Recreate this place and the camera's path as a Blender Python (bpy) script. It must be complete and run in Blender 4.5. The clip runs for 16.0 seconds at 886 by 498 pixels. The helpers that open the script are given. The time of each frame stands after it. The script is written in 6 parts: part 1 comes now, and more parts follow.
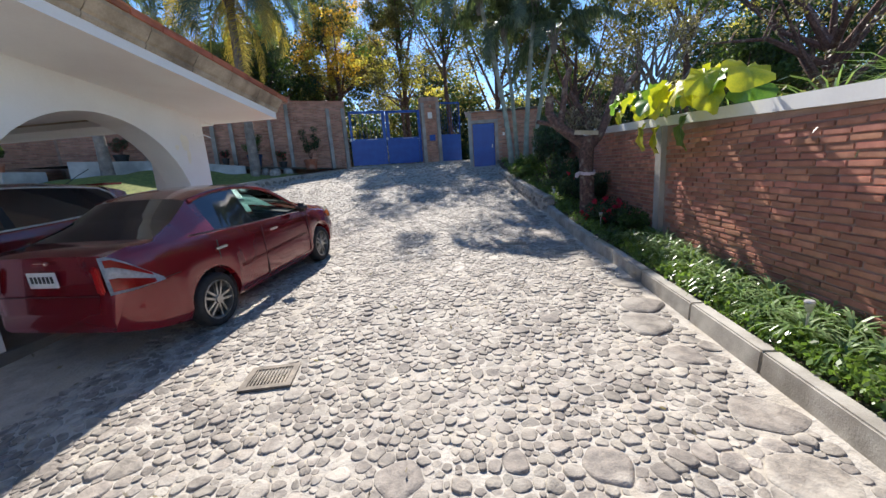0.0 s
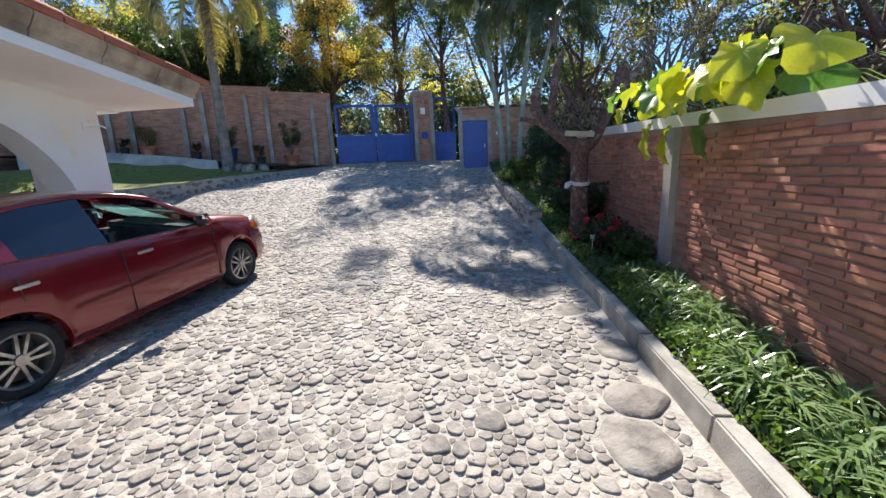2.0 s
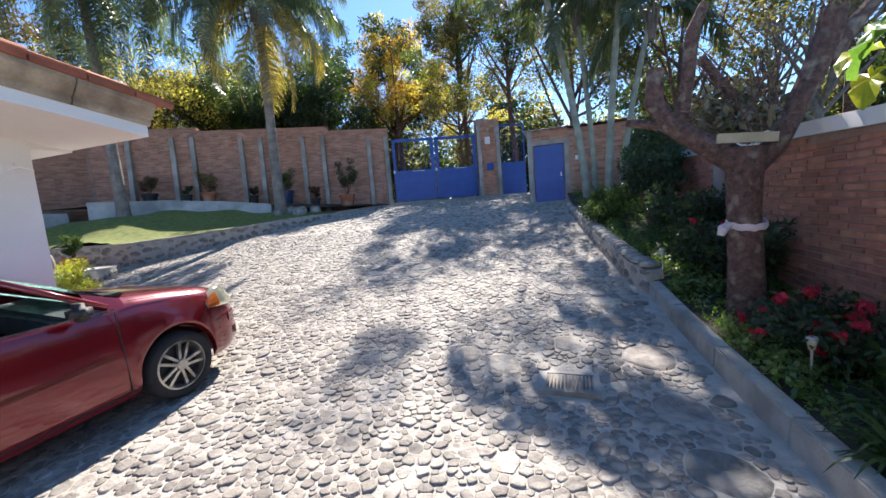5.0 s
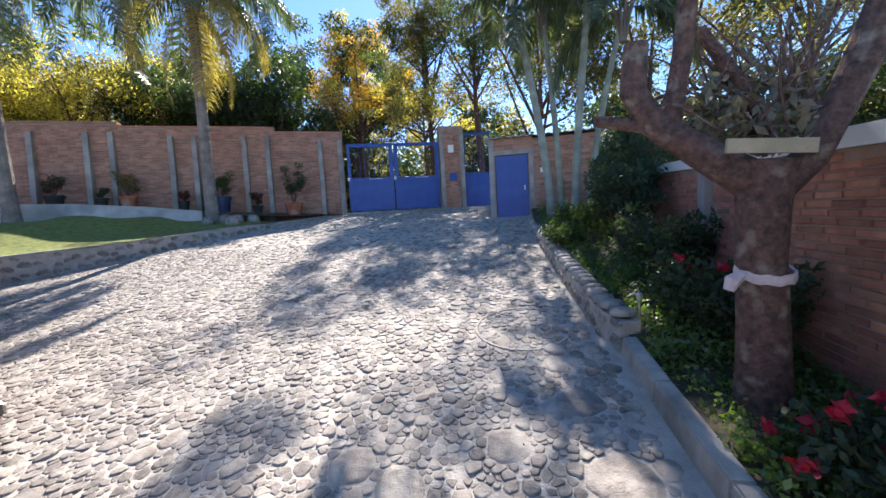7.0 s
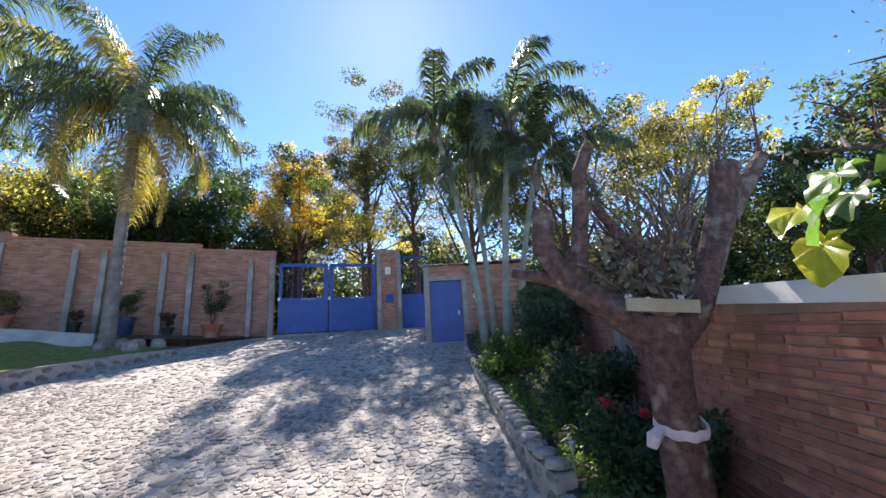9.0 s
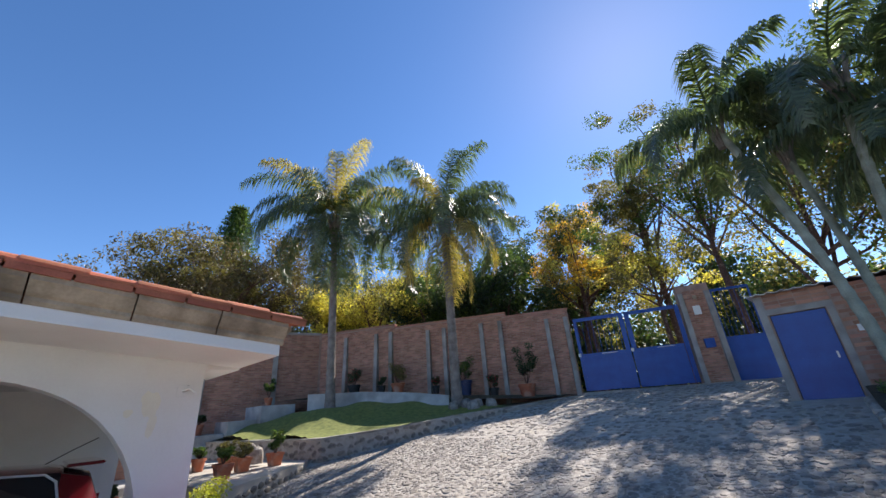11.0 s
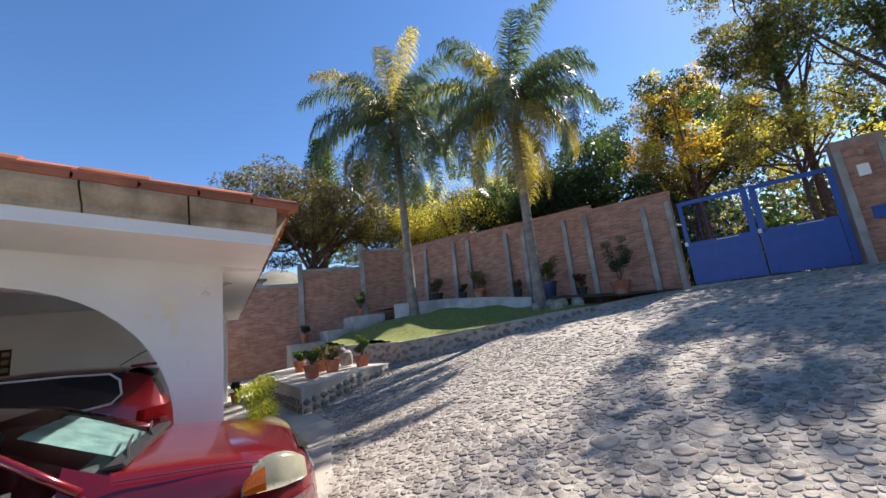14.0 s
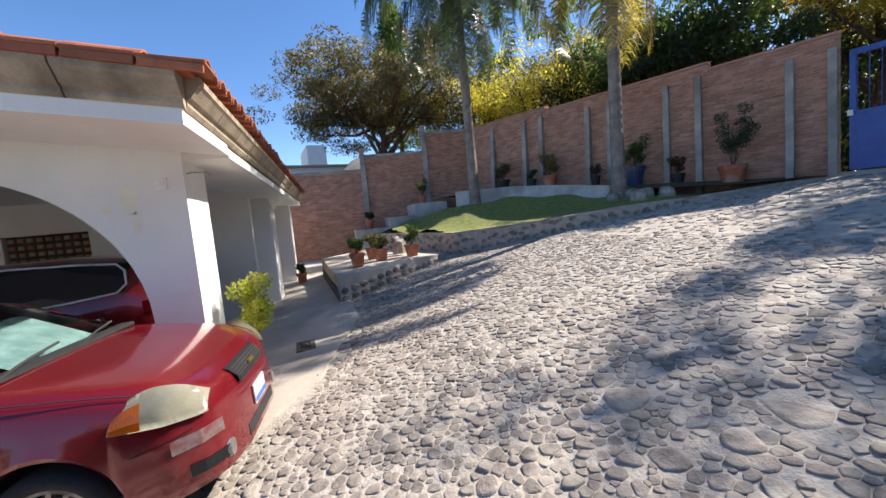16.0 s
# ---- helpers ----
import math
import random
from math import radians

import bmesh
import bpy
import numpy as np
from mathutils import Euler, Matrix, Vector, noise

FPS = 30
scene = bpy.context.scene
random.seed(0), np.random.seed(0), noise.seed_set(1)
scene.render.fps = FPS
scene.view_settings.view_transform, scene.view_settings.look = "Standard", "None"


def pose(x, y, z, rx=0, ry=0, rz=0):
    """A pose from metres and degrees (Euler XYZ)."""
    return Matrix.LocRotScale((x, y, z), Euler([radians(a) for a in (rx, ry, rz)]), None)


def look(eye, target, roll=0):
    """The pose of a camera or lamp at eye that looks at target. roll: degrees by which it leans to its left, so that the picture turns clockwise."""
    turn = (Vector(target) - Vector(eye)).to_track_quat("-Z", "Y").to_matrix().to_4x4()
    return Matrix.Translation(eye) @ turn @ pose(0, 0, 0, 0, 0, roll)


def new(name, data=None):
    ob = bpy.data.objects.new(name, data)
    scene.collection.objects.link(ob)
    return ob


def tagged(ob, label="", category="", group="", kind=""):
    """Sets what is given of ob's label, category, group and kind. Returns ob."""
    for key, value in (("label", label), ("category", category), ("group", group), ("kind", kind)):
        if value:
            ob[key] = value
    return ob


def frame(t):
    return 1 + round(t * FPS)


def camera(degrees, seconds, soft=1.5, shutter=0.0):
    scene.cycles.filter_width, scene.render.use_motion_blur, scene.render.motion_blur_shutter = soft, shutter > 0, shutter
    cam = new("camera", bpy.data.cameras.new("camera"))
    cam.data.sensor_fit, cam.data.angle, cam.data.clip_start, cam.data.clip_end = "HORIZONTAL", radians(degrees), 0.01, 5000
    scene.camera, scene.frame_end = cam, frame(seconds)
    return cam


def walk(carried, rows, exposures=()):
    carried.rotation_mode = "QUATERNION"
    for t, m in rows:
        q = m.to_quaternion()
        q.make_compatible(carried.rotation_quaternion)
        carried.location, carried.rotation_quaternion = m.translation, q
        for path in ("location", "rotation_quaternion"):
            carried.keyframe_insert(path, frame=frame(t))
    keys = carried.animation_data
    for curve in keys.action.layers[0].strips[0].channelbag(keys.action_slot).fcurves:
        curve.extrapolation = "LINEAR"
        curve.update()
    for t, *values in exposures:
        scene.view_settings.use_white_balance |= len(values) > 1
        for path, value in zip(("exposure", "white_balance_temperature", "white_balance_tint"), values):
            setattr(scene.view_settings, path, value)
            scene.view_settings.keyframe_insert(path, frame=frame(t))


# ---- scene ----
cam = camera(99.0, 16.0)
METRES, EYE, TILT, LEAN, TURN = 8.8, 1.67, 0.0, 0.0, 5.8
ROWS = [
    (0.0, 0.0, 0.0, 0.0, -0.83, -11.82, 3.96),
    (0.5, 0.0253, 0.04, 0.0037, -0.17, -12.64, 3.92),
    (1.0, 0.0479, 0.0872, 0.0065, 0.65, -12.63, 3.98),
    (1.5, 0.0732, 0.1216, 0.0063, 0.75, -12.44, 3.78),
    (2.0, 0.0893, 0.1562, 0.009, 0.32, -12.11, 2.45),
    (2.5, 0.0937, 0.1984, 0.0141, -0.33, -11.11, 1.79),
    (3.0, 0.1013, 0.2402, 0.0136, -0.73, -9.29, 1.92),
    (3.5, 0.0981, 0.286, 0.0135, 1.29, -7.61, 2.24),
    (4.0, 0.0898, 0.3336, 0.0133, 5.98, -6.73, 2.82),
    (6.5, 0.14, 0.5432, 0.0206, 12.59, -6.73, 5.21),
    (7.0, 0.1481, 0.5759, 0.0254, 7.14, -5.38, 3.12),
    (7.5, 0.1562, 0.5827, 0.036, -0.72, -0.25, 2.11),
    (8.0, 0.1609, 0.5837, 0.0429, -6.51, 4.82, 1.74),
    (10.5, 0.1458, 0.5701, 0.0551, 25.61, 20.14, 4.64),
    (11.0, 0.1382, 0.5696, 0.0561, 39.97, 22.11, 4.22),
    (11.5, 0.1385, 0.5797, 0.0558, 47.55, 23.23, 3.93),
    (12.0, 0.1454, 0.5954, 0.0561, 50.72, 22.94, 4.01),
    (12.5, 0.1366, 0.6136, 0.0539, 51.94, 22.7, 4.04),
    (13.0, 0.1189, 0.6403, 0.046, 52.13, 21.49, 4.23),
    (13.5, 0.1068, 0.6818, 0.0334, 52.22, 15.26, 5.43),
    (14.0, 0.0926, 0.7226, 0.0266, 54.73, 10.96, 6.56),
    (14.5, 0.0724, 0.7632, 0.0276, 57.57, 7.46, 6.54),
    (15.0, 0.0624, 0.8091, 0.0274, 60.45, 3.64, 5.71),
    (15.5, 0.0528, 0.8455, 0.0277, 65.21, -1.83, 4.88),
    (16.0, 0.0396, 0.875, 0.0336, 67.67, -4.98, 5.27),
]
walk(cam, [(t, pose(0, 0, EYE, TILT, LEAN, TURN) @ pose(METRES * x, METRES * y, METRES * z, 90 + pitch, roll, yaw)) for t, x, y, z, yaw, pitch, roll in ROWS],
     [(t, stops, kelvin, tint) for t, stops, kelvin, tint in ((0.0, 0.93, 6650, 11), (3.0, 1.15, 6650, 12), (7.0, 1.4, 6650, 15), (8.0, 1.42, 6650, 16), (10.5, 1.0, 6650, 16), (11.2, 0.82, 6700, 14), (13.0, 0.84, 6850, 14), (14.5, 1.03, 6900, 15), (16.0, 1.03, 6900, 15))])

# ---- light ----
SUN_AZ, SUN_EL = 10.5, 43.0     # degrees left of +y, degrees up
world = bpy.data.worlds.new("sky")
scene.world = world
world.use_nodes = True
nt = world.node_tree
sky = nt.nodes.new("ShaderNodeTexSky")
sky.sky_type, sky.sun_disc = "NISHITA", False
sky.sun_elevation, sky.sun_rotation = radians(SUN_EL), radians(-SUN_AZ)
sky.altitude, sky.air_density, sky.dust_density, sky.ozone_density = 600, 0.8, 0.1, 1.5
deep = nt.nodes.new("ShaderNodeHueSaturation")
deep.inputs["Saturation"].default_value, deep.inputs["Hue"].default_value = 1.22, 0.502
nt.links.new(sky.outputs[0], deep.inputs["Color"])
nt.links.new(deep.outputs[0], nt.nodes["Background"].inputs[0])
nt.nodes["Background"].inputs[1].default_value = 0.125
sd = bpy.data.lights.new("sun", "SUN")
sd.energy, sd.angle, sd.color = 4.6, radians(0.53), (1.0, 0.96, 0.90)
sun = new("sun", sd)
a, e = radians(SUN_AZ), radians(SUN_EL)
sun.matrix_world = look((0, 0, 30), (Vector((0, 0, 30)) - Vector((-math.sin(a) * math.cos(e), math.cos(a) * math.cos(e), math.sin(e))) * 10))

# ---- materials ----
rng = random.Random(7)


def mat(name, col, col2=None, rough=0.8, metal=0.0, scale=6.0, bump=0.3, fine=60.0, per=0.0, coat=0.0, stain=None, dist=0.01, cover=0.5):
    """A procedural material: two scales of noise between two colours, optional stain colour, a random tint per object or island."""
    m = bpy.data.materials.new(name)
    m.use_nodes = True
    t = m.node_tree
    n, l = t.nodes, t.links
    b = n["Principled BSDF"]
    b.inputs["Roughness"].default_value = rough
    b.inputs["Metallic"].default_value = metal
    b.inputs["Coat Weight"].default_value = coat
    b.inputs["Coat Roughness"].default_value = 0.05
    co = n.new("ShaderNodeTexCoord")
    n1 = n.new("ShaderNodeTexNoise"); n1.inputs["Scale"].default_value = scale; n1.inputs["Detail"].default_value = 6
    n2 = n.new("ShaderNodeTexNoise"); n2.inputs["Scale"].default_value = fine; n2.inputs["Detail"].default_value = 4
    l.new(co.outputs["Object"], n1.inputs["Vector"]); l.new(co.outputs["Object"], n2.inputs["Vector"])
    mixf = n.new("ShaderNodeMath"); mixf.operation = "MULTIPLY_ADD"
    l.new(n2.outputs[0], mixf.inputs[0]); mixf.inputs[1].default_value = 0.35; l.new(n1.outputs[0], mixf.inputs[2])
    ramp = n.new("ShaderNodeValToRGB")
    c2 = col2 or tuple(c * 0.7 for c in col)
    ramp.color_ramp.elements[0].position, ramp.color_ramp.elements[1].position = 0.5, 0.85
    ramp.color_ramp.elements[0].color, ramp.color_ramp.elements[1].color = (*c2, 1), (*col, 1)
    l.new(mixf.outputs[0], ramp.inputs[0])
    out = ramp.outputs[0]
    if stain:
        n3 = n.new("ShaderNodeTexNoise"); n3.inputs["Scale"].default_value = scale * 0.35; n3.inputs["Detail"].default_value = 8
        l.new(co.outputs["Object"], n3.inputs["Vector"])
        r3 = n.new("ShaderNodeValToRGB"); r3.color_ramp.elements[0].position, r3.color_ramp.elements[1].position = cover, cover + 0.18
        l.new(n3.outputs[0], r3.inputs[0])
        mx = n.new("ShaderNodeMixRGB"); l.new(r3.outputs[0], mx.inputs[0]); l.new(out, mx.inputs[1]); mx.inputs[2].default_value = (*stain, 1)
        out = mx.outputs[0]
    if per:
        oi = n.new("ShaderNodeObjectInfo"); ge = n.new("ShaderNodeNewGeometry")
        ad = n.new("ShaderNodeMath"); ad.operation = "ADD"; l.new(oi.outputs["Random"], ad.inputs[0]); l.new(ge.outputs["Random Per Island"], ad.inputs[1])
        fr = n.new("ShaderNodeMath"); fr.operation = "FRACT"; l.new(ad.outputs[0], fr.inputs[0])
        mr = n.new("ShaderNodeMapRange"); mr.inputs[3].default_value = 1 - per; mr.inputs[4].default_value = 1 + per
        l.new(fr.outputs[0], mr.inputs[0])
        hs = n.new("ShaderNodeHueSaturation"); l.new(mr.outputs[0], hs.inputs["Value"]); l.new(out, hs.inputs["Color"])
        mr2 = n.new("ShaderNodeMapRange"); mr2.inputs[3].default_value = 0.5 - per * 0.03; mr2.inputs[4].default_value = 0.5 + per * 0.03
        f2 = n.new("ShaderNodeMath"); f2.operation = "MULTIPLY"; f2.inputs[1].default_value = 7.31; l.new(fr.outputs[0], f2.inputs[0])
        f3 = n.new("ShaderNodeMath"); f3.operation = "FRACT"; l.new(f2.outputs[0], f3.inputs[0]); l.new(f3.outputs[0], mr2.inputs[0]); l.new(mr2.outputs[0], hs.inputs["Hue"])
        out = hs.outputs[0]
    l.new(out, b.inputs["Base Color"])
    if bump:
        bp = n.new("ShaderNodeBump"); bp.inputs["Strength"].default_value = bump; bp.inputs["Distance"].default_value = dist
        l.new(mixf.outputs[0], bp.inputs["Height"]); l.new(bp.outputs[0], b.inputs["Normal"])
    return m


M = dict(
    mortar=mat("mortar", (0.50, 0.46, 0.40), (0.36, 0.325, 0.28), 0.95, scale=7, bump=1.0, fine=45, stain=(0.44, 0.385, 0.31), dist=0.025),
    stone=mat("river_stone", (0.31, 0.27, 0.225), (0.17, 0.15, 0.13), 0.75, scale=14, bump=0.9, fine=70, per=0.24, stain=(0.40, 0.36, 0.305), dist=0.014, cover=0.45),
    brick=mat("brick", (0.52, 0.235, 0.155), (0.36, 0.15, 0.10), 0.9, scale=9, bump=0.5, fine=110, per=0.28),
    brickdark=mat("weathered_brick", (0.50, 0.27, 0.19), (0.36, 0.18, 0.12), 0.95, scale=3, bump=0.5, fine=60, per=0.25),
    joint=mat("brick_joint", (0.46, 0.32, 0.26), (0.32, 0.21, 0.16), 0.95, scale=4, bump=0.5),
    concrete=mat("concrete", (0.42, 0.40, 0.37), (0.27, 0.25, 0.23), 0.9, scale=2.5, bump=0.4, fine=80, stain=(0.22, 0.20, 0.17)),
    kerb=mat("kerb_concrete", (0.50, 0.47, 0.41), (0.32, 0.29, 0.25), 0.9, scale=5, bump=0.6, fine=90, stain=(0.20, 0.18, 0.15)),
    path=mat("path_concrete", (0.55, 0.50, 0.42), (0.42, 0.38, 0.32), 0.85, scale=2, bump=0.3, fine=80, stain=(0.36, 0.32, 0.27)),
    # carport concrete, its colour darkened to stand for deep shade under the roof
    garage=mat("shaded_garage_concrete", (0.20, 0.19, 0.175), (0.12, 0.115, 0.105), 0.8, scale=2, bump=0.4, fine=70, stain=(0.08, 0.075, 0.07)),
    limewash=mat("limewash", (0.58, 0.57, 0.54), (0.42, 0.41, 0.39), 0.9, scale=3, bump=0.3, stain=(0.32, 0.31, 0.29)),
    white=mat("white_paint", (0.88, 0.87, 0.83), (0.82, 0.80, 0.76), 0.8, scale=1.5, bump=0.15, fine=40),
    cantera=mat("carved_stone", (0.50, 0.41, 0.30), (0.31, 0.25, 0.175), 0.9, scale=4, bump=0.6, fine=40, stain=(0.09, 0.07, 0.05), cover=0.56),
    tile=mat("roof_tile", (0.50, 0.165, 0.08), (0.32, 0.10, 0.05), 0.8, scale=5, bump=0.4, fine=70, per=0.25),
    blue=mat("blue_paint", (0.012, 0.085, 0.36), (0.010, 0.06, 0.28), 0.45, scale=3, bump=0.1, fine=30),
    bark=mat("bark", (0.19, 0.105, 0.08), (0.075, 0.045, 0.038), 0.95, scale=20, bump=1.0, fine=50, stain=(0.32, 0.26, 0.20), dist=0.03, cover=0.55),
    palmbark=mat("palm_bark", (0.30, 0.26, 0.22), (0.17, 0.14, 0.12), 0.95, scale=5, bump=0.8, fine=30, dist=0.03),
    grass=mat("lawn", (0.23, 0.25, 0.06), (0.12, 0.15, 0.035), 0.9, scale=8, bump=0.8, fine=120),
    soil=mat("soil", (0.10, 0.08, 0.05), (0.05, 0.04, 0.025), 1.0, scale=6, bump=0.8, fine=50),
    red=mat("car_red", (0.20, 0.007, 0.013), (0.175, 0.006, 0.011), 0.22, metal=0.3, scale=2, bump=0, coat=1.0),
    roofmetal=mat("sheet_metal", (0.6, 0.6, 0.6), (0.45, 0.44, 0.43), 0.5, metal=0.7, scale=3, bump=0.1),
)


def leafmat(name, c, c2, trans=0.35, rough=0.5, per=0.35):
    """Leaves that let some light through, tinted leaf by leaf."""
    m = mat(name, c, c2, rough, scale=3, bump=0, per=per)
    t = m.node_tree
    b = t.nodes["Principled BSDF"]
    tr = t.nodes.new("ShaderNodeBsdfTranslucent")
    src = b.inputs["Base Color"].links[0].from_socket
    g = t.nodes.new("ShaderNodeMixRGB"); g.blend_type = "MULTIPLY"; g.inputs[0].default_value = 1; g.inputs[2].default_value = (1.5, 1.6, 0.7, 1)
    t.links.new(src, g.inputs[1]); t.links.new(g.outputs[0], tr.inputs[0])
    mx = t.nodes.new("ShaderNodeMixShader"); mx.inputs[0].default_value = trans
    t.links.new(b.outputs[0], mx.inputs[1]); t.links.new(tr.outputs[0], mx.inputs[2])
    t.links.new(mx.outputs[0], t.nodes["Material Output"].inputs[0])
    return m


M["leaf"] = leafmat("leaf_green", (0.11, 0.16, 0.05), (0.05, 0.09, 0.03), 0.5)
M["leafdark"] = leafmat("leaf_dark", (0.065, 0.10, 0.05), (0.035, 0.06, 0.03), 0.42)
M["leafyel"] = leafmat("leaf_yellow", (0.62, 0.50, 0.14), (0.42, 0.37, 0.11), 0.6)
M["leafolive"] = leafmat("leaf_olive", (0.23, 0.19, 0.09), (0.12, 0.11, 0.055), 0.5)
M["palm"] = leafmat("palm_frond", (0.14, 0.18, 0.11), (0.08, 0.11, 0.07), 0.42, 0.35)
# yellow of dry lower fronds, and of sunlight put into the top ones
M["palmyel"] = leafmat("palm_frond_dry_sunlit", (0.50, 0.38, 0.15), (0.34, 0.28, 0.11), 0.5, 0.5)
M["ground"] = leafmat("ground_leaf", (0.17, 0.25, 0.075), (0.08, 0.14, 0.04), 0.4, 0.3)


# ---- mesh helpers ----
def part(name, bm, material, parent=None, label="", kind="", smooth=False):
    """Links a bmesh as one mesh object, under parent if given."""
    me = bpy.data.meshes.new(name)
    bmesh.ops.recalc_face_normals(bm, faces=bm.faces) if len(bm.faces) < 20000 else None
    bm.to_mesh(me)
    bm.free()
    me.materials.append(material)
    if smooth:
        me.polygons.foreach_set("use_smooth", [True] * len(me.polygons))
    ob = new(name, me)
    ob.parent = parent
    return tagged(ob, label=label, kind=kind)


def mesh(name, verts, faces, material, parent=None, label="", kind="", smooth=False):
    me = bpy.data.meshes.new(name)
    me.from_pydata([tuple(v) for v in verts], [], faces)
    me.materials.append(material)
    if smooth:
        me.polygons.foreach_set("use_smooth", [True] * len(me.polygons))
    ob = new(name, me)
    ob.parent = parent
    return tagged(ob, label=label, kind=kind)


def thing(name, label, category, at=(0, 0, 0), rz=0.0, group="", kind=""):
    ob = new(name)
    ob.empty_display_size = 0.1
    ob.matrix_basis = pose(*at, 0, 0, rz)
    return tagged(ob, label, category, group, kind)


def box(bm, x0, x1, y0, y1, z0, z1, m=None, bevel=0.0):
    """Adds a box to bm, bevelled if asked."""
    vs = [bm.verts.new((m @ Vector(p)) if m else p) for p in ((x0, y0, z0), (x1, y0, z0), (x1, y1, z0), (x0, y1, z0), (x0, y0, z1), (x1, y0, z1), (x1, y1, z1), (x0, y1, z1))]
    fs = [bm.faces.new([vs[i] for i in f]) for f in ((3, 2, 1, 0), (4, 5, 6, 7), (0, 1, 5, 4), (1, 2, 6, 5), (2, 3, 7, 6), (3, 0, 4, 7))]
    if bevel:
        es = list({e for f in fs for e in f.edges})
        bmesh.ops.bevel(bm, geom=es, offset=bevel, segments=2, affect="EDGES")
    return bm


def boxed(name, dims, material, parent=None, label="", m=None, bevel=0.0, kind=""):
    bm = bmesh.new()
    box(bm, *dims, m=m, bevel=bevel)
    return part(name, bm, material, parent, label, kind)


def tube(bm, pts, radii, sides=8, cap=True):
    """A tapered tube through points."""
    rings, last, q = [], None, None
    for i, p in enumerate(pts):
        p = Vector(p)
        d = (Vector(pts[min(i + 1, len(pts) - 1)]) - Vector(pts[max(i - 1, 0)])).normalized()
        q = d.to_track_quat("Z", "Y") if last is None else last.rotation_difference(d) @ q
        last = d
        r = radii[i] if hasattr(radii, "__len__") else radii
        rings.append([bm.verts.new(p + q @ Vector((r * math.cos(2 * math.pi * k / sides), r * math.sin(2 * math.pi * k / sides), 0))) for k in range(sides)])
    for a, b in zip(rings, rings[1:]):
        for k in range(sides):
            bm.faces.new((a[k], a[(k + 1) % sides], b[(k + 1) % sides], b[k]))
    if cap:
        bm.faces.new(rings[0][::-1])
        bm.faces.new(rings[-1])
    return bm


# ---- ground ----
HY = [(-8, -0.25), (0, 0.0), (3, 0.12), (5.4, 0.24), (6.6, 0.29), (8.2, 0.48), (9.6, 0.70), (11, 0.92), (13, 1.28), (14.5, 1.55), (16, 1.77), (18, 1.97), (20, 2.08), (24, 2.15), (60, 2.2)]
KX = [(-6, 1.95), (3, 1.9), (6, 1.78), (8.7, 1.52), (9.0, 1.40), (13.8, 0.76), (15.2, 0.72)]
KNORTH = [(-17.0, 7.2), (-15.2, 10.2), (-10.1, 10.9), (-8.9, 12.5), (-8.0, 14.4), (-6.95, 16.1), (-6.2, 18.9)]


def H(x, y):
    """Height of the drive."""
    return float(np.interp(y, [p[0] for p in HY], [p[1] for p in HY]))


def K(y):
    """Where the planted bed's kerb stands."""
    return float(np.interp(y, [p[0] for p in KX], [p[1] for p in KX]))


def sheet(name, xs, ys, h, material, kind="structure", label="", smooth=True):
    v = [(x, y, h(x, y)) for y in ys for x in xs]
    n = len(xs)
    f = [(j * n + i, j * n + i + 1, (j + 1) * n + i + 1, (j + 1) * n + i) for j in range(len(ys) - 1) for i in range(n - 1)]
    return mesh(name, v, f, material, label=label, kind=kind, smooth=smooth)


def outer(x, y):
    d = max(0, -22 - x, x - 8, y - 26, -12 - y)
    return H(x, y) - 0.12 - 0.02 * min(d, 10) + (0.0 if d < 20 else 0.002 * d)


ground = sheet("ground", sorted(set([-1500, -400, -150, -60] + list(np.linspace(-30, 15, 40)) + [60, 150, 400, 1500])),
               sorted(set([-1500, -400, -150, -60] + list(np.linspace(-12, 40, 50)) + [90, 150, 400, 1500])), outer, M["soil"], label="dry brown earth around the walled garden")
sheet("pavement", np.linspace(-13.5, 1.95, 60), np.linspace(-7, 21.5, 110), lambda x, y: H(x, y) + 0.012 * noise.noise(Vector((x * 3, y * 3, 0))) + 0.02 * noise.noise(Vector((x * 0.5, y * 0.5, 3))), M["mortar"], label="pale mortar bed of the cobbled driveway")


def walkline(x):
    """Outer edge of the concrete walk beside the house."""
    return float(np.interp(x, [-14, -9.7, -6.7, -5.6, -4.5, -3.9, -3.5], [7.75, 7.75, 8.0, 7.7, 7.42, 7.25, 6.7]))


# ---- walk and garage floor ----
bm = bmesh.new()
xs = np.linspace(-14.5, -3.5, 12)
low = [bm.verts.new((x, 6.0 if x < -4.6 else 6.4, H(x, 6.3) + 0.05)) for x in xs]
high = [bm.verts.new((x, walkline(x), H(x, walkline(x)) + 0.035)) for x in xs]
for i in range(len(xs) - 1):
    bm.faces.new((low[i], low[i + 1], high[i + 1], high[i]))
r = bmesh.ops.extrude_face_region(bm, geom=bm.faces[:])
for v in [g for g in r["geom"] if isinstance(g, bmesh.types.BMVert)]:
    v.co.z -= 0.15
part("walkway", bm, M["path"], label="pale worn concrete walk beside the house", kind="structure")
boxed("garage_floor", (-12, -4.6, -6, 6.1, -0.4, 0.235), M["garage"], kind="structure", label="worn concrete floor of the carport, coloured dark for the roof's shade")

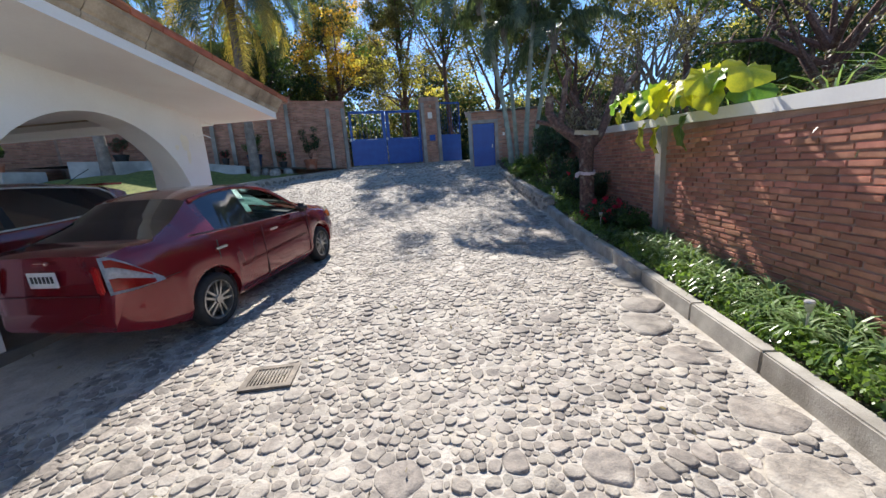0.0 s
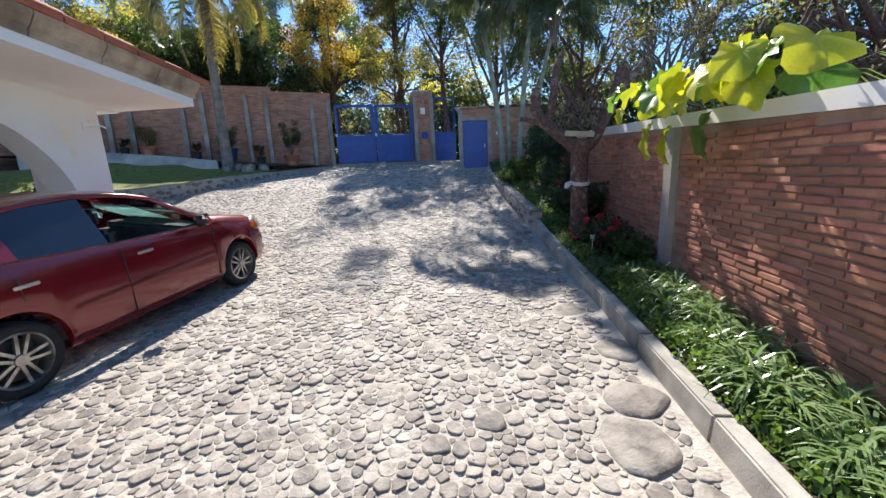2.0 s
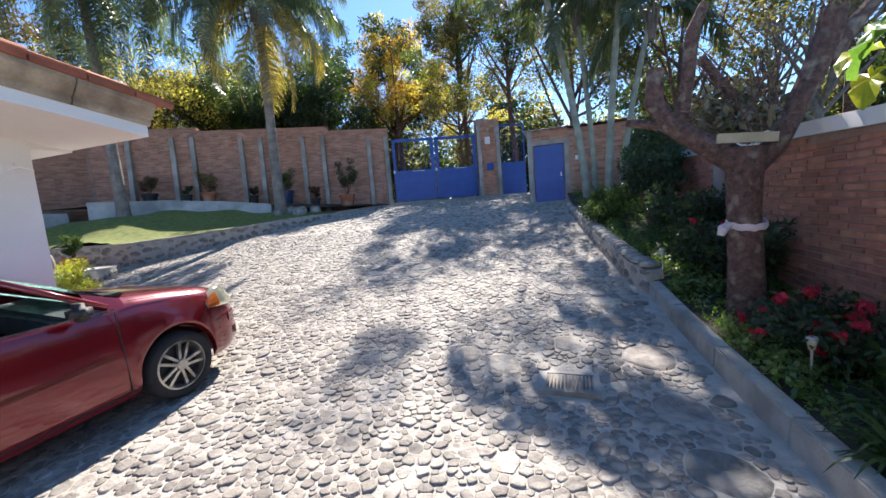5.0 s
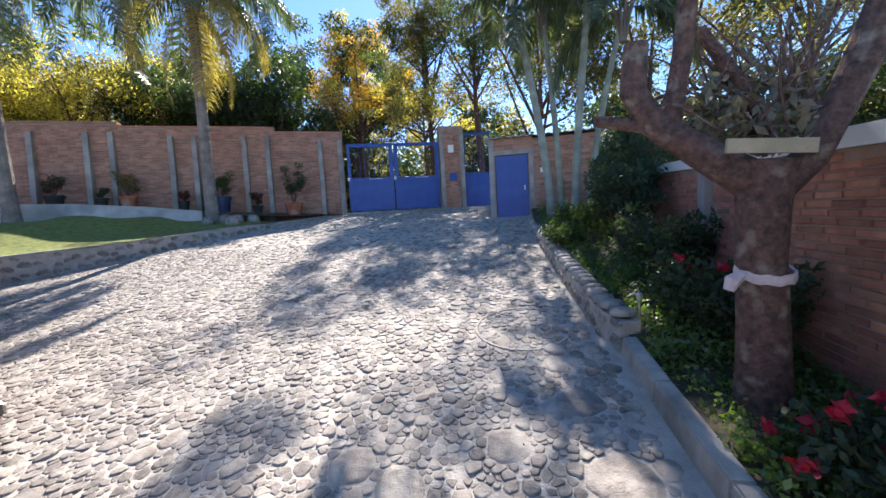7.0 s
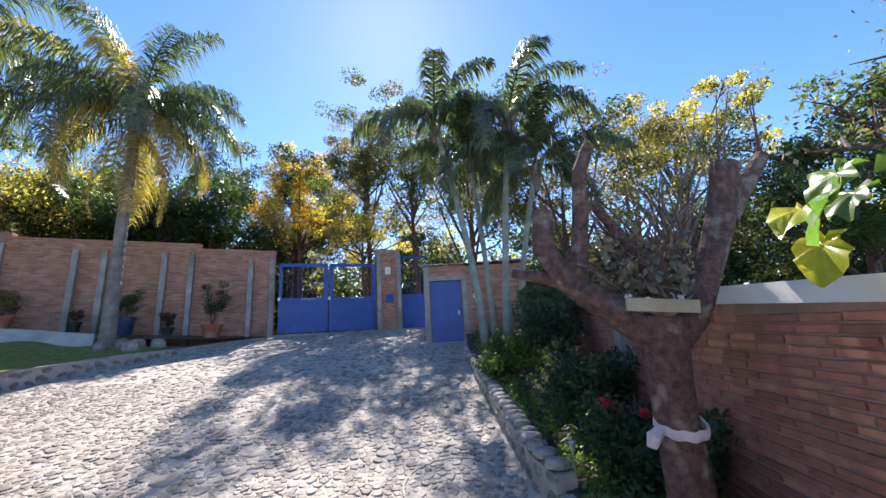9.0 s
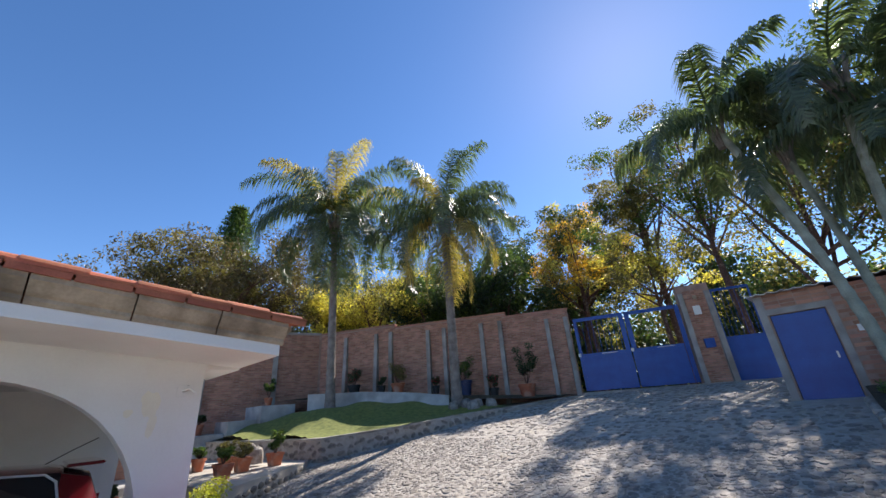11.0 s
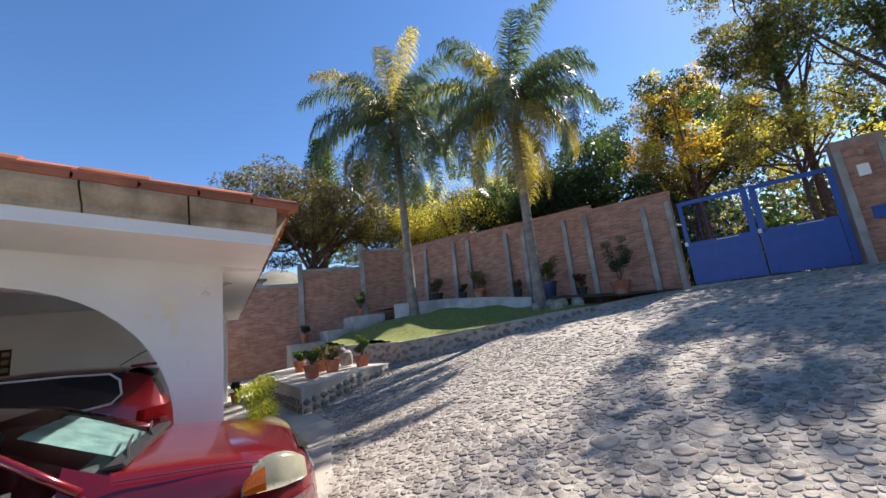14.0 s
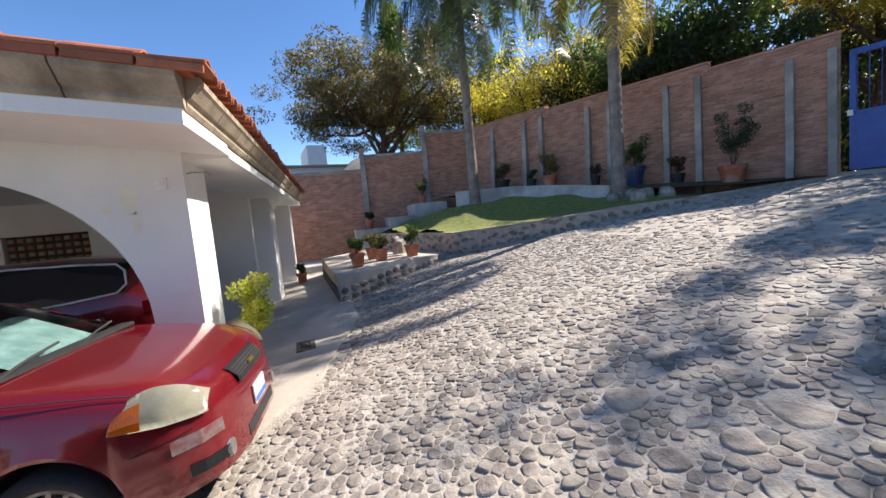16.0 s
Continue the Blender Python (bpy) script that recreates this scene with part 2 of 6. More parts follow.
# ---- bed, kerb and east wall ----
XW = 2.75
kerb = thing("kerb", "pale chipped concrete kerb along the planted bed", "kerb", kind="structure")
y = -3.0
while y < 8.6:
    ln = 0.95 + rng.uniform(-0.1, 0.15)
    y1 = min(y + ln, 8.7)
    bm = bmesh.new()
    a, b = K(y), K(y1)
    h0, h1 = H(0, y) + 0.17, H(0, y1) + 0.17
    pts = [(a, y, H(0, y) - 0.2), (a + 0.13, y, H(0, y) - 0.2), (a + 0.14, y, h0), (a + 0.02, y, h0)]
    pts2 = [(b, y1 - 0.006, H(0, y1) - 0.2), (b + 0.13, y1 - 0.006, H(0, y1) - 0.2), (b + 0.14, y1 - 0.006, h1), (b + 0.02, y1 - 0.006, h1)]
    v = [bm.verts.new(p) for p in pts + pts2]
    for f in ((0, 1, 2, 3), (7, 6, 5, 4), (0, 4, 5, 1), (1, 5, 6, 2), (2, 6, 7, 3), (3, 7, 4, 0)):
        bm.faces.new([v[i] for i in f])
    bmesh.ops.bevel(bm, geom=bm.edges[:], offset=0.012, segments=2, affect="EDGES")
    part("kerb_stone", bm, M["kerb"], kerb)
    y = y1


def rock(bm, c, rx, ry, rz, rot=0.0, n=8, rough=0.18, r=None):
    """A rounded, slightly uneven stone: rings of n points."""
    r = r or rng
    off = [1 + r.uniform(-rough, rough) for _ in range(n)]
    M3 = Matrix.Rotation(rot, 3, "Z")
    rings = []
    for k, (s, h) in enumerate(((1.0, -0.6), (1.0, 0.25), (0.82, 0.75), (0.45, 1.0))):
        rings.append([bm.verts.new(Vector(c) + M3 @ Vector((rx * s * off[i] * math.cos(2 * math.pi * i / n), ry * s * off[i] * math.sin(2 * math.pi * i / n), rz * (h + (r.uniform(-0.1, 0.1) if k > 1 else 0))))) for i in range(n)])
    for a, b in zip(rings, rings[1:]):
        for i in range(n):
            bm.faces.new((a[i], a[(i + 1) % n], b[(i + 1) % n], b[i]))
    bm.faces.new(rings[-1])


def stonewall(name, label, line, low, high, width, parent_kind="structure", size=0.2, cap=True, capmat="kerb"):
    """A rubble wall along a line, mortar core, face stones as parts, and a concrete cap."""
    w = thing(name, label, "garden wall", kind=parent_kind)
    for (x0, y0), (x1, y1) in zip(line, line[1:]):
        m, ln = along((x0, y0), (x1, y1))
        n = max(1, int(ln / 0.8))
        bm, bc = bmesh.new(), bmesh.new()
        for i in range(n):
            s0, s1 = ln * i / n, ln * (i + 1) / n
            pa, pb = m @ Vector((s0, 0, 0)), m @ Vector((s1, 0, 0))
            for q, lo, hi in ((bm, None, -0.05), (bc, -0.05, 0.0)):
                vs = []
                for s, p in ((s0, pa), (s1, pb)):
                    t = high(p.x, p.y)
                    z0 = low(p.x, p.y) - 0.1 if lo is None else t + lo
                    e = 0.0 if lo is None else 0.025
                    vs += [q.verts.new(m @ Vector((s, d, z))) for d, z in ((-e, z0), (width + e, z0), (width + e, t + hi), (-e, t + hi))]
                for f in ((0, 1, 5, 4), (1, 2, 6, 5), (2, 3, 7, 6), (3, 0, 4, 7), (3, 2, 1, 0), (4, 5, 6, 7)):
                    q.faces.new([vs[k] for k in f])
        part("wall_core", bm, M["mortar"], w)
        part("cap", bc, M[capmat], w) if cap else bc.free()
        s = 0.1
        while s < ln - 0.05:
            p = m @ Vector((s, 0, 0))
            z, t = low(p.x, p.y) + rng.uniform(0.03, 0.11), high(p.x, p.y) - 0.08
            step = size * rng.uniform(0.75, 1.15)
            while z < t:
                bs = bmesh.new()
                rock(bs, (0, 0, 0), step * rng.uniform(0.34, 0.6), size * rng.uniform(0.2, 0.42), 0.028, 0, 7, 0.28)
                ob = part("stone", bs, M["stone"], w)
                ob.matrix_basis = m @ Matrix.Translation((s + rng.uniform(-0.06, 0.06), 0.01, z)) @ Matrix.Rotation(radians(90), 4, "X") @ Matrix.Rotation(rng.uniform(-0.5, 0.5), 4, "Z")
                z += size * rng.uniform(0.6, 1.05)
            if not cap:
                bs = bmesh.new()
                rock(bs, (0, 0, 0), step * 0.5, width * 0.55, 0.045, 0, 8)
                ob = part("stone", bs, M["stone"], w)
                ob.matrix_basis = m @ Matrix.Translation((s, width * 0.5, high(p.x, p.y) - 0.005)) @ Matrix.Rotation(rng.uniform(-0.2, 0.2), 4, "Z")
            s += step
    return w


def along(p, q):
    """A frame whose x axis runs from p to q on the ground."""
    d = Vector((q[0] - p[0], q[1] - p[1], 0))
    return Matrix.Translation((p[0], p[1], 0)) @ Matrix.Rotation(math.atan2(d.y, d.x), 4, "Z"), d.length


stonewall("stone_edging", "low rubble stone edging of the planted bed", [(K(8.7), 8.7), (K(9.1), 9.1), (K(11.4), 11.4), (K(13.6), 13.6), (K(15.1), 15.1)][::-1],
          lambda x, y: H(x, y), lambda x, y: H(x, y) + float(np.interp(y, [8.7, 10, 14, 15], [0.34, 0.30, 0.14, 0.08])), 0.2, size=0.19, cap=False)


def bedh(x, y):
    return H(x, y) + float(np.interp(y, [8.5, 9.2], [0.13, 0.2])) + 0.03 * noise.noise(Vector((x * 2, y * 2, 0)))


bv = [(K(y) + 0.1 + (XW + 0.1 - K(y) - 0.1) * i / 6, y, bedh(0, y)) for y in np.linspace(-3, 15.6, 50) for i in range(7)]
mesh("bed", bv, [(j * 7 + i, j * 7 + i + 1, (j + 1) * 7 + i + 1, (j + 1) * 7 + i) for j in range(49) for i in range(6)], M["soil"], label="dark damp soil of the planted bed", kind="structure", smooth=True)


def walltop(y):
    return 1.80 + 0.045 * y


def wedge(name, x0, x1, y0, y1, z0, za, zb, material, label="", lo=None):
    """A wall or cap whose top climbs from za to zb."""
    bm = bmesh.new()
    v = [bm.verts.new(p) for p in ((x0, y0, z0), (x1, y0, z0), (x1, y0, za), (x0, y0, za), (x0, y1, lo if lo is not None else z0), (x1, y1, lo if lo is not None else z0), (x1, y1, zb), (x0, y1, zb))]
    for f in ((0, 1, 2, 3), (7, 6, 5, 4), (0, 4, 5, 1), (1, 5, 6, 2), (2, 6, 7, 3), (3, 7, 4, 0)):
        bm.faces.new([v[i] for i in f])
    return part(name, bm, material, label=label, kind="structure")


wedge("wall_east", XW + 0.02, XW + 0.2, -6, 16, -0.5, walltop(-6), walltop(16), M["joint"])
wedge("wall_cap", XW - 0.03, XW + 0.25, -6, 16, walltop(-6) + 0.003, walltop(-6) + 0.13, walltop(16) + 0.13, M["white"], "whitewashed concrete coping on the brick wall", lo=walltop(16) + 0.003)
for y in (-2.0, 2.05, 6.05, 10.1):
    boxed("wall_pilaster", (XW - 0.06, XW + 0.03, y - 0.09, y + 0.09, -0.3, walltop(y) - 0.004), M["concrete"] if y > 3 else M["white"], kind="structure")
boxed("wall_south", (-12, 3, -7.2, -7, -0.5, 3), M["white"], kind="structure")

# ---- shed ----
shed = thing("shed", "small brick utility shed with blue metal door and corrugated roof", "shed", (-0.25, 15.5, 1.5))
bm = bmesh.new()
box(bm, 0.0, 0.16, 0, 1.7, -0.6, 2.27)
box(bm, 0.16, 1.02, 0, 0.14, 1.83, 2.27)
box(bm, 0.16, 1.02, 0, 0.14, -0.6, 0.12)
box(bm, 1.02, 2.75, 0, 0.14, -0.6, 2.2)
box(bm, 2.6, 2.75, 0.14, 1.7, -0.6, 2.2)
box(bm, 0.16, 2.6, 1.56, 1.7, -0.6, 2.2)
part("wall", bm, M["joint"], shed)
bm = bmesh.new()
box(bm, 0.0, 0.13, -0.025, 0.0, -0.5, 2.25, bevel=0.006)
box(bm, 1.04, 1.15, -0.025, 0.0, 0.1, 1.95)
box(bm, 0.13, 1.04, -0.025, 0.0, 1.84, 1.95)
box(bm, 0.13, 1.9, -0.03, 0.0, -0.5, 0.12)
part("render_band", bm, M["concrete"], shed, "grey cement trim round the door")
door = boxed("door", (0.17, 1.01, 0.03, 0.06, 0.14, 1.82), M["blue"], shed, "blue sheet metal door", bevel=0.004)
for z in (0.16, 0.95, 1.74):
    boxed("rail", (0.19, 0.99, 0.022, 0.03, z, z + 0.05), M["blue"], door)
boxed("handle", (0.9, 0.93, -0.02, 0.022, 0.9, 1.02), M["roofmetal"], door)
bm = bmesh.new()
n = 46
xs = np.linspace(-0.12, 2.95, n)
rows_ = [[bm.verts.new((x, yy, 2.28 + 0.04 * (yy > 1) + 0.018 * math.cos(i * math.pi * 0.66) + 0.0 * x - 0.02 * (yy < 0))) for i, x in enumerate(xs)] for yy in (-0.2, 1.85)]
for i in range(n - 1):
    bm.faces.new((rows_[0][i], rows_[0][i + 1], rows_[1][i + 1], rows_[1][i]))
g = bmesh.ops.extrude_face_region(bm, geom=bm.faces[:])
for v in [q for q in g["geom"] if isinstance(q, bmesh.types.BMVert)]:
    v.co.z += 0.012
part("roof", bm, M["roofmetal"], shed, "corrugated sheet metal roof")
boxed("step", (0.02, 1.9, -0.35, -0.03, -0.15, 0.02), M["concrete"], shed, "cement step before the door", bevel=0.01)
boxed("switch_box", (1.32, 1.40, -0.03, 0.0, 1.32, 1.44), M["white"], shed)
bs = bmesh.new()
for j in range(33):
    z = -0.35 + j * 0.078
    x = 1.17 + (j % 2) * 0.12
    while x < 2.7:
        if z < 2.15 and z > 0.15 or x > 1.9:
            box(bs, x, min(x + 0.235, 2.74), -0.018, 0.0, z, z + 0.062)
        x += 0.25
for j in range(4):
    for i in range(4):
        box(bs, 0.15 + i * 0.25, 0.385 + i * 0.25, -0.012, 0.0, 1.97 + j * 0.076, 2.03 + j * 0.076)
part("brick", bs, M["brickdark"], shed, kind="stuff")

# ---- gate ----
mg, LG = along((-6.2, 19.05), (-2.75, 20.42))


def gateleaf(x0, x1, flip):
    g = thing("gate_leaf", "blue painted steel gate leaf with open upper panel", "gate", group="gate leaves")
    g.matrix_basis = mg @ Matrix.Translation((x0, 0, 2.16))
    w, h = x1 - x0, 2.62
    bm = bmesh.new()
    for a, b in ((0, 0.10), (w - 0.16, w)) if flip else ((0, 0.16), (w - 0.14, w)):
        box(bm, a, b, 0, 0.06, 0, h, bevel=0.004)
    box(bm, 0.07, w - 0.16, 0, 0.06, h - 0.12, h)
    box(bm, 0.07, w - 0.16, 0, 0.06, 1.2, 1.29)
    box(bm, 0.07, w - 0.16, 0, 0.06, 0, 0.07)
    part("frame", bm, M["blue"], g)
    boxed("panel", (0.07, w - 0.16, 0.02, 0.035, 0.07, 1.2), M["blue"], g, "blue sheet steel panel")
    if flip:
        for i in range(9):
            x = 0.12 + i * (w - 0.35) / 8
            bm = bmesh.new(); tube(bm, [(x, 0.03, 1.29), (x, 0.03, h - 0.12)], 0.008, 6); part("bar", bm, M["blue"], g)
    boxed("hinge", (-0.03, 0.06, -0.02, 0.0, 1.2, 1.32), M["roofmetal"], g)
    boxed("latch", (w * 0.45, w * 0.75, -0.02, 0.0, 1.24, 1.26), M["roofmetal"], g)
    return g


gateleaf(0.06, LG / 2 - 0.02, True)
gateleaf(LG / 2 + 0.02, LG - 0.04, False)


def brickface(bm, m, x0, x1, z0f, z1f, thick=0.015, bl=0.24, bh=0.05, jh=0.014, keep=None, ztop=6.0, zbot=0.0):
    """Courses of proud bricks on the plane y=0 of m (facing -y), between floor and top functions."""
    z, j = zbot, 0
    while z < ztop:
        x = x0 + (0 if j % 2 else 0.12) - 0.12
        while x < x1:
            a, b = max(x, x0), min(x + bl, x1)
            if b - a > 0.04 and z > z0f((a + b) / 2) and z + bh < z1f((a + b) / 2):
                d = thick * rng.uniform(0.5, 1.3)
                if keep is None or keep((a + b) / 2, z):
                    u = rng.uniform(-0.006, 0.006)
                    vs = [bm.verts.new(m @ Vector(p)) for p in ((a, 0, z), (b - 0.008, 0, z), (b - 0.008, 0, z + bh), (a, 0, z + bh), (a, -d, z + u + 0.003), (b - 0.01, -d, z + 0.003), (b - 0.01, -d, z + bh - 0.003 + u), (a + 0.002, -d, z + bh - 0.003))]
                    for f in ((4, 5, 6, 7), (0, 1, 5, 4), (1, 2, 6, 5), (2, 3, 7, 6), (3, 0, 4, 7)):
                        bm.faces.new([vs[k] for k in f])
            x += bl + rng.uniform(0.004, 0.016)
        z += bh + jh
        j += 1
    return bm


pier = thing("gate_pier", "brick gate pier between two grey cement posts", "pier", kind="structure")
mp = mg @ Matrix.Translation((LG + 0.02, -0.05, 0))
boxed("core", (0.0, 0.98, 0.0, 0.5, 1.8, 5.38), M["joint"], pier, m=mp)
bs = brickface(bmesh.new(), mp, 0.17, 0.8, lambda x: 2.05, lambda x: 5.2, ztop=5.3, zbot=2.05)
part("brick", bs, M["brickdark"], pier, kind="stuff")
for a in (0.0, 0.82):
    bm = bmesh.new()
    box(bm, a, a + 0.16, -0.16, 0.02, 1.9, 5.1)
    for v in bm.verts:
        if v.co.z > 4:
            v.co = mp @ Vector((v.co.x, v.co.y + 0.1, v.co.z))
        else:
            v.co = mp @ v.co
    part("post", bm, M["concrete"], pier)
boxed("meter_box", (0.34, 0.56, -0.10, -0.02, 4.32, 4.62), M["white"], pier, "small pale meter box", m=mp, bevel=0.01)
boxed("letterbox", (0.36, 0.66, -0.10, -0.02, 3.2, 3.5), M["blue"], pier, "blue metal letterbox", m=mp, bevel=0.01)
boxed("lamp", (0.44, 0.54, -0.12, -0.02, 4.85, 4.98), M["cantera"], pier, m=mp, bevel=0.01)
sg = thing("side_gate", "low blue steel pedestrian gate with open bars above", "gate")
sg.matrix_basis = mp @ Matrix.Translation((1.0, 0.1, 1.98))
boxed("panel", (0.02, 1.1, 0, 0.03, 0.03, 1.52), M["blue"], sg, bevel=0.004)
bm = bmesh.new(); box(bm, 0, 0.05, -0.01, 0.05, 0, 3.15); box(bm, 1.08, 1.13, -0.01, 0.05, 0, 3.15); box(bm, 0.05, 1.08, -0.01, 0.05, 3.07, 3.15); part("frame", bm, M["blue"], sg)
for i in range(7):
    bm = bmesh.new(); tube(bm, [(0.15 + i * 0.14, 0.02, 1.5), (0.15 + i * 0.14, 0.02, 3.1)], 0.008, 6); part("bar", bm, M["blue"], sg)
boxed("gate_sill", (-0.1, LG + 2.3, -0.2, 0.4, 1.9, 2.12), M["concrete"], m=mg, kind="structure", bevel=0.02)

# ---- north wall ----
WA, WB = (-16.0, 13.76), (-6.28, 19.05)
mw, LW = along(WA, WB)
tops = [(0.0, 3.75, 5.5), (3.75, 8.65, 5.33), (8.65, LW, 5.17)]


def ntop(x):
    return 5.5 if x < 3.7 else 5.37 if x < 8.6 else 5.2


def nfoot(x):
    return float(np.interp(x, [0, 3.5, 5.3, 8.4, 11, 12], [2.9, 2.85, 2.6, 2.2, 2.1, 2.1]))


for a, b, z in ((0, 3.7, 5.5), (3.7, 8.6, 5.37), (8.6, LW, 5.2)):
    boxed("wall_north", (a, b - 0.002, 0.0, 0.25, 1.0, z), M["joint"], m=mw, kind="structure")
    boxed("wall_top_course", (a - 0.02, b + 0.02, -0.04, 0.27, z + 0.003, z + 0.07), M["brickdark"], m=mw, kind="structure", bevel=0.01)
OFF = 1.57
for s in (2.9, 4.4, 5.1, 6.83, 7.55, 9.15, 9.93, 11.78, 12.5):
    x = s - OFF
    w = thing("buttress", "slender grey cement buttress leaning against the wall", "buttress", group="wall buttresses", kind="structure")
    bm = bmesh.new()
    box(bm, x - 0.08, x + 0.08, -0.30, 0.0, nfoot(x) - 0.4, ntop(x) - 0.28)
    for v in bm.verts:
        if v.co.z > 4.5 and v.co.y < -0.1:
            v.co.y = -0.11
    bmesh.ops.bevel(bm, geom=bm.edges[:], offset=0.01, segments=1, affect="EDGES")
    for v in bm.verts:
        v.co = mw @ v.co
    part("shaft", bm, M["concrete"], w)

# west wall in falling steps
WP = [(-16.0, 13.76, 5.5), (-16.4, 11.86, 5.5), (-16.7, 9.24, 4.7), (-17.1, 5.0, 4.12)]
for (x0, y0, _), (x1, y1, _), z in zip(WP, WP[1:], (5.5, 4.7, 4.12)):
    m, ln = along((x1, y1), (x0, y0))
    boxed("wall_west", (0.0, ln - 0.003, 0.0, 0.25, 0.0, z), M["joint"], m=m, kind="structure")
    boxed("wall_coping", (-0.02, ln, -0.03, 0.28, z + 0.003, z + 0.1), M["concrete"], m=m, kind="structure", bevel=0.01)
    boxed("wall_post", (-0.1, 0.1, -0.1, 0.3, 0.0, z + 0.35 if z > 4.2 else z), M["concrete"], m=m, kind="structure", bevel=0.01)
boxed("wall_far_west", (-17.1, -13.9, 4.9, 5.1, 0.0, 3.0), M["white"], kind="structure")

# ---- house ----


def slopebox(name, x0, x1, ys, lo, hi, material, parent=None, label="", kind="structure"):
    """A body between two heights that vary with y."""
    bm = bmesh.new()
    rings = [[bm.verts.new(p) for p in ((x0, y, lo(y)), (x1, y, lo(y)), (x1, y, hi(y)), (x0, y, hi(y)))] for y in ys]
    for a, b in zip(rings, rings[1:]):
        for i in range(4):
            bm.faces.new((a[i], a[(i + 1) % 4], b[(i + 1) % 4], b[i]))
    bm.faces.new(rings[0]); bm.faces.new(rings[-1][::-1])
    return part(name, bm, material, parent, label, kind)


SOF = lambda y: 2.76 + 0.112 * (6.8 - y)
AY, AR, AZ = 4.5, 1.48, 1.20        # arch centre, half span, spring height


def archwall(name, x0, x1, y0, y1, centres, top, material):
    """A wall in the y direction with round-headed openings."""
    ys = sorted({y0, y1} | {c + AR * math.cos(math.pi * k / 24) for c in centres for k in range(25)})
    bm = bmesh.new()

    def under(y):
        for c in centres:
            if abs(y - c) < AR - 1e-6:
                return AZ + math.sqrt(AR * AR - (y - c) ** 2) * 0.99
        return None
    for a, b in zip(ys, ys[1:]):
        mid = (a + b) / 2
        u = under(mid)
        if u is None:
            box(bm, x0, x1, a, b, -0.3, 1)
            for v in bm.verts[-4:]:
                v.co.z = top(v.co.y)
        else:
            ua, ub = (under(a) or AZ), (under(b) or AZ)
            v = [bm.verts.new(p) for p in ((x0, a, ua), (x1, a, ua), (x1, b, ub), (x0, b, ub), (x0, a, top(a)), (x1, a, top(a)), (x1, b, top(b)), (x0, b, top(b)))]
            for f in ((3, 2, 1, 0), (4, 5, 6, 7), (1, 2, 6, 5), (3, 0, 4, 7)):
                bm.faces.new([v[i] for i in f])
    bmesh.ops.remove_doubles(bm, verts=bm.verts[:], dist=0.0005)
    return part(name, bm, material, kind="structure", label="white plastered wall with round carport arches")


archwall("wall_arcade", -5.07, -4.65, -6.5, 6.4, (AY, AY - 3.45, AY - 6.9), lambda y: SOF(y) + 0.02, M["white"])
slopebox("roof_overhang", -4.7, -3.5, np.linspace(-6.5, 6.8, 15), lambda y: SOF(y), lambda y: SOF(y) + 0.11, M["white"], label="white plastered soffit and fascia of the gable")
boxed("column_return", (-5.32, -5.073, 5.95, 6.397, -0.2, 2.73), M["white"], kind="structure", label="white plastered return of the arcade column")
boxed("soffit_north", (-13.8, -4.705, 5.9, 6.8, 2.74, 2.83), M["white"], kind="structure", label="white soffit of the north eave")
boxed("ceiling", (-12, -5.073, -6.5, 5.9, 2.86, 2.96), M["white"], kind="structure", label="white plastered carport ceiling")
boxed("wall_back", (-9.4, -9.2, -6.5, 2.0, -0.2, 2.86), M["white"], kind="structure")
boxed("wall_back_high", (-9.4, -9.2, 3.3, 6.1, -0.2, 2.86), M["white"], kind="structure")
boxed("wall_back_low", (-9.4, -9.2, 2.0, 3.3, -0.2, 1.75), M["white"], kind="structure")
boxed("wall_back_head", (-9.4, -9.2, 2.0, 3.3, 2.3, 2.86), M["white"], kind="structure")
boxed("wall_behind", (-13.8, -9.41, 5.0, 5.2, -0.2, 2.8), M["white"], kind="structure")
boxed("column_porch", (-10.6, -9.9, 5.95, 6.4, -0.2, 2.74), M["white"], kind="structure", bevel=0.02)
boxed("column_porch", (-13.7, -13.2, 5.95, 6.5, -0.2, 2.74), M["white"], kind="structure", bevel=0.02)
boxed("column_capital", (-10.65, -9.85, 5.92, 6.45, 2.5, 2.62), M["white"], kind="structure", bevel=0.02)
# pierced brick vent in the back wall
vent = thing("wall_vent", "pierced dark brick screen in the carport back wall", "vent", kind="structure")
boxed("panel", (-9.42, -9.32, 2.0, 3.3, 1.75, 2.3), M["soil"], vent)
for i in range(9):
    for j in range(4):
        boxed("screen_block", (-9.32, -9.27, 2.04 + i * 0.14, 2.12 + i * 0.14, 1.79 + j * 0.13, 1.86 + j * 0.13), M["cantera"] if (i + j) % 2 else M["brickdark"], vent)
# carved stone cornice under the tiles
corn = thing("cornice", "weathered carved stone cornice blocks with black stains", "cornice", kind="structure")


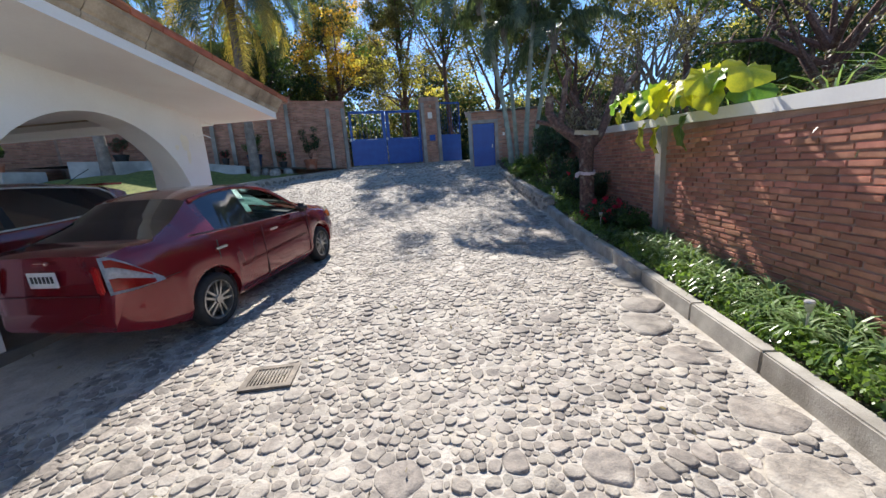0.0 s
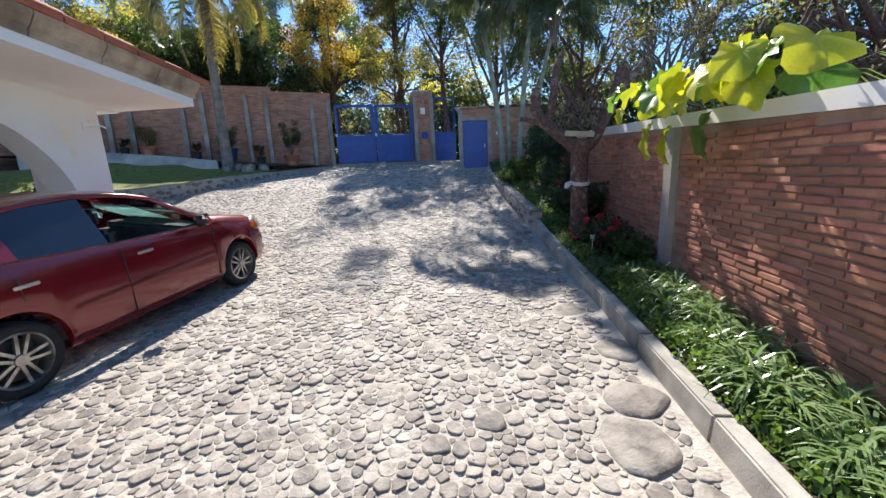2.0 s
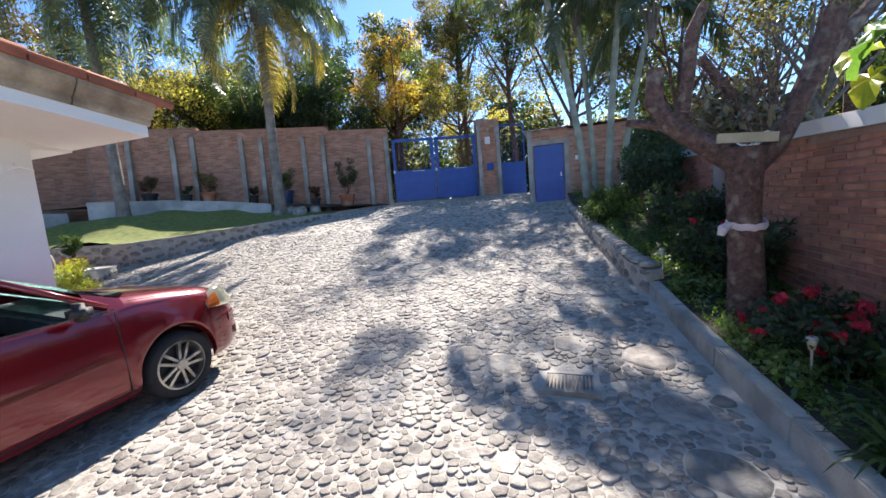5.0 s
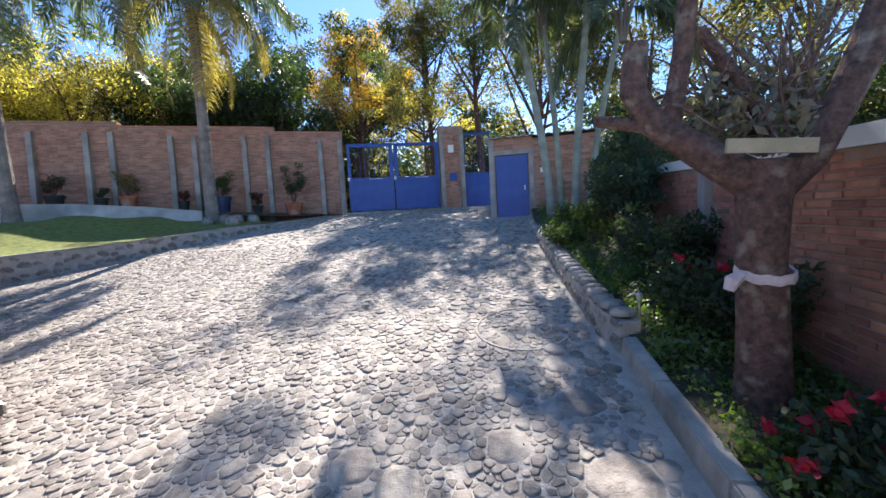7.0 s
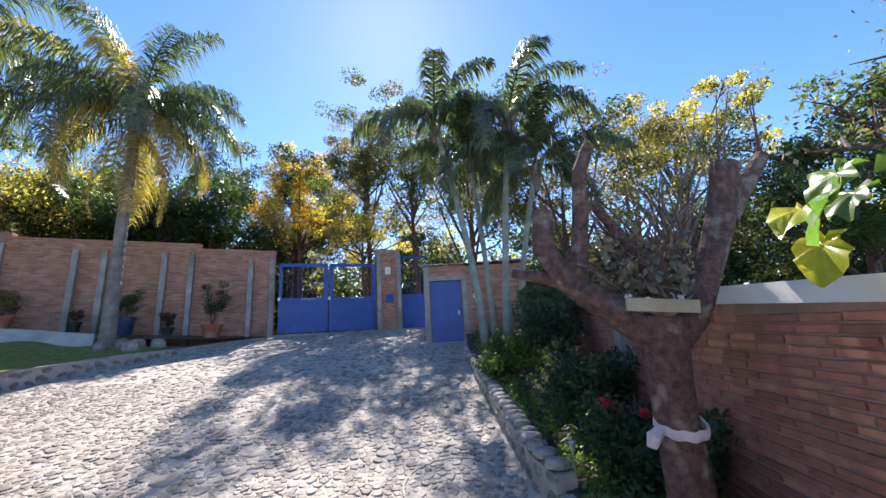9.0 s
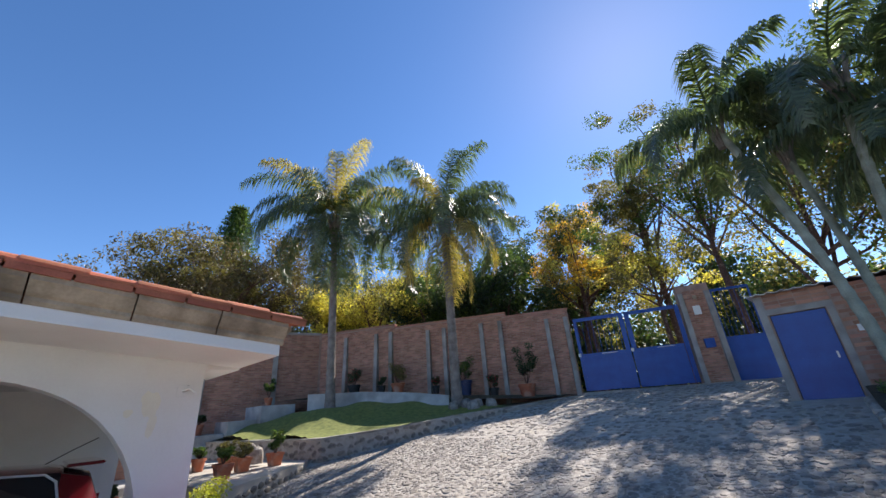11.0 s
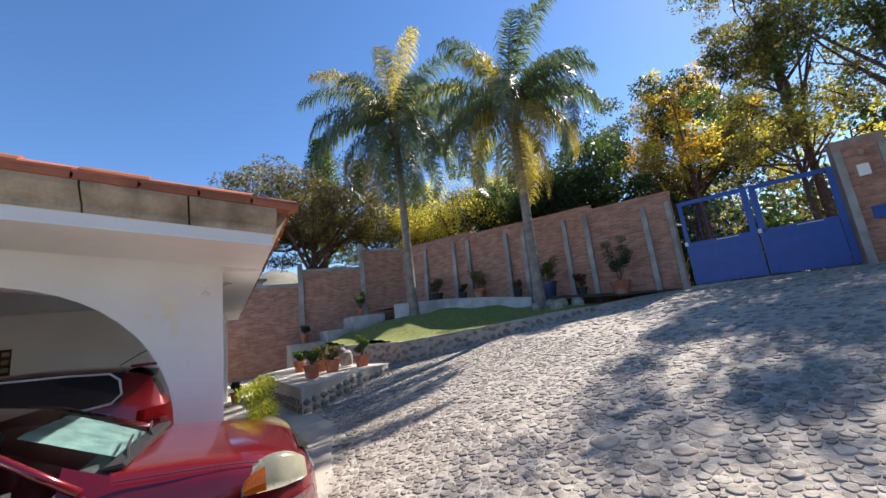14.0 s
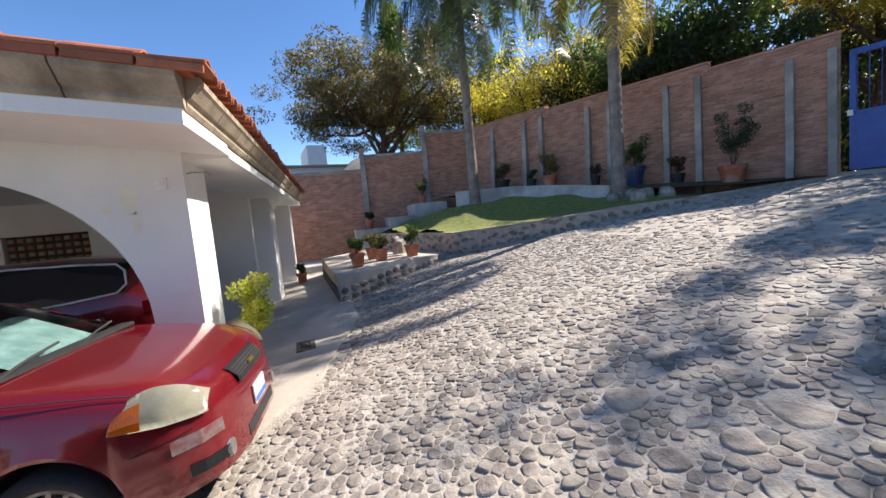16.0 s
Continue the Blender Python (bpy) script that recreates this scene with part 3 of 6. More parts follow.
def profile_run(name, p0, p1, out, mat_, parent, gap=0.01):
    """A moulded cornice block from p0 to p1, projecting along out."""
    prof = [(0, 0), (0.03, 0.0), (0.05, 0.03), (0.05, 0.06), (0.08, 0.08), (0.13, 0.15), (0.15, 0.17), (0.15, 0.22), (0, 0.22)]
    bm = bmesh.new()
    p0, p1, o = Vector(p0), Vector(p1), Vector(out)
    d = (p1 - p0).normalized() * gap
    rr = [[bm.verts.new(p + o * a + Vector((0, 0, b))) for a, b in prof] for p in (p0 + d, p1 - d)]
    n = len(prof)
    for i in range(n):
        bm.faces.new((rr[0][i], rr[0][(i + 1) % n], rr[1][(i + 1) % n], rr[1][i]))
    bm.faces.new(rr[0][::-1]); bm.faces.new(rr[1])
    return part(name, bm, mat_, parent)


y = 6.83
while y > -6:
    profile_run("block", (-3.52, y, SOF(y) + 0.11), (-3.52, y - 0.665, SOF(y - 0.665) + 0.11), (1, 0, 0), M["cantera"], corn, 0.004)
    y -= 0.67
x = -3.53
while x > -13.5:
    profile_run("block", (x - 0.665, 6.78, 2.87), (x, 6.78, 2.87), (0, 1, 0), M["cantera"], corn, 0.004)
    x -= 0.67
# clay roof: verge tiles along the gable and rows of half-round tiles on the north slope
roof = thing("tile_roof", "orange clay tile roof of the house", "roof", kind="structure")
slopebox("deck", -13.8, -3.42, np.linspace(-6.5, 6.9, 3), lambda y: SOF(y) + 0.335, lambda y: SOF(y) + 0.37, M["tile"], roof, kind="")


def halftile(length=0.42, r0=0.085, r1=0.07, up=True):
    bm = bmesh.new()
    rr = []
    for s, r in ((0, r0), (length, r1)):
        ring = []
        for rad in (r, r - 0.014):
            ring += [bm.verts.new((rad * math.cos(math.pi * k / 8), s, rad * math.sin(math.pi * k / 8))) for k in (range(9) if rad == r else range(8, -1, -1))]
        rr.append(ring)
    n = len(rr[0])
    for i in range(n):
        bm.faces.new((rr[0][i], rr[0][(i + 1) % n], rr[1][(i + 1) % n], rr[1][i]))
    bm.faces.new(rr[0][::-1]); bm.faces.new(rr[1])
    return bm


t0 = part("roof_tile", halftile(), M["tile"], roof)
tm = t0.data
sl = math.atan(0.112)
t0.matrix_basis = Matrix.Translation((-3.5, 7.0, SOF(7.0) + 0.375)) @ Matrix.Rotation(math.pi, 4, "Z") @ Matrix.Rotation(sl, 4, "X")
count = 1
for col in range(50):
    for row in range(4 if col else 34):
        if not (col or row):
            continue
        yy = 7.0 - row * 0.37
        t = new("roof_tile", tm)
        t.parent = roof
        count += 1
        t.matrix_basis = Matrix.Translation((-3.5 - col * 0.2 + rng.uniform(-0.01, 0.01), yy + rng.uniform(-0.015, 0.015), SOF(yy) + 0.375 + 0.012 * row % 0.02)) @ Matrix.Rotation(math.pi + rng.uniform(-0.03, 0.03), 4, "Z") @ Matrix.Rotation(sl + 0.03, 4, "X")
# thin flat verge tiles seen edge on
y = 7.02
while y > -6:
    boxed("verge_tile", (-3.62, -3.345, -0.4, 0.0, 0, 0.03), M["tile"], roof, m=Matrix.Translation((0, y, SOF(y) + 0.373)) @ Matrix.Rotation(-sl, 4, "X") @ Matrix.Rotation(0.02, 4, "X"), bevel=0.006)
    boxed("verge_tile", (-3.37, -3.345, -0.385, -0.012, -0.05, 0.0), M["tile"], roof, m=Matrix.Translation((0, y, SOF(y) + 0.371)) @ Matrix.Rotation(-sl, 4, "X"))
    y -= 0.39
# lamp bracket and hook on the arcade corner
br = thing("wall_lamp", "small white lamp bracket with loose cable on the column", "lamp", (-4.65, 6.2, 2.5))
boxed("plate", (-0.001, 0.02, -0.05, 0.05, -0.05, 0.05), M["white"], br, bevel=0.004)
bm = bmesh.new(); tube(bm, [(0.01, 0, 0), (0.12, 0.05, 0.02), (0.2, 0.1, -0.03)], 0.01, 6); part("arm", bm, M["white"], br)
bm = bmesh.new(); tube(bm, [(0.0, 0.05, 0.06), (-0.1, 0.25, 0.12), (-0.4, 0.3, 0.16), (-0.9, 0.2, 0.2)], 0.006, 5); part("cable", bm, M["concrete"], br)
stain_m = mat("damp_plaster", (0.88, 0.84, 0.72), (0.82, 0.77, 0.64), 0.85, scale=6, bump=0.3)

for (y0, z0, w_, h_, dy) in ((5.93, 2.38, 0.11, 0.17, -0.02), (5.97, 2.16, 0.05, 0.14, 0.01), (5.75, 2.30, 0.05, 0.05, 0.0)):
    bm = bmesh.new()
    bm.faces.new([bm.verts.new((-4.646, y0 + w_ * (0.8 + 0.35 * noise.noise(Vector((k * 0.7, z0, 0)))) * math.cos(k * math.pi / 12) + dy * math.sin(k * math.pi / 12), z0 + h_ * (0.8 + 0.3 * noise.noise(Vector((k * 0.9, y0, 2)))) * math.sin(k * math.pi / 12))) for k in range(24)])
    part("plaster_patch", bm, stain_m, kind="structure", label="cream patch of damp plaster on the arcade wall")

# ---- drain grates ----
iron = mat("cast_iron", (0.22, 0.19, 0.16), (0.10, 0.09, 0.08), 0.7, metal=0.6, scale=10, bump=0.3)


def grate(x, y, rz, w, d, frame_mat, label):
    g = thing("drain_grate", label, "drain grate", (x, y, H(x, y) + 0.0), rz, group="drain grates", kind="structure")
    bm = bmesh.new()
    for b in ((-w / 2 - .05, w / 2 + .05, -d / 2 - .05, -d / 2), (-w / 2 - .05, w / 2 + .05, d / 2, d / 2 + .05), (-w / 2 - .05, -w / 2, -d / 2, d / 2), (w / 2, w / 2 + .05, -d / 2, d / 2)):
        box(bm, *b, -0.06, 0.012)
    part("frame", bm, frame_mat, g)
    boxed("pit", (-w / 2, w / 2, -d / 2, d / 2, -0.06, -0.045), M["soil"], g)
    n = int(w / 0.026)
    for i in range(n):
        x0 = -w / 2 + (i + 0.25) * w / n
        boxed("bar", (x0, x0 + 0.012, -d / 2, d / 2, -0.02, 0.008), iron, g)
    return g


grate(-1.76, 2.68, 12, 0.30, 0.26, iron, "rusty iron drain grate set in the cobbles")
grate(0.58, 6.82, -2, 0.36, 0.26, M["kerb"], "iron drain grate in a pale concrete frame")
grate(-5.68, 7.2, 5, 0.3, 0.14, iron, "small iron drain grate in the concrete walk").location.z = 0.424
mh = thing("manhole_cover", "round manhole cover filled with small cobbles", "manhole cover", (0.66, 9.2, H(0, 9.2) - 0.004), kind="structure")
bm = bmesh.new()
ring = []
for s, z in ((0.50, -0.02), (0.50, 0.014), (0.475, 0.014), (0.475, -0.02)):
    ring.append([bm.verts.new((s * math.cos(2 * math.pi * k / 40), s * math.sin(2 * math.pi * k / 40), z)) for k in range(40)])
for a, b in zip(ring, ring[1:]):
    for k in range(40):
        bm.faces.new((a[k], a[(k + 1) % 40], b[(k + 1) % 40], b[k]))
rim_ = part("rim", bm, M["mortar"], mh)
mh.rotation_euler = (math.atan(0.155), 0, 0)

# ---- garden: planter wall, ledge, lawn, low white wall, steps ----
def ktop(x, y):
    return H(x, y) + float(np.interp(y, [10.4, 10.9, 12.5, 14.4, 16.1, 18.9], [0.62, 0.60, 0.43, 0.27, 0.13, 0.03]))


KN = [(-15.6, 9.3), (-10.15, 10.85), (-8.95, 12.5), (-8.0, 14.4), (-7.0, 16.1), (-6.3, 18.8)]
stonewall("planter_wall", "rubble stone planter wall with pale cement cap", KN, lambda x, y: H(x, y), lambda x, y: ktop(x, y) if y > 10.8 else 1.49 + 0.02 * (10.85 - y), 0.22, size=0.24)
ledge = thing("ledge", "low stone ledge with flat cement top beside the drive", "ledge", kind="structure")
LP = [(-8.05, 7.72), (-12.9, 7.3), (-15.4, 9.2), (-10.35, 10.6), (-10.0, 10.31)]
bm = bmesh.new()
top = [bm.verts.new((x, y, 0.95 if i == 0 else 0.98)) for i, (x, y) in enumerate(LP)]
f = bm.faces.new(top)
r = bmesh.ops.extrude_face_region(bm, geom=[f])
for v in [g for g in r["geom"] if isinstance(g, bmesh.types.BMVert)]:
    v.co.z = 0.2
part("slab", bm, M["path"], ledge)
for (p, q) in (((-10.0, 10.31), (-8.05, 7.72)), ((-8.05, 7.72), (-12.9, 7.3))):
    m, ln = along(q, p) if q[0] > p[0] else along(p, q)
    s = 0.12
    while s < ln:
        c = m @ Vector((s, 0, 0))
        for z in ([H(c.x, c.y) + 0.08, H(c.x, c.y) + 0.24] if c.y < 9.5 else [H(c.x, c.y) + 0.05]):
            if z < 0.9:
                bs = bmesh.new(); rock(bs, (0, 0, 0), 0.11, 0.07, 0.04)
                ob = part("stone", bs, M["stone"], ledge)
                ob.matrix_basis = m @ Matrix.Translation((s, 0.0, z)) @ Matrix.Rotation(radians(90), 4, "X")
        s += 0.25

LW_ = [(-14.2, 12.35), (-12.6, 13.9), (-11.2, 14.9), (-9.7, 15.55)]


LPTS = np.array([(-15.6, 9.4, 1.5), (-12.8, 10.1, 1.48), (-10.15, 10.9, 1.46), (-8.95, 12.5, 1.63), (-8.0, 14.4, 1.80), (-7.0, 16.1, 1.90), (-14.2, 12.4, 2.25), (-12.6, 13.9, 2.42), (-11.2, 14.9, 2.3), (-9.7, 15.5, 2.08), (-13.15, 12.7, 2.3), (-8.3, 15.9, 1.97), (-15.9, 11, 2.0), (-9.55, 11.7, 1.53), (-8.5, 13.4, 1.70)])


def lawnh(x, y):
    d = 1 / (np.hypot(LPTS[:, 0] - x, LPTS[:, 1] - y) + 0.15) ** 3
    return float((d * LPTS[:, 2]).sum() / d.sum()) + 0.02 * noise.noise(Vector((x * 2, y * 2, 0)))


bm = bmesh.new()
gl = {}
outer_ = [Vector(p) for p in ((-15.7, 9.35), (-10.1, 10.95), (-8.95, 12.6), (-8.1, 14.4), (-7.15, 16.1), (-8.2, 16.0), (-9.7, 15.6), (-11.2, 14.95), (-12.6, 13.95), (-14.2, 12.4), (-15.9, 11.0))]


def inside(x, y, poly):
    c = False
    for a, b in zip(poly, poly[1:] + poly[:1]):
        if (a.y > y) != (b.y > y) and x < (b.x - a.x) * (y - a.y) / (b.y - a.y) + a.x:
            c = not c
    return c


N = 60
for i in range(N):
    for j in range(N):
        x, y = -16 + 9.2 * i / N, 9.2 + 7.2 * j / N
        gl[i, j] = (x, y)
vv = {}
for i in range(N - 1):
    for j in range(N - 1):
        q = [(i, j), (i + 1, j), (i + 1, j + 1), (i, j + 1)]
        if inside(gl[i, j][0] + 0.07, gl[i, j][1] + 0.06, outer_):
            for k in q:
                if k not in vv:
                    vv[k] = bm.verts.new((*gl[k], lawnh(*gl[k])))
            bm.faces.new([vv[k] for k in q])
part("lawn", bm, M["grass"], label="mown sloping lawn, sunlit in patches", kind="structure", smooth=True)
lw = thing("low_wall", "low whitewashed curved wall behind the lawn", "garden wall", kind="structure")
for (p, q), (za, zb) in zip(zip(LW_, LW_[1:]), ((2.84, 2.78), (2.78, 2.62), (2.62, 2.40))):
    m, ln = along(p, q)
    bm = bmesh.new()
    box(bm, 0, ln, 0, 0.15, 1.3, za)
    for v in bm.verts:
        if v.co.z > 2 and v.co.x > 0.1:
            v.co.z = zb
        v.co = m @ v.co
    part("section", bm, M["limewash"], lw)
bv = [(-16.0, 12.0), (-14.1, 12.5), (-12.5, 14.05), (-11.1, 15.05), (-9.6, 15.7), (-7.0, 17.0), (-6.4, 18.95), (-15.9, 13.8)]
bm = bmesh.new()
bm.faces.new([bm.verts.new((x, y, 2.72 if x < -12 else 2.5 if x < -10.9 else 2.25 if x < -9 else 2.08)) for x, y in bv])
bmesh.ops.triangulate(bm, faces=bm.faces[:])
part("terrace", bm, M["soil"], label="bare soil strip at the foot of the wall", kind="structure")
for i, (x0, x1, y0, y1, z) in enumerate(((-16.8, -14.9, 10.9, 12.2, 2.55), (-16.7, -15.2, 9.9, 10.9, 2.1), (-16.8, -15.4, 8.6, 9.9, 1.72), (-17.0, -14.4, 6.0, 8.6, 0.62))):
    boxed("garden_step", (x0, x1, y0, y1, 0.2, z), M["limewash"], kind="structure", bevel=0.02)
bm = bmesh.new()
for c in ((-8.75, 15.45, 2.05), (-8.4, 15.6, 2.02), (-8.25, 15.25, 2.0), (-8.0, 15.8, 2.0), (-9.0, 15.05, 2.0)):
    rb = bmesh.new(); rock(rb, (0, 0, 0), 0.2, 0.16, 0.18, rng.uniform(0, 3), 9)
    ob = part("boulder", rb, M["stone"])
    ob.matrix_basis = Matrix.Translation(c)
    tagged(ob, "rounded grey boulder at the palm's foot", "boulder", "boulders by the palm")
bm.free()

# ---- cars ----
glass = bpy.data.materials.new("car_glass"); glass.use_nodes = True
gb = glass.node_tree.nodes["Principled BSDF"]
gb.inputs["Base Color"].default_value = (0.62, 0.78, 0.74, 1); gb.inputs["Roughness"].default_value = 0.0; gb.inputs["Transmission Weight"].default_value = 1.0; gb.inputs["IOR"].default_value = 1.1
tint = mat("tinted_glass", (0.012, 0.014, 0.02), (0.008, 0.01, 0.014), 0.04, scale=2, bump=0, coat=0.6)
rubber = mat("tyre_rubber", (0.025, 0.025, 0.025), (0.015, 0.015, 0.015), 0.85, scale=20, bump=0.3)
alloy = mat("alloy", (0.62, 0.61, 0.58), (0.40, 0.38, 0.35), 0.35, metal=0.85, scale=14, bump=0.05, stain=(0.2, 0.18, 0.15))
black = mat("black_plastic", (0.03, 0.03, 0.03), (0.02, 0.02, 0.02), 0.6, scale=10, bump=0.1)
chrome = mat("chrome", (0.8, 0.8, 0.8), (0.7, 0.7, 0.7), 0.12, metal=1.0, scale=5, bump=0)
lens = mat("yellowed_lens", (0.62, 0.60, 0.44), (0.45, 0.44, 0.33), 0.15, scale=6, bump=0, coat=1.0)
amber = mat("amber_lens", (0.80, 0.22, 0.02), (0.6, 0.15, 0.01), 0.15, scale=6, bump=0, coat=1.0)
redlens = mat("red_lens", (0.50, 0.02, 0.02), (0.3, 0.01, 0.01), 0.1, scale=6, bump=0, coat=1.0)
clearlens = mat("clear_lens", (0.7, 0.68, 0.66), (0.5, 0.48, 0.46), 0.12, scale=30, bump=0, coat=1.0)
silver = mat("sunshade_foil", (0.55, 0.75, 0.72), (0.30, 0.50, 0.50), 0.35, metal=0.4, scale=9, bump=0.8, dist=0.02)
plate_m = mat("plate_white", (0.75, 0.75, 0.72), (0.6, 0.6, 0.6), 0.5, scale=8, bump=0)
blue_m = mat("plate_blue", (0.05, 0.15, 0.45), (0.05, 0.12, 0.4), 0.5, scale=8, bump=0)
interior = mat("seat_cloth", (0.07, 0.07, 0.075), (0.04, 0.04, 0.045), 0.9, scale=8, bump=0.2)
M["grille"] = mat("grille_grey", (0.12, 0.12, 0.12), (0.08, 0.08, 0.08), 0.5, scale=5, bump=0)
bright = mat("bright_trim", (0.72, 0.72, 0.70), (0.6, 0.6, 0.58), 0.25, scale=5, bump=0, coat=0.6)
scuff = mat("scuffed_primer", (0.40, 0.36, 0.35), (0.36, 0.10, 0.09), 0.6, scale=14, bump=0.1)


def car(name, label, at, rz, pitch, P, paint, side_glass=True):
    """A car from profiles along its length (x forward): top, belt, half widths, arches."""
    c = thing(name, label, "car")
    c.matrix_basis = Matrix.Translation(at) @ Matrix.Rotation(radians(rz + 90), 4, "Z") @ Matrix.Rotation(radians(-pitch), 4, "Y")
    I = lambda tab, s: float(np.interp(s, [q[0] for q in tab[::-1]], [q[1] for q in tab[::-1]]))
    ax, R, sill = P["axles"], P["arch"], P["sill"]
    ss = set(np.linspace(P["top"][-1][0], P["top"][0][0], 64))
    for a in ax:
        ss |= {a + R * math.sin(k * math.pi / 16) for k in range(-8, 9)}
    ss |= set(P["cuts"])
    ss = sorted(ss)
    ss = [s for i, s in enumerate(ss) if i == 0 or s - ss[i - 1] > 0.004]
    rows_, kinds = [], []
    for s in ss:
        top, belt, w, wt = I(P["top"], s), I(P["belt"], s), I(P["wide"], s), I(P["wtop"], s)
        lo = sill(s) if callable(sill) else sill
        zl = lo
        for a in ax:
            if abs(s - a) < R:
                zl = max(zl, P["hub"] + math.sqrt(R * R - (s - a) ** 2))
        m1, m2 = lo + 0.42 * (belt - lo), lo + 0.78 * (belt - lo)
        flare = 0.012 * sum(1 for a in ax if abs(s - a) < R + 0.06)
        prof = [(w - 0.05, zl), (w + flare, max(zl + 0.025, lo + 0.14 * (belt - lo))), (w + 0.01 + flare, max(zl + 0.05, m1)), (w, max(zl + 0.075, m2)), (w - 0.03, max(zl + .09, belt - 0.035)), (w - 0.05, max(zl + .1, belt)),
                (wt, top - 0.05 * min(1, (top - belt) / 0.2)), (wt - 0.07, top - 0.02 * min(1, (top - belt) / 0.2)), (wt * 0.5, top - 0.002), (0, top)]
        rows_.append(prof)
    nb = len(rows_[0])
    groups = {"body": bmesh.new(), "windscreen": bmesh.new(), "rear_window": bmesh.new(), "side_window": bmesh.new(), "side_window_rear": bmesh.new(), "side_window_l": bmesh.new(), "side_window_rear_l": bmesh.new(), "door_pillar": bmesh.new()}
    vc = {}

    def vert(g, i, j, sgn):
        k = (g, i, j, sgn if rows_[i][j][0] > 1e-6 else 1)
        if k not in vc:
            y, z = rows_[i][j]
            vc[k] = groups[g].verts.new((ss[i], -sgn * y, z))
        return vc[k]
    f0, f1, r1, r0, pb = P["cabin"]      # cowl, screen top, back window top, deck, pillar between the doors
    for i in range(len(ss) - 1):
        mid = (ss[i] + ss[i + 1]) / 2
        for j in range(nb - 1):
            for sgn in (1, -1):
                g = "body"
                if j >= 6 and f1 < mid < f0:
                    g = "windscreen"
                elif j >= 6 and r0 < mid < r1:
                    g = "rear_window"
                elif j == 5 and abs(mid - pb) <= 0.05:
                    g = "door_pillar"
                elif j == 5 and P["win"][1] < mid < P["win"][0]:
                    g = ("side_window" if mid > pb else "side_window_rear") + ("" if sgn > 0 else "_l")
                vs = [vert(g, i, j, sgn), vert(g, i + 1, j, sgn), vert(g, i + 1, j + 1, sgn), vert(g, i, j + 1, sgn)]
                vs = list(dict.fromkeys(vs))
                if len(vs) > 2:
                    try:
                        groups[g].faces.new(vs)
                    except ValueError:
                        pass
    for g in (0, len(ss) - 1):
        ring = [vert("body", g, j, 1) for j in range(nb)] + [vert("body", g, j, -1) for j in range(nb - 2, -1, -1)]
        try:
            groups["body"].faces.new(ring)
        except ValueError:
            pass
    for g, bm in groups.items():
        if not bm.faces:
            bm.free()
            continue
        m_ = paint if g == "body" else black if g == "door_pillar" else (glass if g in ("windscreen", "side_window", "side_window_l") and P["clear"] else tint)
        ob = part({"side_window_rear": "side_window", "side_window_l": "side_window", "side_window_rear_l": "side_window"}.get(g, g), bm, m_, c, smooth=True,
                  label={"body": "glossy dark red bodywork", "windscreen": "clear greenish windscreen glass"}.get(g, ""))
        if m_ is glass:
            ob.visible_shadow = False
        if g == "body":
            body = ob
            es = ob.modifiers.new("edge", "EDGE_SPLIT"); es.split_angle = radians(38)
    L, W = P["top"][0][0], max(q[1] for q in P["wide"])
    boxed("underbody", (P["top"][-1][0] + 0.5, L - 0.35, -W + 0.3, W - 0.3, 0.2, 0.42), black, c)
    boxed("floor_pan", (-1.3, 1.0, -W + 0.16, W - 0.16, 0.3, 0.42), interior, c)
    for x in (0.15, -0.75):
        for y in (-0.36, 0.36):
            bm = bmesh.new()
            box(bm, x - 0.25, x + 0.25, y - 0.24, y + 0.24, 0.45, 0.62, bevel=0.05)
            box(bm, x - 0.38, x - 0.24, y - 0.22, y + 0.22, 0.55, 1.08, bevel=0.05)
            box(bm, x - 0.37, x - 0.27, y - 0.12, y + 0.12, 1.1, 1.28, bevel=0.04)
            part("seat", bm, interior, c)
    boxed("dashboard", (0.6, 0.95, -W + 0.2, W - 0.2, 0.7, 0.93), interior, c, bevel=0.04)
    # wheels
    rr, rim = P["wheel"], P["rim"]
    for a in ax:
        for sgn in (-1, 1):
            wl = new("wheel"); wl.parent = c
            wl.matrix_basis = Matrix.Translation((a, sgn * (W - 0.10), P["hub"])) @ Matrix.Rotation(radians(90 * -sgn), 4, "X")
            bm = bmesh.new()
            pr = [(rim, -0.09), (rr - 0.03, -0.095), (rr, -0.06), (rr, 0.06), (rr - 0.025, 0.092), (rim + 0.02, 0.095), (rim, 0.075), (rim - 0.015, 0.0)]
            rg = [[bm.verts.new((q * math.cos(2 * math.pi * k / 36), q * math.sin(2 * math.pi * k / 36), z)) for k in range(36)] for q, z in pr]
            for u, v in zip(rg, rg[1:] + rg[:1]):
                for k in range(36):
                    bm.faces.new((u[k], u[(k + 1) % 36], v[(k + 1) % 36], v[k]))
            part("tyre", bm, rubber, wl, smooth=True)
            bm = bmesh.new()
            pr = [(rim + 0.003, 0.078), (rim - 0.012, 0.082), (rim - 0.02, 0.04), (rim - 0.03, -0.05)]
            rg = [[bm.verts.new((q * math.cos(2 * math.pi * k / 36), q * math.sin(2 * math.pi * k / 36), z)) for k in range(36)] for q, z in pr]
            for u, v in zip(rg, rg[1:]):
                for k in range(36):
                    bm.faces.new((u[k], u[(k + 1) % 36], v[(k + 1) % 36], v[k]))
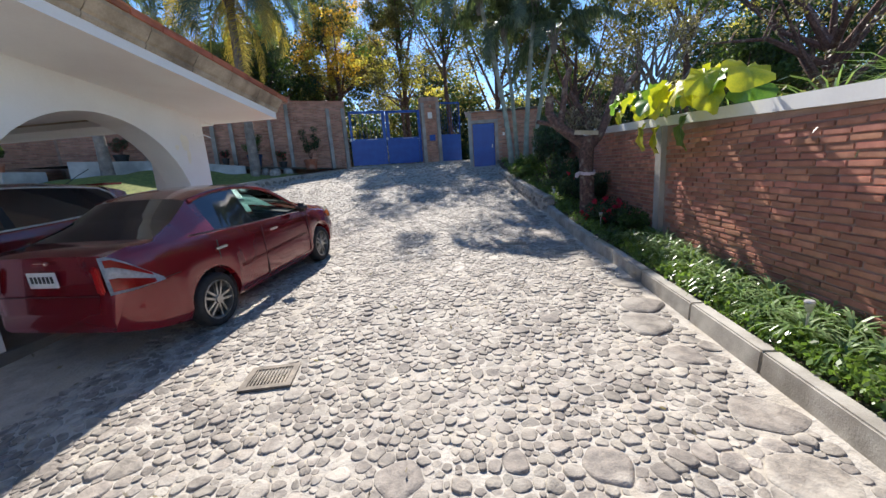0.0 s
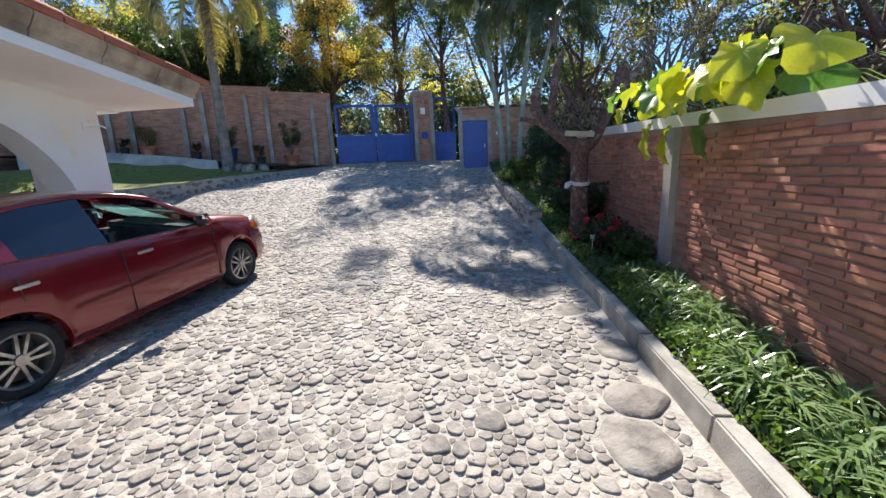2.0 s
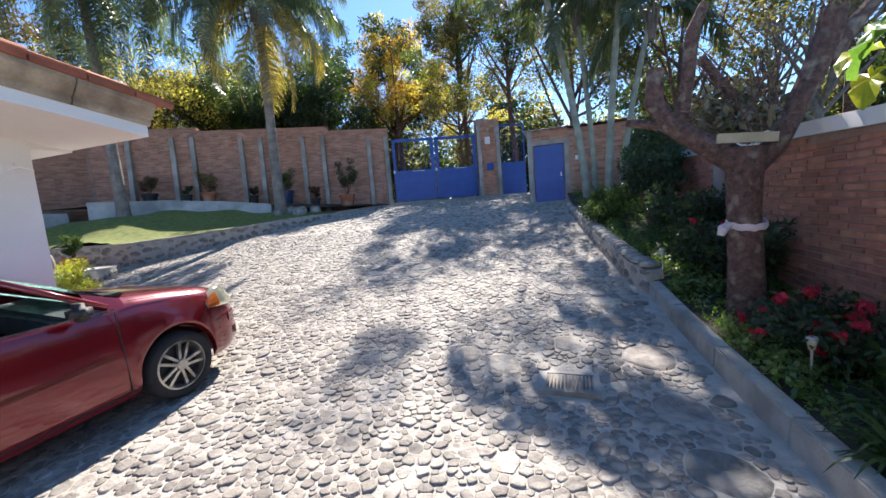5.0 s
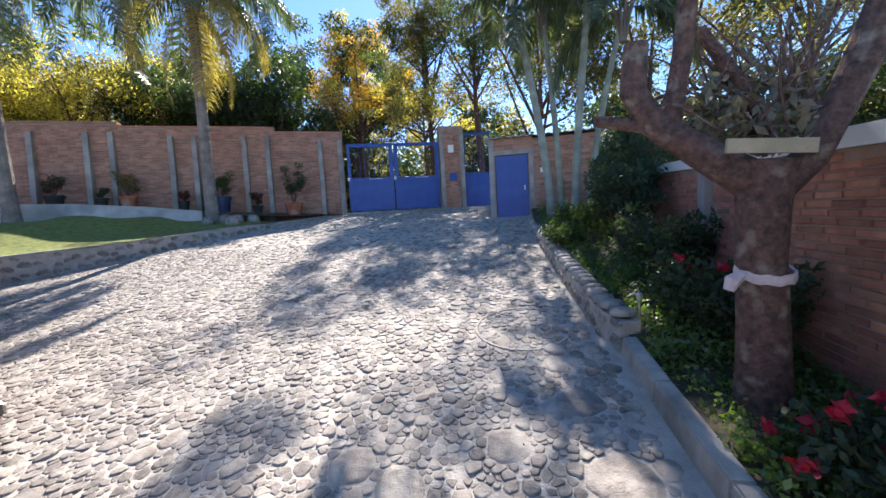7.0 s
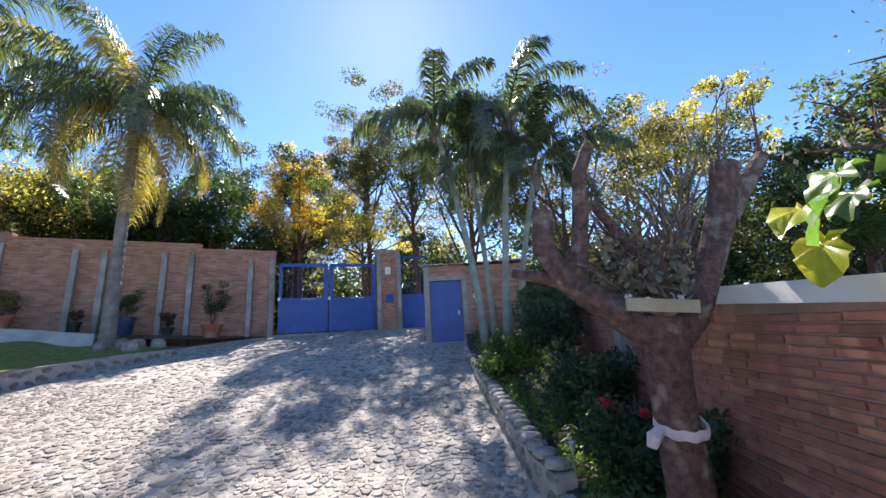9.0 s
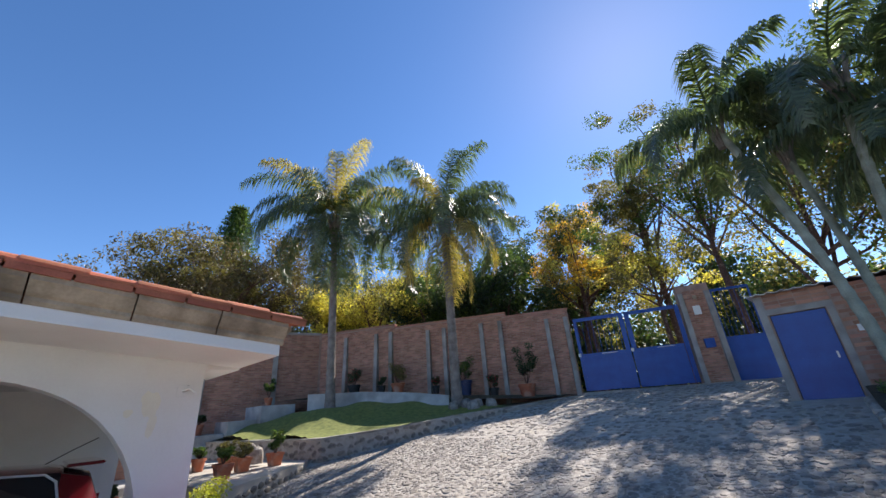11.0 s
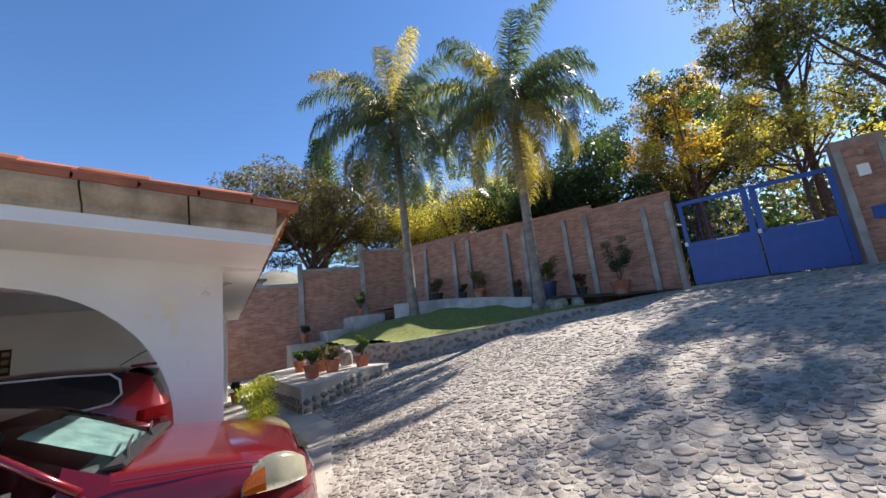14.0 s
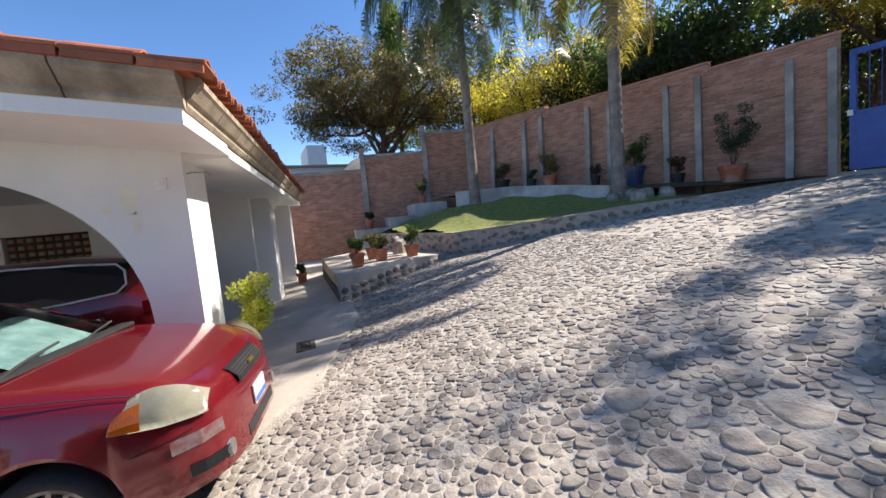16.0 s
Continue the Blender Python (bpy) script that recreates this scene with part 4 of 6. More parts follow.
            for k in range(5):
                for d in (-0.028, 0.028):
                    mm = Matrix.Rotation(2 * math.pi * k / 5, 4, "Z")
                    vs = [mm @ Vector(p) for p in ((0.03, d * 0.6 - 0.012, 0.07), (rim - 0.008, d * 1.5 - 0.012, 0.06), (rim - 0.008, d * 1.5 + 0.012, 0.06), (0.03, d * 0.6 + 0.012, 0.07))]
                    lo_ = [v - Vector((0, 0, 0.03)) for v in vs]
                    q = [bm.verts.new(v) for v in lo_ + vs]
                    for f in ((4, 5, 6, 7), (0, 1, 5, 4), (1, 2, 6, 5), (2, 3, 7, 6), (3, 0, 4, 7)):
                        bm.faces.new([q[t] for t in f])
            bmesh.ops.create_cone(bm, cap_ends=True, segments=20, radius1=0.06, radius2=0.045, depth=0.05, matrix=Matrix.Translation((0, 0, 0.06)))
            part("rim", bm, alloy, wl, "five spoke alloy rim, dusty")
            bm = bmesh.new()
            bmesh.ops.create_cone(bm, cap_ends=True, segments=24, radius1=rim * 0.75, radius2=rim * 0.75, depth=0.02, matrix=Matrix.Translation((0, 0, 0.0)))
            part("brake_disc", bm, black, wl)
    return c, I


def patch(name, c, fn, us, vs, material, label="", proud=0.006, parent=None):
    """A skin laid on the body: fn(u, v) gives a point; it is pushed out along its normal."""
    bm = bmesh.new()
    g = [[bm.verts.new(fn(u, v)) for v in vs] for u in us]
    for i in range(len(us) - 1):
        for j in range(len(vs) - 1):
            bm.faces.new((g[i][j], g[i + 1][j], g[i + 1][j + 1], g[i][j + 1]))
    bmesh.ops.solidify(bm, geom=bm.faces[:], thickness=proud)
    return part(name, bm, material, parent or c, label, smooth=False)


SED = dict(axles=(1.24, -1.24), arch=0.345, hub=0.295, sill=lambda s: float(np.interp(s, [-2.17, -1.95, -1.6, 1.6, 2.16], [0.37, 0.29, 0.21, 0.21, 0.25])), wheel=0.293, rim=0.212, clear=True,
           cuts=(0.93, 0.28, -1.12, -1.72, 0.72, -1.04, -0.27, -0.37),
           top=[(2.16, 0.60), (2.13, 0.70), (2.07, 0.755), (1.95, 0.82), (1.7, 0.90), (1.3, 0.975), (0.93, 1.03), (0.6, 1.22), (0.28, 1.38), (0.0, 1.455), (-0.4, 1.49), (-0.8, 1.475), (-1.12, 1.41), (-1.4, 1.25), (-1.72, 1.10), (-2.0, 1.085), (-2.12, 1.04), (-2.15, 0.9), (-2.17, 0.55)],
           belt=[(2.16, 0.55), (2.05, 0.68), (1.9, 0.77), (1.5, 0.86), (1.0, 0.93), (0.5, 0.955), (-0.5, 0.99), (-1.2, 1.035), (-1.7, 1.06), (-2.0, 1.04), (-2.12, 0.98), (-2.17, 0.52)],
           wide=[(2.16, 0.42), (2.12, 0.60), (2.02, 0.715), (1.85, 0.79), (1.5, 0.83), (1.0, 0.848), (0, 0.855), (-1.2, 0.85), (-1.8, 0.80), (-2.05, 0.72), (-2.17, 0.60)],
           wtop=[(2.16, 0.35), (2.05, 0.58), (1.7, 0.68), (1.2, 0.73), (0.93, 0.74), (0.28, 0.60), (0.0, 0.565), (-0.5, 0.56), (-1.12, 0.58), (-1.72, 0.70), (-2.05, 0.66), (-2.17, 0.55)],
           cabin=(0.93, 0.28, -1.12, -1.72, -0.32), win=(0.72, -1.04))
sedan, SI = car("sedan", "dark red four door sedan with faded bumper and dusty alloy wheels", (-3.62, 5.02, 0.225), -3.7, 2.9, SED, M["red"])


def skin(s, f, sgn, out=0.004):
    """A point on the sedan's side at station s, with f from sill (0) to belt (1)."""
    z = 0.21 + f * (SI(SED["belt"], s) - 0.21)
    w = SI(SED["wide"], s)
    return (s, -sgn * (w + 0.012 + out - (0.045 * max(0, f - 0.8) / 0.2)), z)


for sgn in (1, -1):
    for s0 in (0.82, -0.32, -1.12):
        boxed("door_seam", (s0 - 0.0025, s0 + 0.0025, -sgn * 0.861 - 0.0055, -sgn * 0.861 + 0.0055, 0.26 if s0 > -1 else 0.66, 0.93), black, sedan)
    for s0 in (0.0, -0.98):
        h = boxed("door_handle", (s0 - 0.2, s0 - 0.03, min(-sgn * 0.862, -sgn * 0.895), max(-sgn * 0.862, -sgn * 0.895), 0.83, 0.858), chrome, sedan, "chromed door handle", bevel=0.006)
    patch("window_trim", sedan, lambda u, v: (u, -sgn * (SI(SED["wide"], u) - 0.038), SI(SED["belt"], u) - 0.012 + v), np.linspace(0.85, -1.4, 16), (0, 0.02), chrome, "thin chrome strip below the windows")
    patch("rub_strip", sedan, lambda u, v: (u, -sgn * (SI(SED["wide"], u) + 0.014), 0.555 + 0.03 * u + v), np.linspace(0.75, -0.85, 10), (0, 0.035), M["red"])
    patch("sill_shadow", sedan, lambda u, v: (u, -sgn * (SI(SED["wide"], u) + 0.006), 0.265 + v), np.linspace(0.85, -0.85, 6), (0, 0.012), black)
    # lamps
    hl = patch("headlight", sedan, lambda u, v: (u, -sgn * (SI(SED["wide"], u) + 0.018 - 0.085 * v * v), 0.655 + 0.10 * (2.1 - u) + v * (0.02 + 0.175 * math.sin(math.pi * min(1, max(0, (u - 1.55) / 0.56))) ** 0.6)), np.linspace(2.06, 1.57, 18), (0.0, 0.2, 0.4, 0.6, 0.8, 1.0), lens, "yellowed clear headlight lens", 0.006)
    patch("indicator", sedan, lambda u, v: (u, -sgn * (SI(SED["wide"], u) + 0.025 - 0.085 * v * v), 0.662 + 0.10 * (2.1 - u) + v * (0.02 + 0.165 * math.sin(math.pi * min(1, max(0, (u - 1.55) / 0.56))) ** 0.6)), np.linspace(1.74, 1.58, 8), (0.0, 0.25, 0.5, 0.75), amber, "amber indicator lens", 0.006, parent=hl)
    tz = lambda u, v: 0.71 + 0.05 * (u + 2.16) + v * min(0.33, max(0.03, 0.33 - 0.95 * (u + 2.12)))
    tl = patch("tail_light", sedan, lambda u, v: (u, -sgn * (SI(SED["wide"], u) + 0.036 - 0.03 * v), tz(u, v)), np.linspace(-1.80, -2.165, 12), (0.0, 0.5, 1.0), clearlens, "clear and red tail light", 0.012)
    for v0, v1 in ((0.08, 0.42), (0.72, 0.92)):
        patch("red_lens", sedan, lambda u, v: (u, -sgn * (SI(SED["wide"], u) + 0.046 - 0.03 * v), tz(u, v)), np.linspace(-1.88, -2.15, 8), (v0, v1), redlens, "", 0.01, parent=tl)
    boxed("tail_light_back", (-2.19, -2.155, -sgn * 0.57 - 0.04, -sgn * 0.57 + 0.04, 0.72, 0.97), redlens, sedan, bevel=0.02)
    m_ = thing  # mirror
    bm = bmesh.new()
    box(bm, 0.52, 0.64, min(-sgn * 0.86, -sgn * 1.03), max(-sgn * 0.86, -sgn * 1.03), 0.95, 1.08, bevel=0.04)
    part("mirror", bm, black if sgn > 0 else black, sedan, "black door mirror", smooth=True)
    boxed("door_pillar", (-0.37, -0.27, -sgn * 0.72 - 0.01, -sgn * 0.72 + 0.01, 0.98, 1.40), black, sedan, m=Matrix.Identity(4))
sedan_pillars = [o for o in sedan.children if o.name.startswith("door_pillar")]
for o in sedan_pillars:
    bpy.data.objects.remove(o)
boxed("license_plate", (2.165, 2.18, -0.15, 0.15, 0.42, 0.56), plate_m, sedan, "pale licence plate with blue band", bevel=0.003)
boxed("plate_band", (2.181, 2.183, -0.14, 0.14, 0.43, 0.47), blue_m, sedan)
pl = boxed("rear_plate", (-2.172, -2.160, -0.15, 0.15, 0.79, 0.93), plate_m, sedan, "pale rear licence plate", bevel=0.003)
for i in range(6):
    boxed("plate_mark", (-2.175, -2.1725, -0.12 + i * 0.042, -0.095 + i * 0.042, 0.835, 0.895), black, pl)
GX = lambda z: float(np.interp(z, [0.6, 0.7, 0.755, 0.8], [2.165, 2.135, 2.078, 1.99]))
patch("grille", sedan, lambda u, v: (GX(v) + 0.006 - 0.05 * abs(u) ** 2 * 8 * 0.1, u, v), np.linspace(-0.31, 0.31, 7), (0.655, 0.70, 0.755, 0.775), black, "dark slatted grille", 0.008)
for k in range(6):
    z = 0.665 + k * 0.018
    patch("grille_bar", sedan, lambda u, v: (GX(v) + 0.016, u, v), (-0.3, 0.0, 0.3), (z, z + 0.005), M["grille"], "", 0.004)
boxed("emblem", (2.125, 2.16, -0.06, 0.06, 0.70, 0.725), mat("gold_badge", (0.6, 0.45, 0.12), None, 0.3, metal=0.9, bump=0), sedan, bevel=0.008)
boxed("rear_emblem", (-2.165, -2.125, -0.07, 0.07, 0.985, 1.015), chrome, sedan, bevel=0.008)
for sgn in (1, -1):
    bm = bmesh.new(); bmesh.ops.create_cone(bm, cap_ends=True, segments=20, radius1=0.06, radius2=0.05, depth=0.05, matrix=Matrix.Translation((2.1, -sgn * 0.58, 0.36)) @ Matrix.Rotation(radians(90), 4, "Y"))
    part("fog_lamp", bm, alloy, sedan)
boxed("lower_intake", (2.12, 2.165, -0.36, 0.36, 0.28, 0.38), black, sedan, bevel=0.01)
patch("scuff", sedan, lambda u, v: (u, -(SI(SED["wide"], u) + 0.014), 0.50 + v), np.linspace(2.11, 1.86, 6), (0, 0.08), scuff, "grey scuffed patch on the bumper corner", 0.004)
patch("bumper_seam", sedan, lambda u, v: (u, -(SI(SED["wide"], u) + 0.013), 0.60 - 0.12 * (2.0 - u) + v), np.linspace(1.98, 1.58, 6), (0, 0.006), black, "", 0.004)
for y0, y1 in ((-0.55, 0.05), (0.1, 0.62)):
    bm = bmesh.new(); tube(bm, [(0.97, y0, 1.04), (0.90, (y0 + y1) / 2, 1.065), (0.86, y1, 1.085)], 0.009, 6); part("wiper", bm, black, sedan)
bm = bmesh.new(); box(bm, 0.88, 0.99, -0.70, 0.70, 1.012, 1.045, bevel=0.01); part("cowl", bm, black, sedan)
for o in sedan.children:
    if o.name.startswith(("headlight", "tail_light")) and o.type == "MESH" and "back" not in o.name:
        o.data.polygons.foreach_set("use_smooth", [True] * len(o.data.polygons))
for sgn in (1, -1):
    rail = lambda s, d=0.0: (s, -sgn * (SI(SED["wtop"], s) + 0.004 + d), SI(SED["top"], s) - 0.055)
    bm = bmesh.new(); tube(bm, [rail(s) for s in (0.34, 0.28, 0.1, -0.1, -0.4, -0.7, -0.9, -1.08)], 0.026, 8); part("roof_frame", bm, M["red"], sedan, smooth=True)
    bm = bmesh.new(); tube(bm, [(0.82, -sgn * 0.79, 0.965), (0.55, -sgn * 0.70, 1.15), (0.3, -sgn * 0.615, 1.32)], 0.024, 8); part("screen_pillar", bm, M["red"], sedan, smooth=True)
# folded foil shade and papers behind the screen
bm = bmesh.new()
n = 12
g = [[bm.verts.new((0.84 - 0.50 * u / n, 0.50 - 0.75 * v / 8, 0.955 + 0.26 * u / n + 0.012 * (v % 2))) for v in range(9)] for u in range(n + 1)]
for i in range(n):
    for j in range(8):
        bm.faces.new((g[i][j], g[i + 1][j], g[i + 1][j + 1], g[i][j + 1]))
bmesh.ops.solidify(bm, geom=bm.faces[:], thickness=0.004)
part("sunshade", bm, silver, sedan, "crinkled silver foil sunshade")

# bonnet shut lines, lamp surrounds and the bumper recess
for sgn in (1, -1):
    bm = bmesh.new(); tube(bm, [(u, -sgn * (SI(SED["wtop"], u) + 0.5 * (SI(SED["wide"], u) - SI(SED["wtop"], u))), 0.5 * (SI(SED["top"], u) + SI(SED["belt"], u)) - 0.002) for u in np.linspace(0.95, 1.98, 12)], 0.0035, 5); part("bonnet_seam", bm, black, sedan)
    patch("bumper_recess", sedan, lambda u, v: (u, -sgn * (SI(SED["wide"], u) + 0.014), 0.33 + 0.06 * (2.1 - u) + v), np.linspace(2.12, 1.93, 6), (0, 0.07), black, "", 0.004)
    patch("rear_bumper_seam", sedan, lambda u, v: (u, -sgn * (SI(SED["wide"], u) + 0.014), 0.735 + v), np.linspace(-1.62, -2.12, 8), (0, 0.007), black, "", 0.004)
boxed("boot_seam", (-2.172, -2.160, -0.52, 0.52, 0.70, 0.706), black, sedan)
# the short, rounded nose: everything ahead of the front wheel arch
for o in sedan.children_recursive:
    if o.type == "MESH" and o.parent.name.split(".")[0] != "wheel":
        for v in o.data.vertices:
            if v.co.x > 1.59:
                q = (v.co.x - 1.59) / 0.57
                v.co.x = 1.59 + (v.co.x - 1.59) * 0.80
                v.co.y *= 1 - 0.07 * q * q

SUV = dict(axles=(1.32, -1.32), arch=0.40, hub=0.35, sill=0.27, wheel=0.35, rim=0.23, clear=False,
           cuts=(0.95, 0.25, -1.65, -2.05, 0.8, -1.75, -0.15, -0.25),
           top=[(2.22, 0.7), (2.15, 0.86), (2.0, 0.95), (1.6, 1.03), (0.95, 1.14), (0.6, 1.36), (0.25, 1.55), (-0.2, 1.64), (-0.9, 1.645), (-1.65, 1.58), (-1.95, 1.50), (-2.05, 1.22), (-2.18, 1.08), (-2.22, 0.6)],
           belt=[(2.22, 0.65), (2.0, 0.85), (1.5, 0.98), (0.9, 1.04), (0, 1.08), (-1.0, 1.14), (-1.7, 1.22), (-2.05, 1.12), (-2.18, 1.0), (-2.22, 0.55)],
           wide=[(2.22, 0.5), (2.1, 0.74), (1.8, 0.86), (1.2, 0.915), (0, 0.92), (-1.3, 0.915), (-1.9, 0.86), (-2.22, 0.74)],
           wtop=[(2.22, 0.45), (2.0, 0.66), (1.2, 0.78), (0.95, 0.78), (0.25, 0.65), (-0.9, 0.62), (-1.65, 0.62), (-2.05, 0.70), (-2.22, 0.62)],
           cabin=(0.95, 0.25, -1.70, -2.05, -0.2), win=(0.8, -1.70))
suv, UI = car("suv", "dark red sport utility car parked nose in under the carport", (-6.3, 3.72, 0.235), 180, 0, SUV, M["red"])
for sgn in (1, -1):
    S0 = [0.75, 0.4, 0.0, -0.6, -1.2, -1.62]
    low = [(u, -sgn * (UI(SUV["wide"], u) - 0.042), UI(SUV["belt"], u) + 0.004) for u in S0]
    high = [(u, -sgn * (UI(SUV["wtop"], u) + 0.010), UI(SUV["top"], u) - 0.062) for u in (-1.56, -1.2, -0.6, -0.2, 0.2, 0.35)]
    bm = bmesh.new(); tube(bm, low + [(-1.70, -sgn * 0.80, 1.30), (-1.66, -sgn * 0.70, 1.45)] + high, 0.013, 6); part("window_trim", bm, bright, suv, "bright strip round the side windows")
    patch("tail_light", suv, lambda u, v: (u, -sgn * (UI(SUV["wide"], u) + 0.012), 1.0 + v - 0.1 * (u + 2.2)), np.linspace(-1.85, -2.2, 6), (0.0, 0.13), redlens, "red tail light", 0.02)
    boxed("mirror", (0.6, 0.74, min(-sgn * 0.9, -sgn * 1.1), max(-sgn * 0.9, -sgn * 1.1), 1.1, 1.24), M["red"], suv, bevel=0.04)
bm = bmesh.new(); box(bm, -2.06, -1.72, -0.55, 0.55, 1.565, 1.60, bevel=0.012); part("spoiler", bm, M["red"], suv)
bm = bmesh.new(); tube(bm, [(-1.55, 0.1, 1.6), (-1.75, 0.1, 1.72), (-1.98, 0.1, 1.84)], 0.006, 5); part("antenna", bm, black, suv)

# ---- plants ----
def fast(name, V, material, parent=None, label="", kind="", k=4):
    """A mesh of separate k-cornered faces from an array of corners."""
    V = np.asarray(V, dtype=np.float32).reshape(-1, 3)
    n = len(V) // k
    me = bpy.data.meshes.new(name)
    me.vertices.add(len(V)); me.vertices.foreach_set("co", V.ravel())
    me.loops.add(n * k); me.loops.foreach_set("vertex_index", np.arange(n * k, dtype=np.int32))
    me.polygons.add(n); me.polygons.foreach_set("loop_start", np.arange(0, n * k, k, dtype=np.int32))
    me.polygons.foreach_set("loop_total", np.full(n, k, dtype=np.int32))
    me.update(calc_edges=True)
    me.materials.append(material)
    ob = new(name, me)
    ob.parent = parent
    return tagged(ob, label=label, kind=kind)


npr = np.random.default_rng(5)


def unit(a):
    return a / (np.linalg.norm(a, axis=-1, keepdims=True) + 1e-9)


def leaves(P, size, aspect=0.45, droop=0.2, up=0.3):
    """Pointed leaf quads at the points P."""
    n = len(P)
    d = unit(npr.normal(size=(n, 3)) + np.array([0, 0, -droop]))
    s = unit(np.cross(d, npr.normal(size=(n, 3)) + np.array([0, 0, up * 3])))
    L = size * npr.uniform(0.6, 1.3, (n, 1))
    a = P - d * L * 0.5
    b = P + s * L * aspect * 0.5 + unit(np.cross(d, s)) * L * 0.06
    c = P + d * L * 0.5
    e = P - s * L * aspect * 0.5 + unit(np.cross(d, s)) * L * 0.06
    return np.stack([a, b, c, e], axis=1)


def clumps(centres, r, n, flat=0.8):
    """n points in each of the balls round the centres, denser outside."""
    c = np.repeat(np.asarray(centres), n, axis=0)
    v = unit(npr.normal(size=c.shape)) * (npr.uniform(0.15, 1, (len(c), 1)) ** 0.5) * r
    v[:, 2] *= flat
    return c + v


def tree(name, label, base, h, spread, mats, trunk_r=0.2, n_clumps=70, per=160, leaf=0.16, bark=None, low=0.35, clump=0.9, flat=0.7, limbs=9, crown_flat=1.0, category="tree", lean=(0, 0)):
    """A trunk with forking limbs and a crown of many leaf clumps with gaps."""
    t = thing(name, label, category, base)
    r = random.Random(int(base[0] * 97 + base[1] * 31 + h * 7))
    bm = bmesh.new()
    fork = h * low
    top = Vector((lean[0], lean[1], h * 0.8))
    mid = Vector((lean[0] * 0.4 + r.uniform(-.2, .2), lean[1] * 0.4, fork))
    tube(bm, [(0, 0, -0.6), (0, 0, fork * 0.5), mid, mid.lerp(top, 0.5) + Vector((r.uniform(-.3, .3), r.uniform(-.3, .3), 0)), top], [trunk_r * 1.2, trunk_r, trunk_r * 0.85, trunk_r * 0.5, trunk_r * 0.15], 8)
    ends = [tuple(top)]
    for i in range(limbs):
        a = 2 * math.pi * i / limbs + r.uniform(-0.5, 0.5)
        s0 = mid.lerp(top, r.uniform(0, 0.6))
        L = spread * r.uniform(0.55, 1.0)
        e = Vector((lean[0] * 0.6 + L * math.cos(a), lean[1] * 0.6 + L * math.sin(a), fork + (h - fork) * r.uniform(0.35, 0.95)))
        m_ = s0.lerp(e, 0.5) + Vector((0, 0, -0.1 * L if r.random() < 0.5 else 0.15 * L))
        tube(bm, [s0, m_, e], [trunk_r * 0.42, trunk_r * 0.25, trunk_r * 0.08], 6)
        ends.append(tuple(e))
        for _ in range(3):
            q = m_.lerp(e, r.random())
            e2 = q + Vector((r.uniform(-1, 1), r.uniform(-1, 1), r.uniform(0.2, 1))) * spread * 0.35
            tube(bm, [q, q.lerp(e2, 0.5) + Vector((0, 0, 0.1)), e2], [trunk_r * 0.15, trunk_r * 0.1, trunk_r * 0.03], 5)
            ends.append(tuple(e2))
    part("trunk", bm, bark or M["bark"], t)
    E = np.array(ends)
    n_mats = len(mats)
    cc = E[npr.integers(0, len(E), n_clumps)] + npr.normal(size=(n_clumps, 3)) * np.array([spread * 0.2, spread * 0.2, h * 0.06 * crown_flat])
    which = npr.integers(0, n_mats, n_clumps)
    for k in range(n_mats):
        c = cc[which == k]
        if len(c):
            rr = clump * npr.uniform(0.6, 1.2)
            fast("crown", leaves(clumps(c, rr, per, flat), leaf), mats[k], t)
    return t


def frond(length, mat_, droop=1.0, width=0.42, n=66, rise=0.5, seed=0, parent=None, name="frond", twist=1.0):
    """One feathered palm frond along +x."""
    r = np.random.default_rng(seed)
    t = np.linspace(0.0, 1, n)
    th = rise - droop * 1.9 * t ** 1.3
    ds = length / n
    P = np.cumsum(np.stack([np.cos(th), np.zeros(n), np.sin(th)], 1) * ds, axis=0)
    quads = []
    for i in range(n - 1):
        w = 0.022 * (1 - t[i]) + 0.004
        a, b = P[i], P[i + 1]
        u = np.array([0, w, 0]); z = np.array([0, 0, w])
        quads += [[a - u, b - u, b + z, a + z], [a + z, b + z, b + u, a + u], [a + u, b + u, b - u, a - u]]
    for i in range(int(n * 0.12), n):
        for sgn in (-1, 1):
            for rep in range(2):
                L = width * math.sin(math.pi * min(1, 0.14 + 0.80 * t[i])) ** 0.6 * r.uniform(0.75, 1.15)
                tan = np.array([math.cos(th[i]), 0, math.sin(th[i])])
                d = unit(np.array([0, sgn, 0]) * r.uniform(0.6, 1.0) + tan * r.uniform(0.3, 0.9) + np.array([0, 0, r.uniform(-0.5, 0.5) * twist]))
                w = tan * 0.015
                a = P[i] + tan * ds * (rep - 0.5) * 0.5
                m_ = a + d * L * 0.5 + np.array([0, 0, -0.04 * L])
                e = a + d * L * 0.8 + np.array([0, 0, -0.62 * L])
                quads += [[a - w, m_ - w * 1.3, m_ + w * 1.3, a + w], [m_ - w * 1.3, e, e + w * 0.2, m_ + w * 1.3]]
    ob = fast(name, np.array(quads), mat_, parent)
    return ob


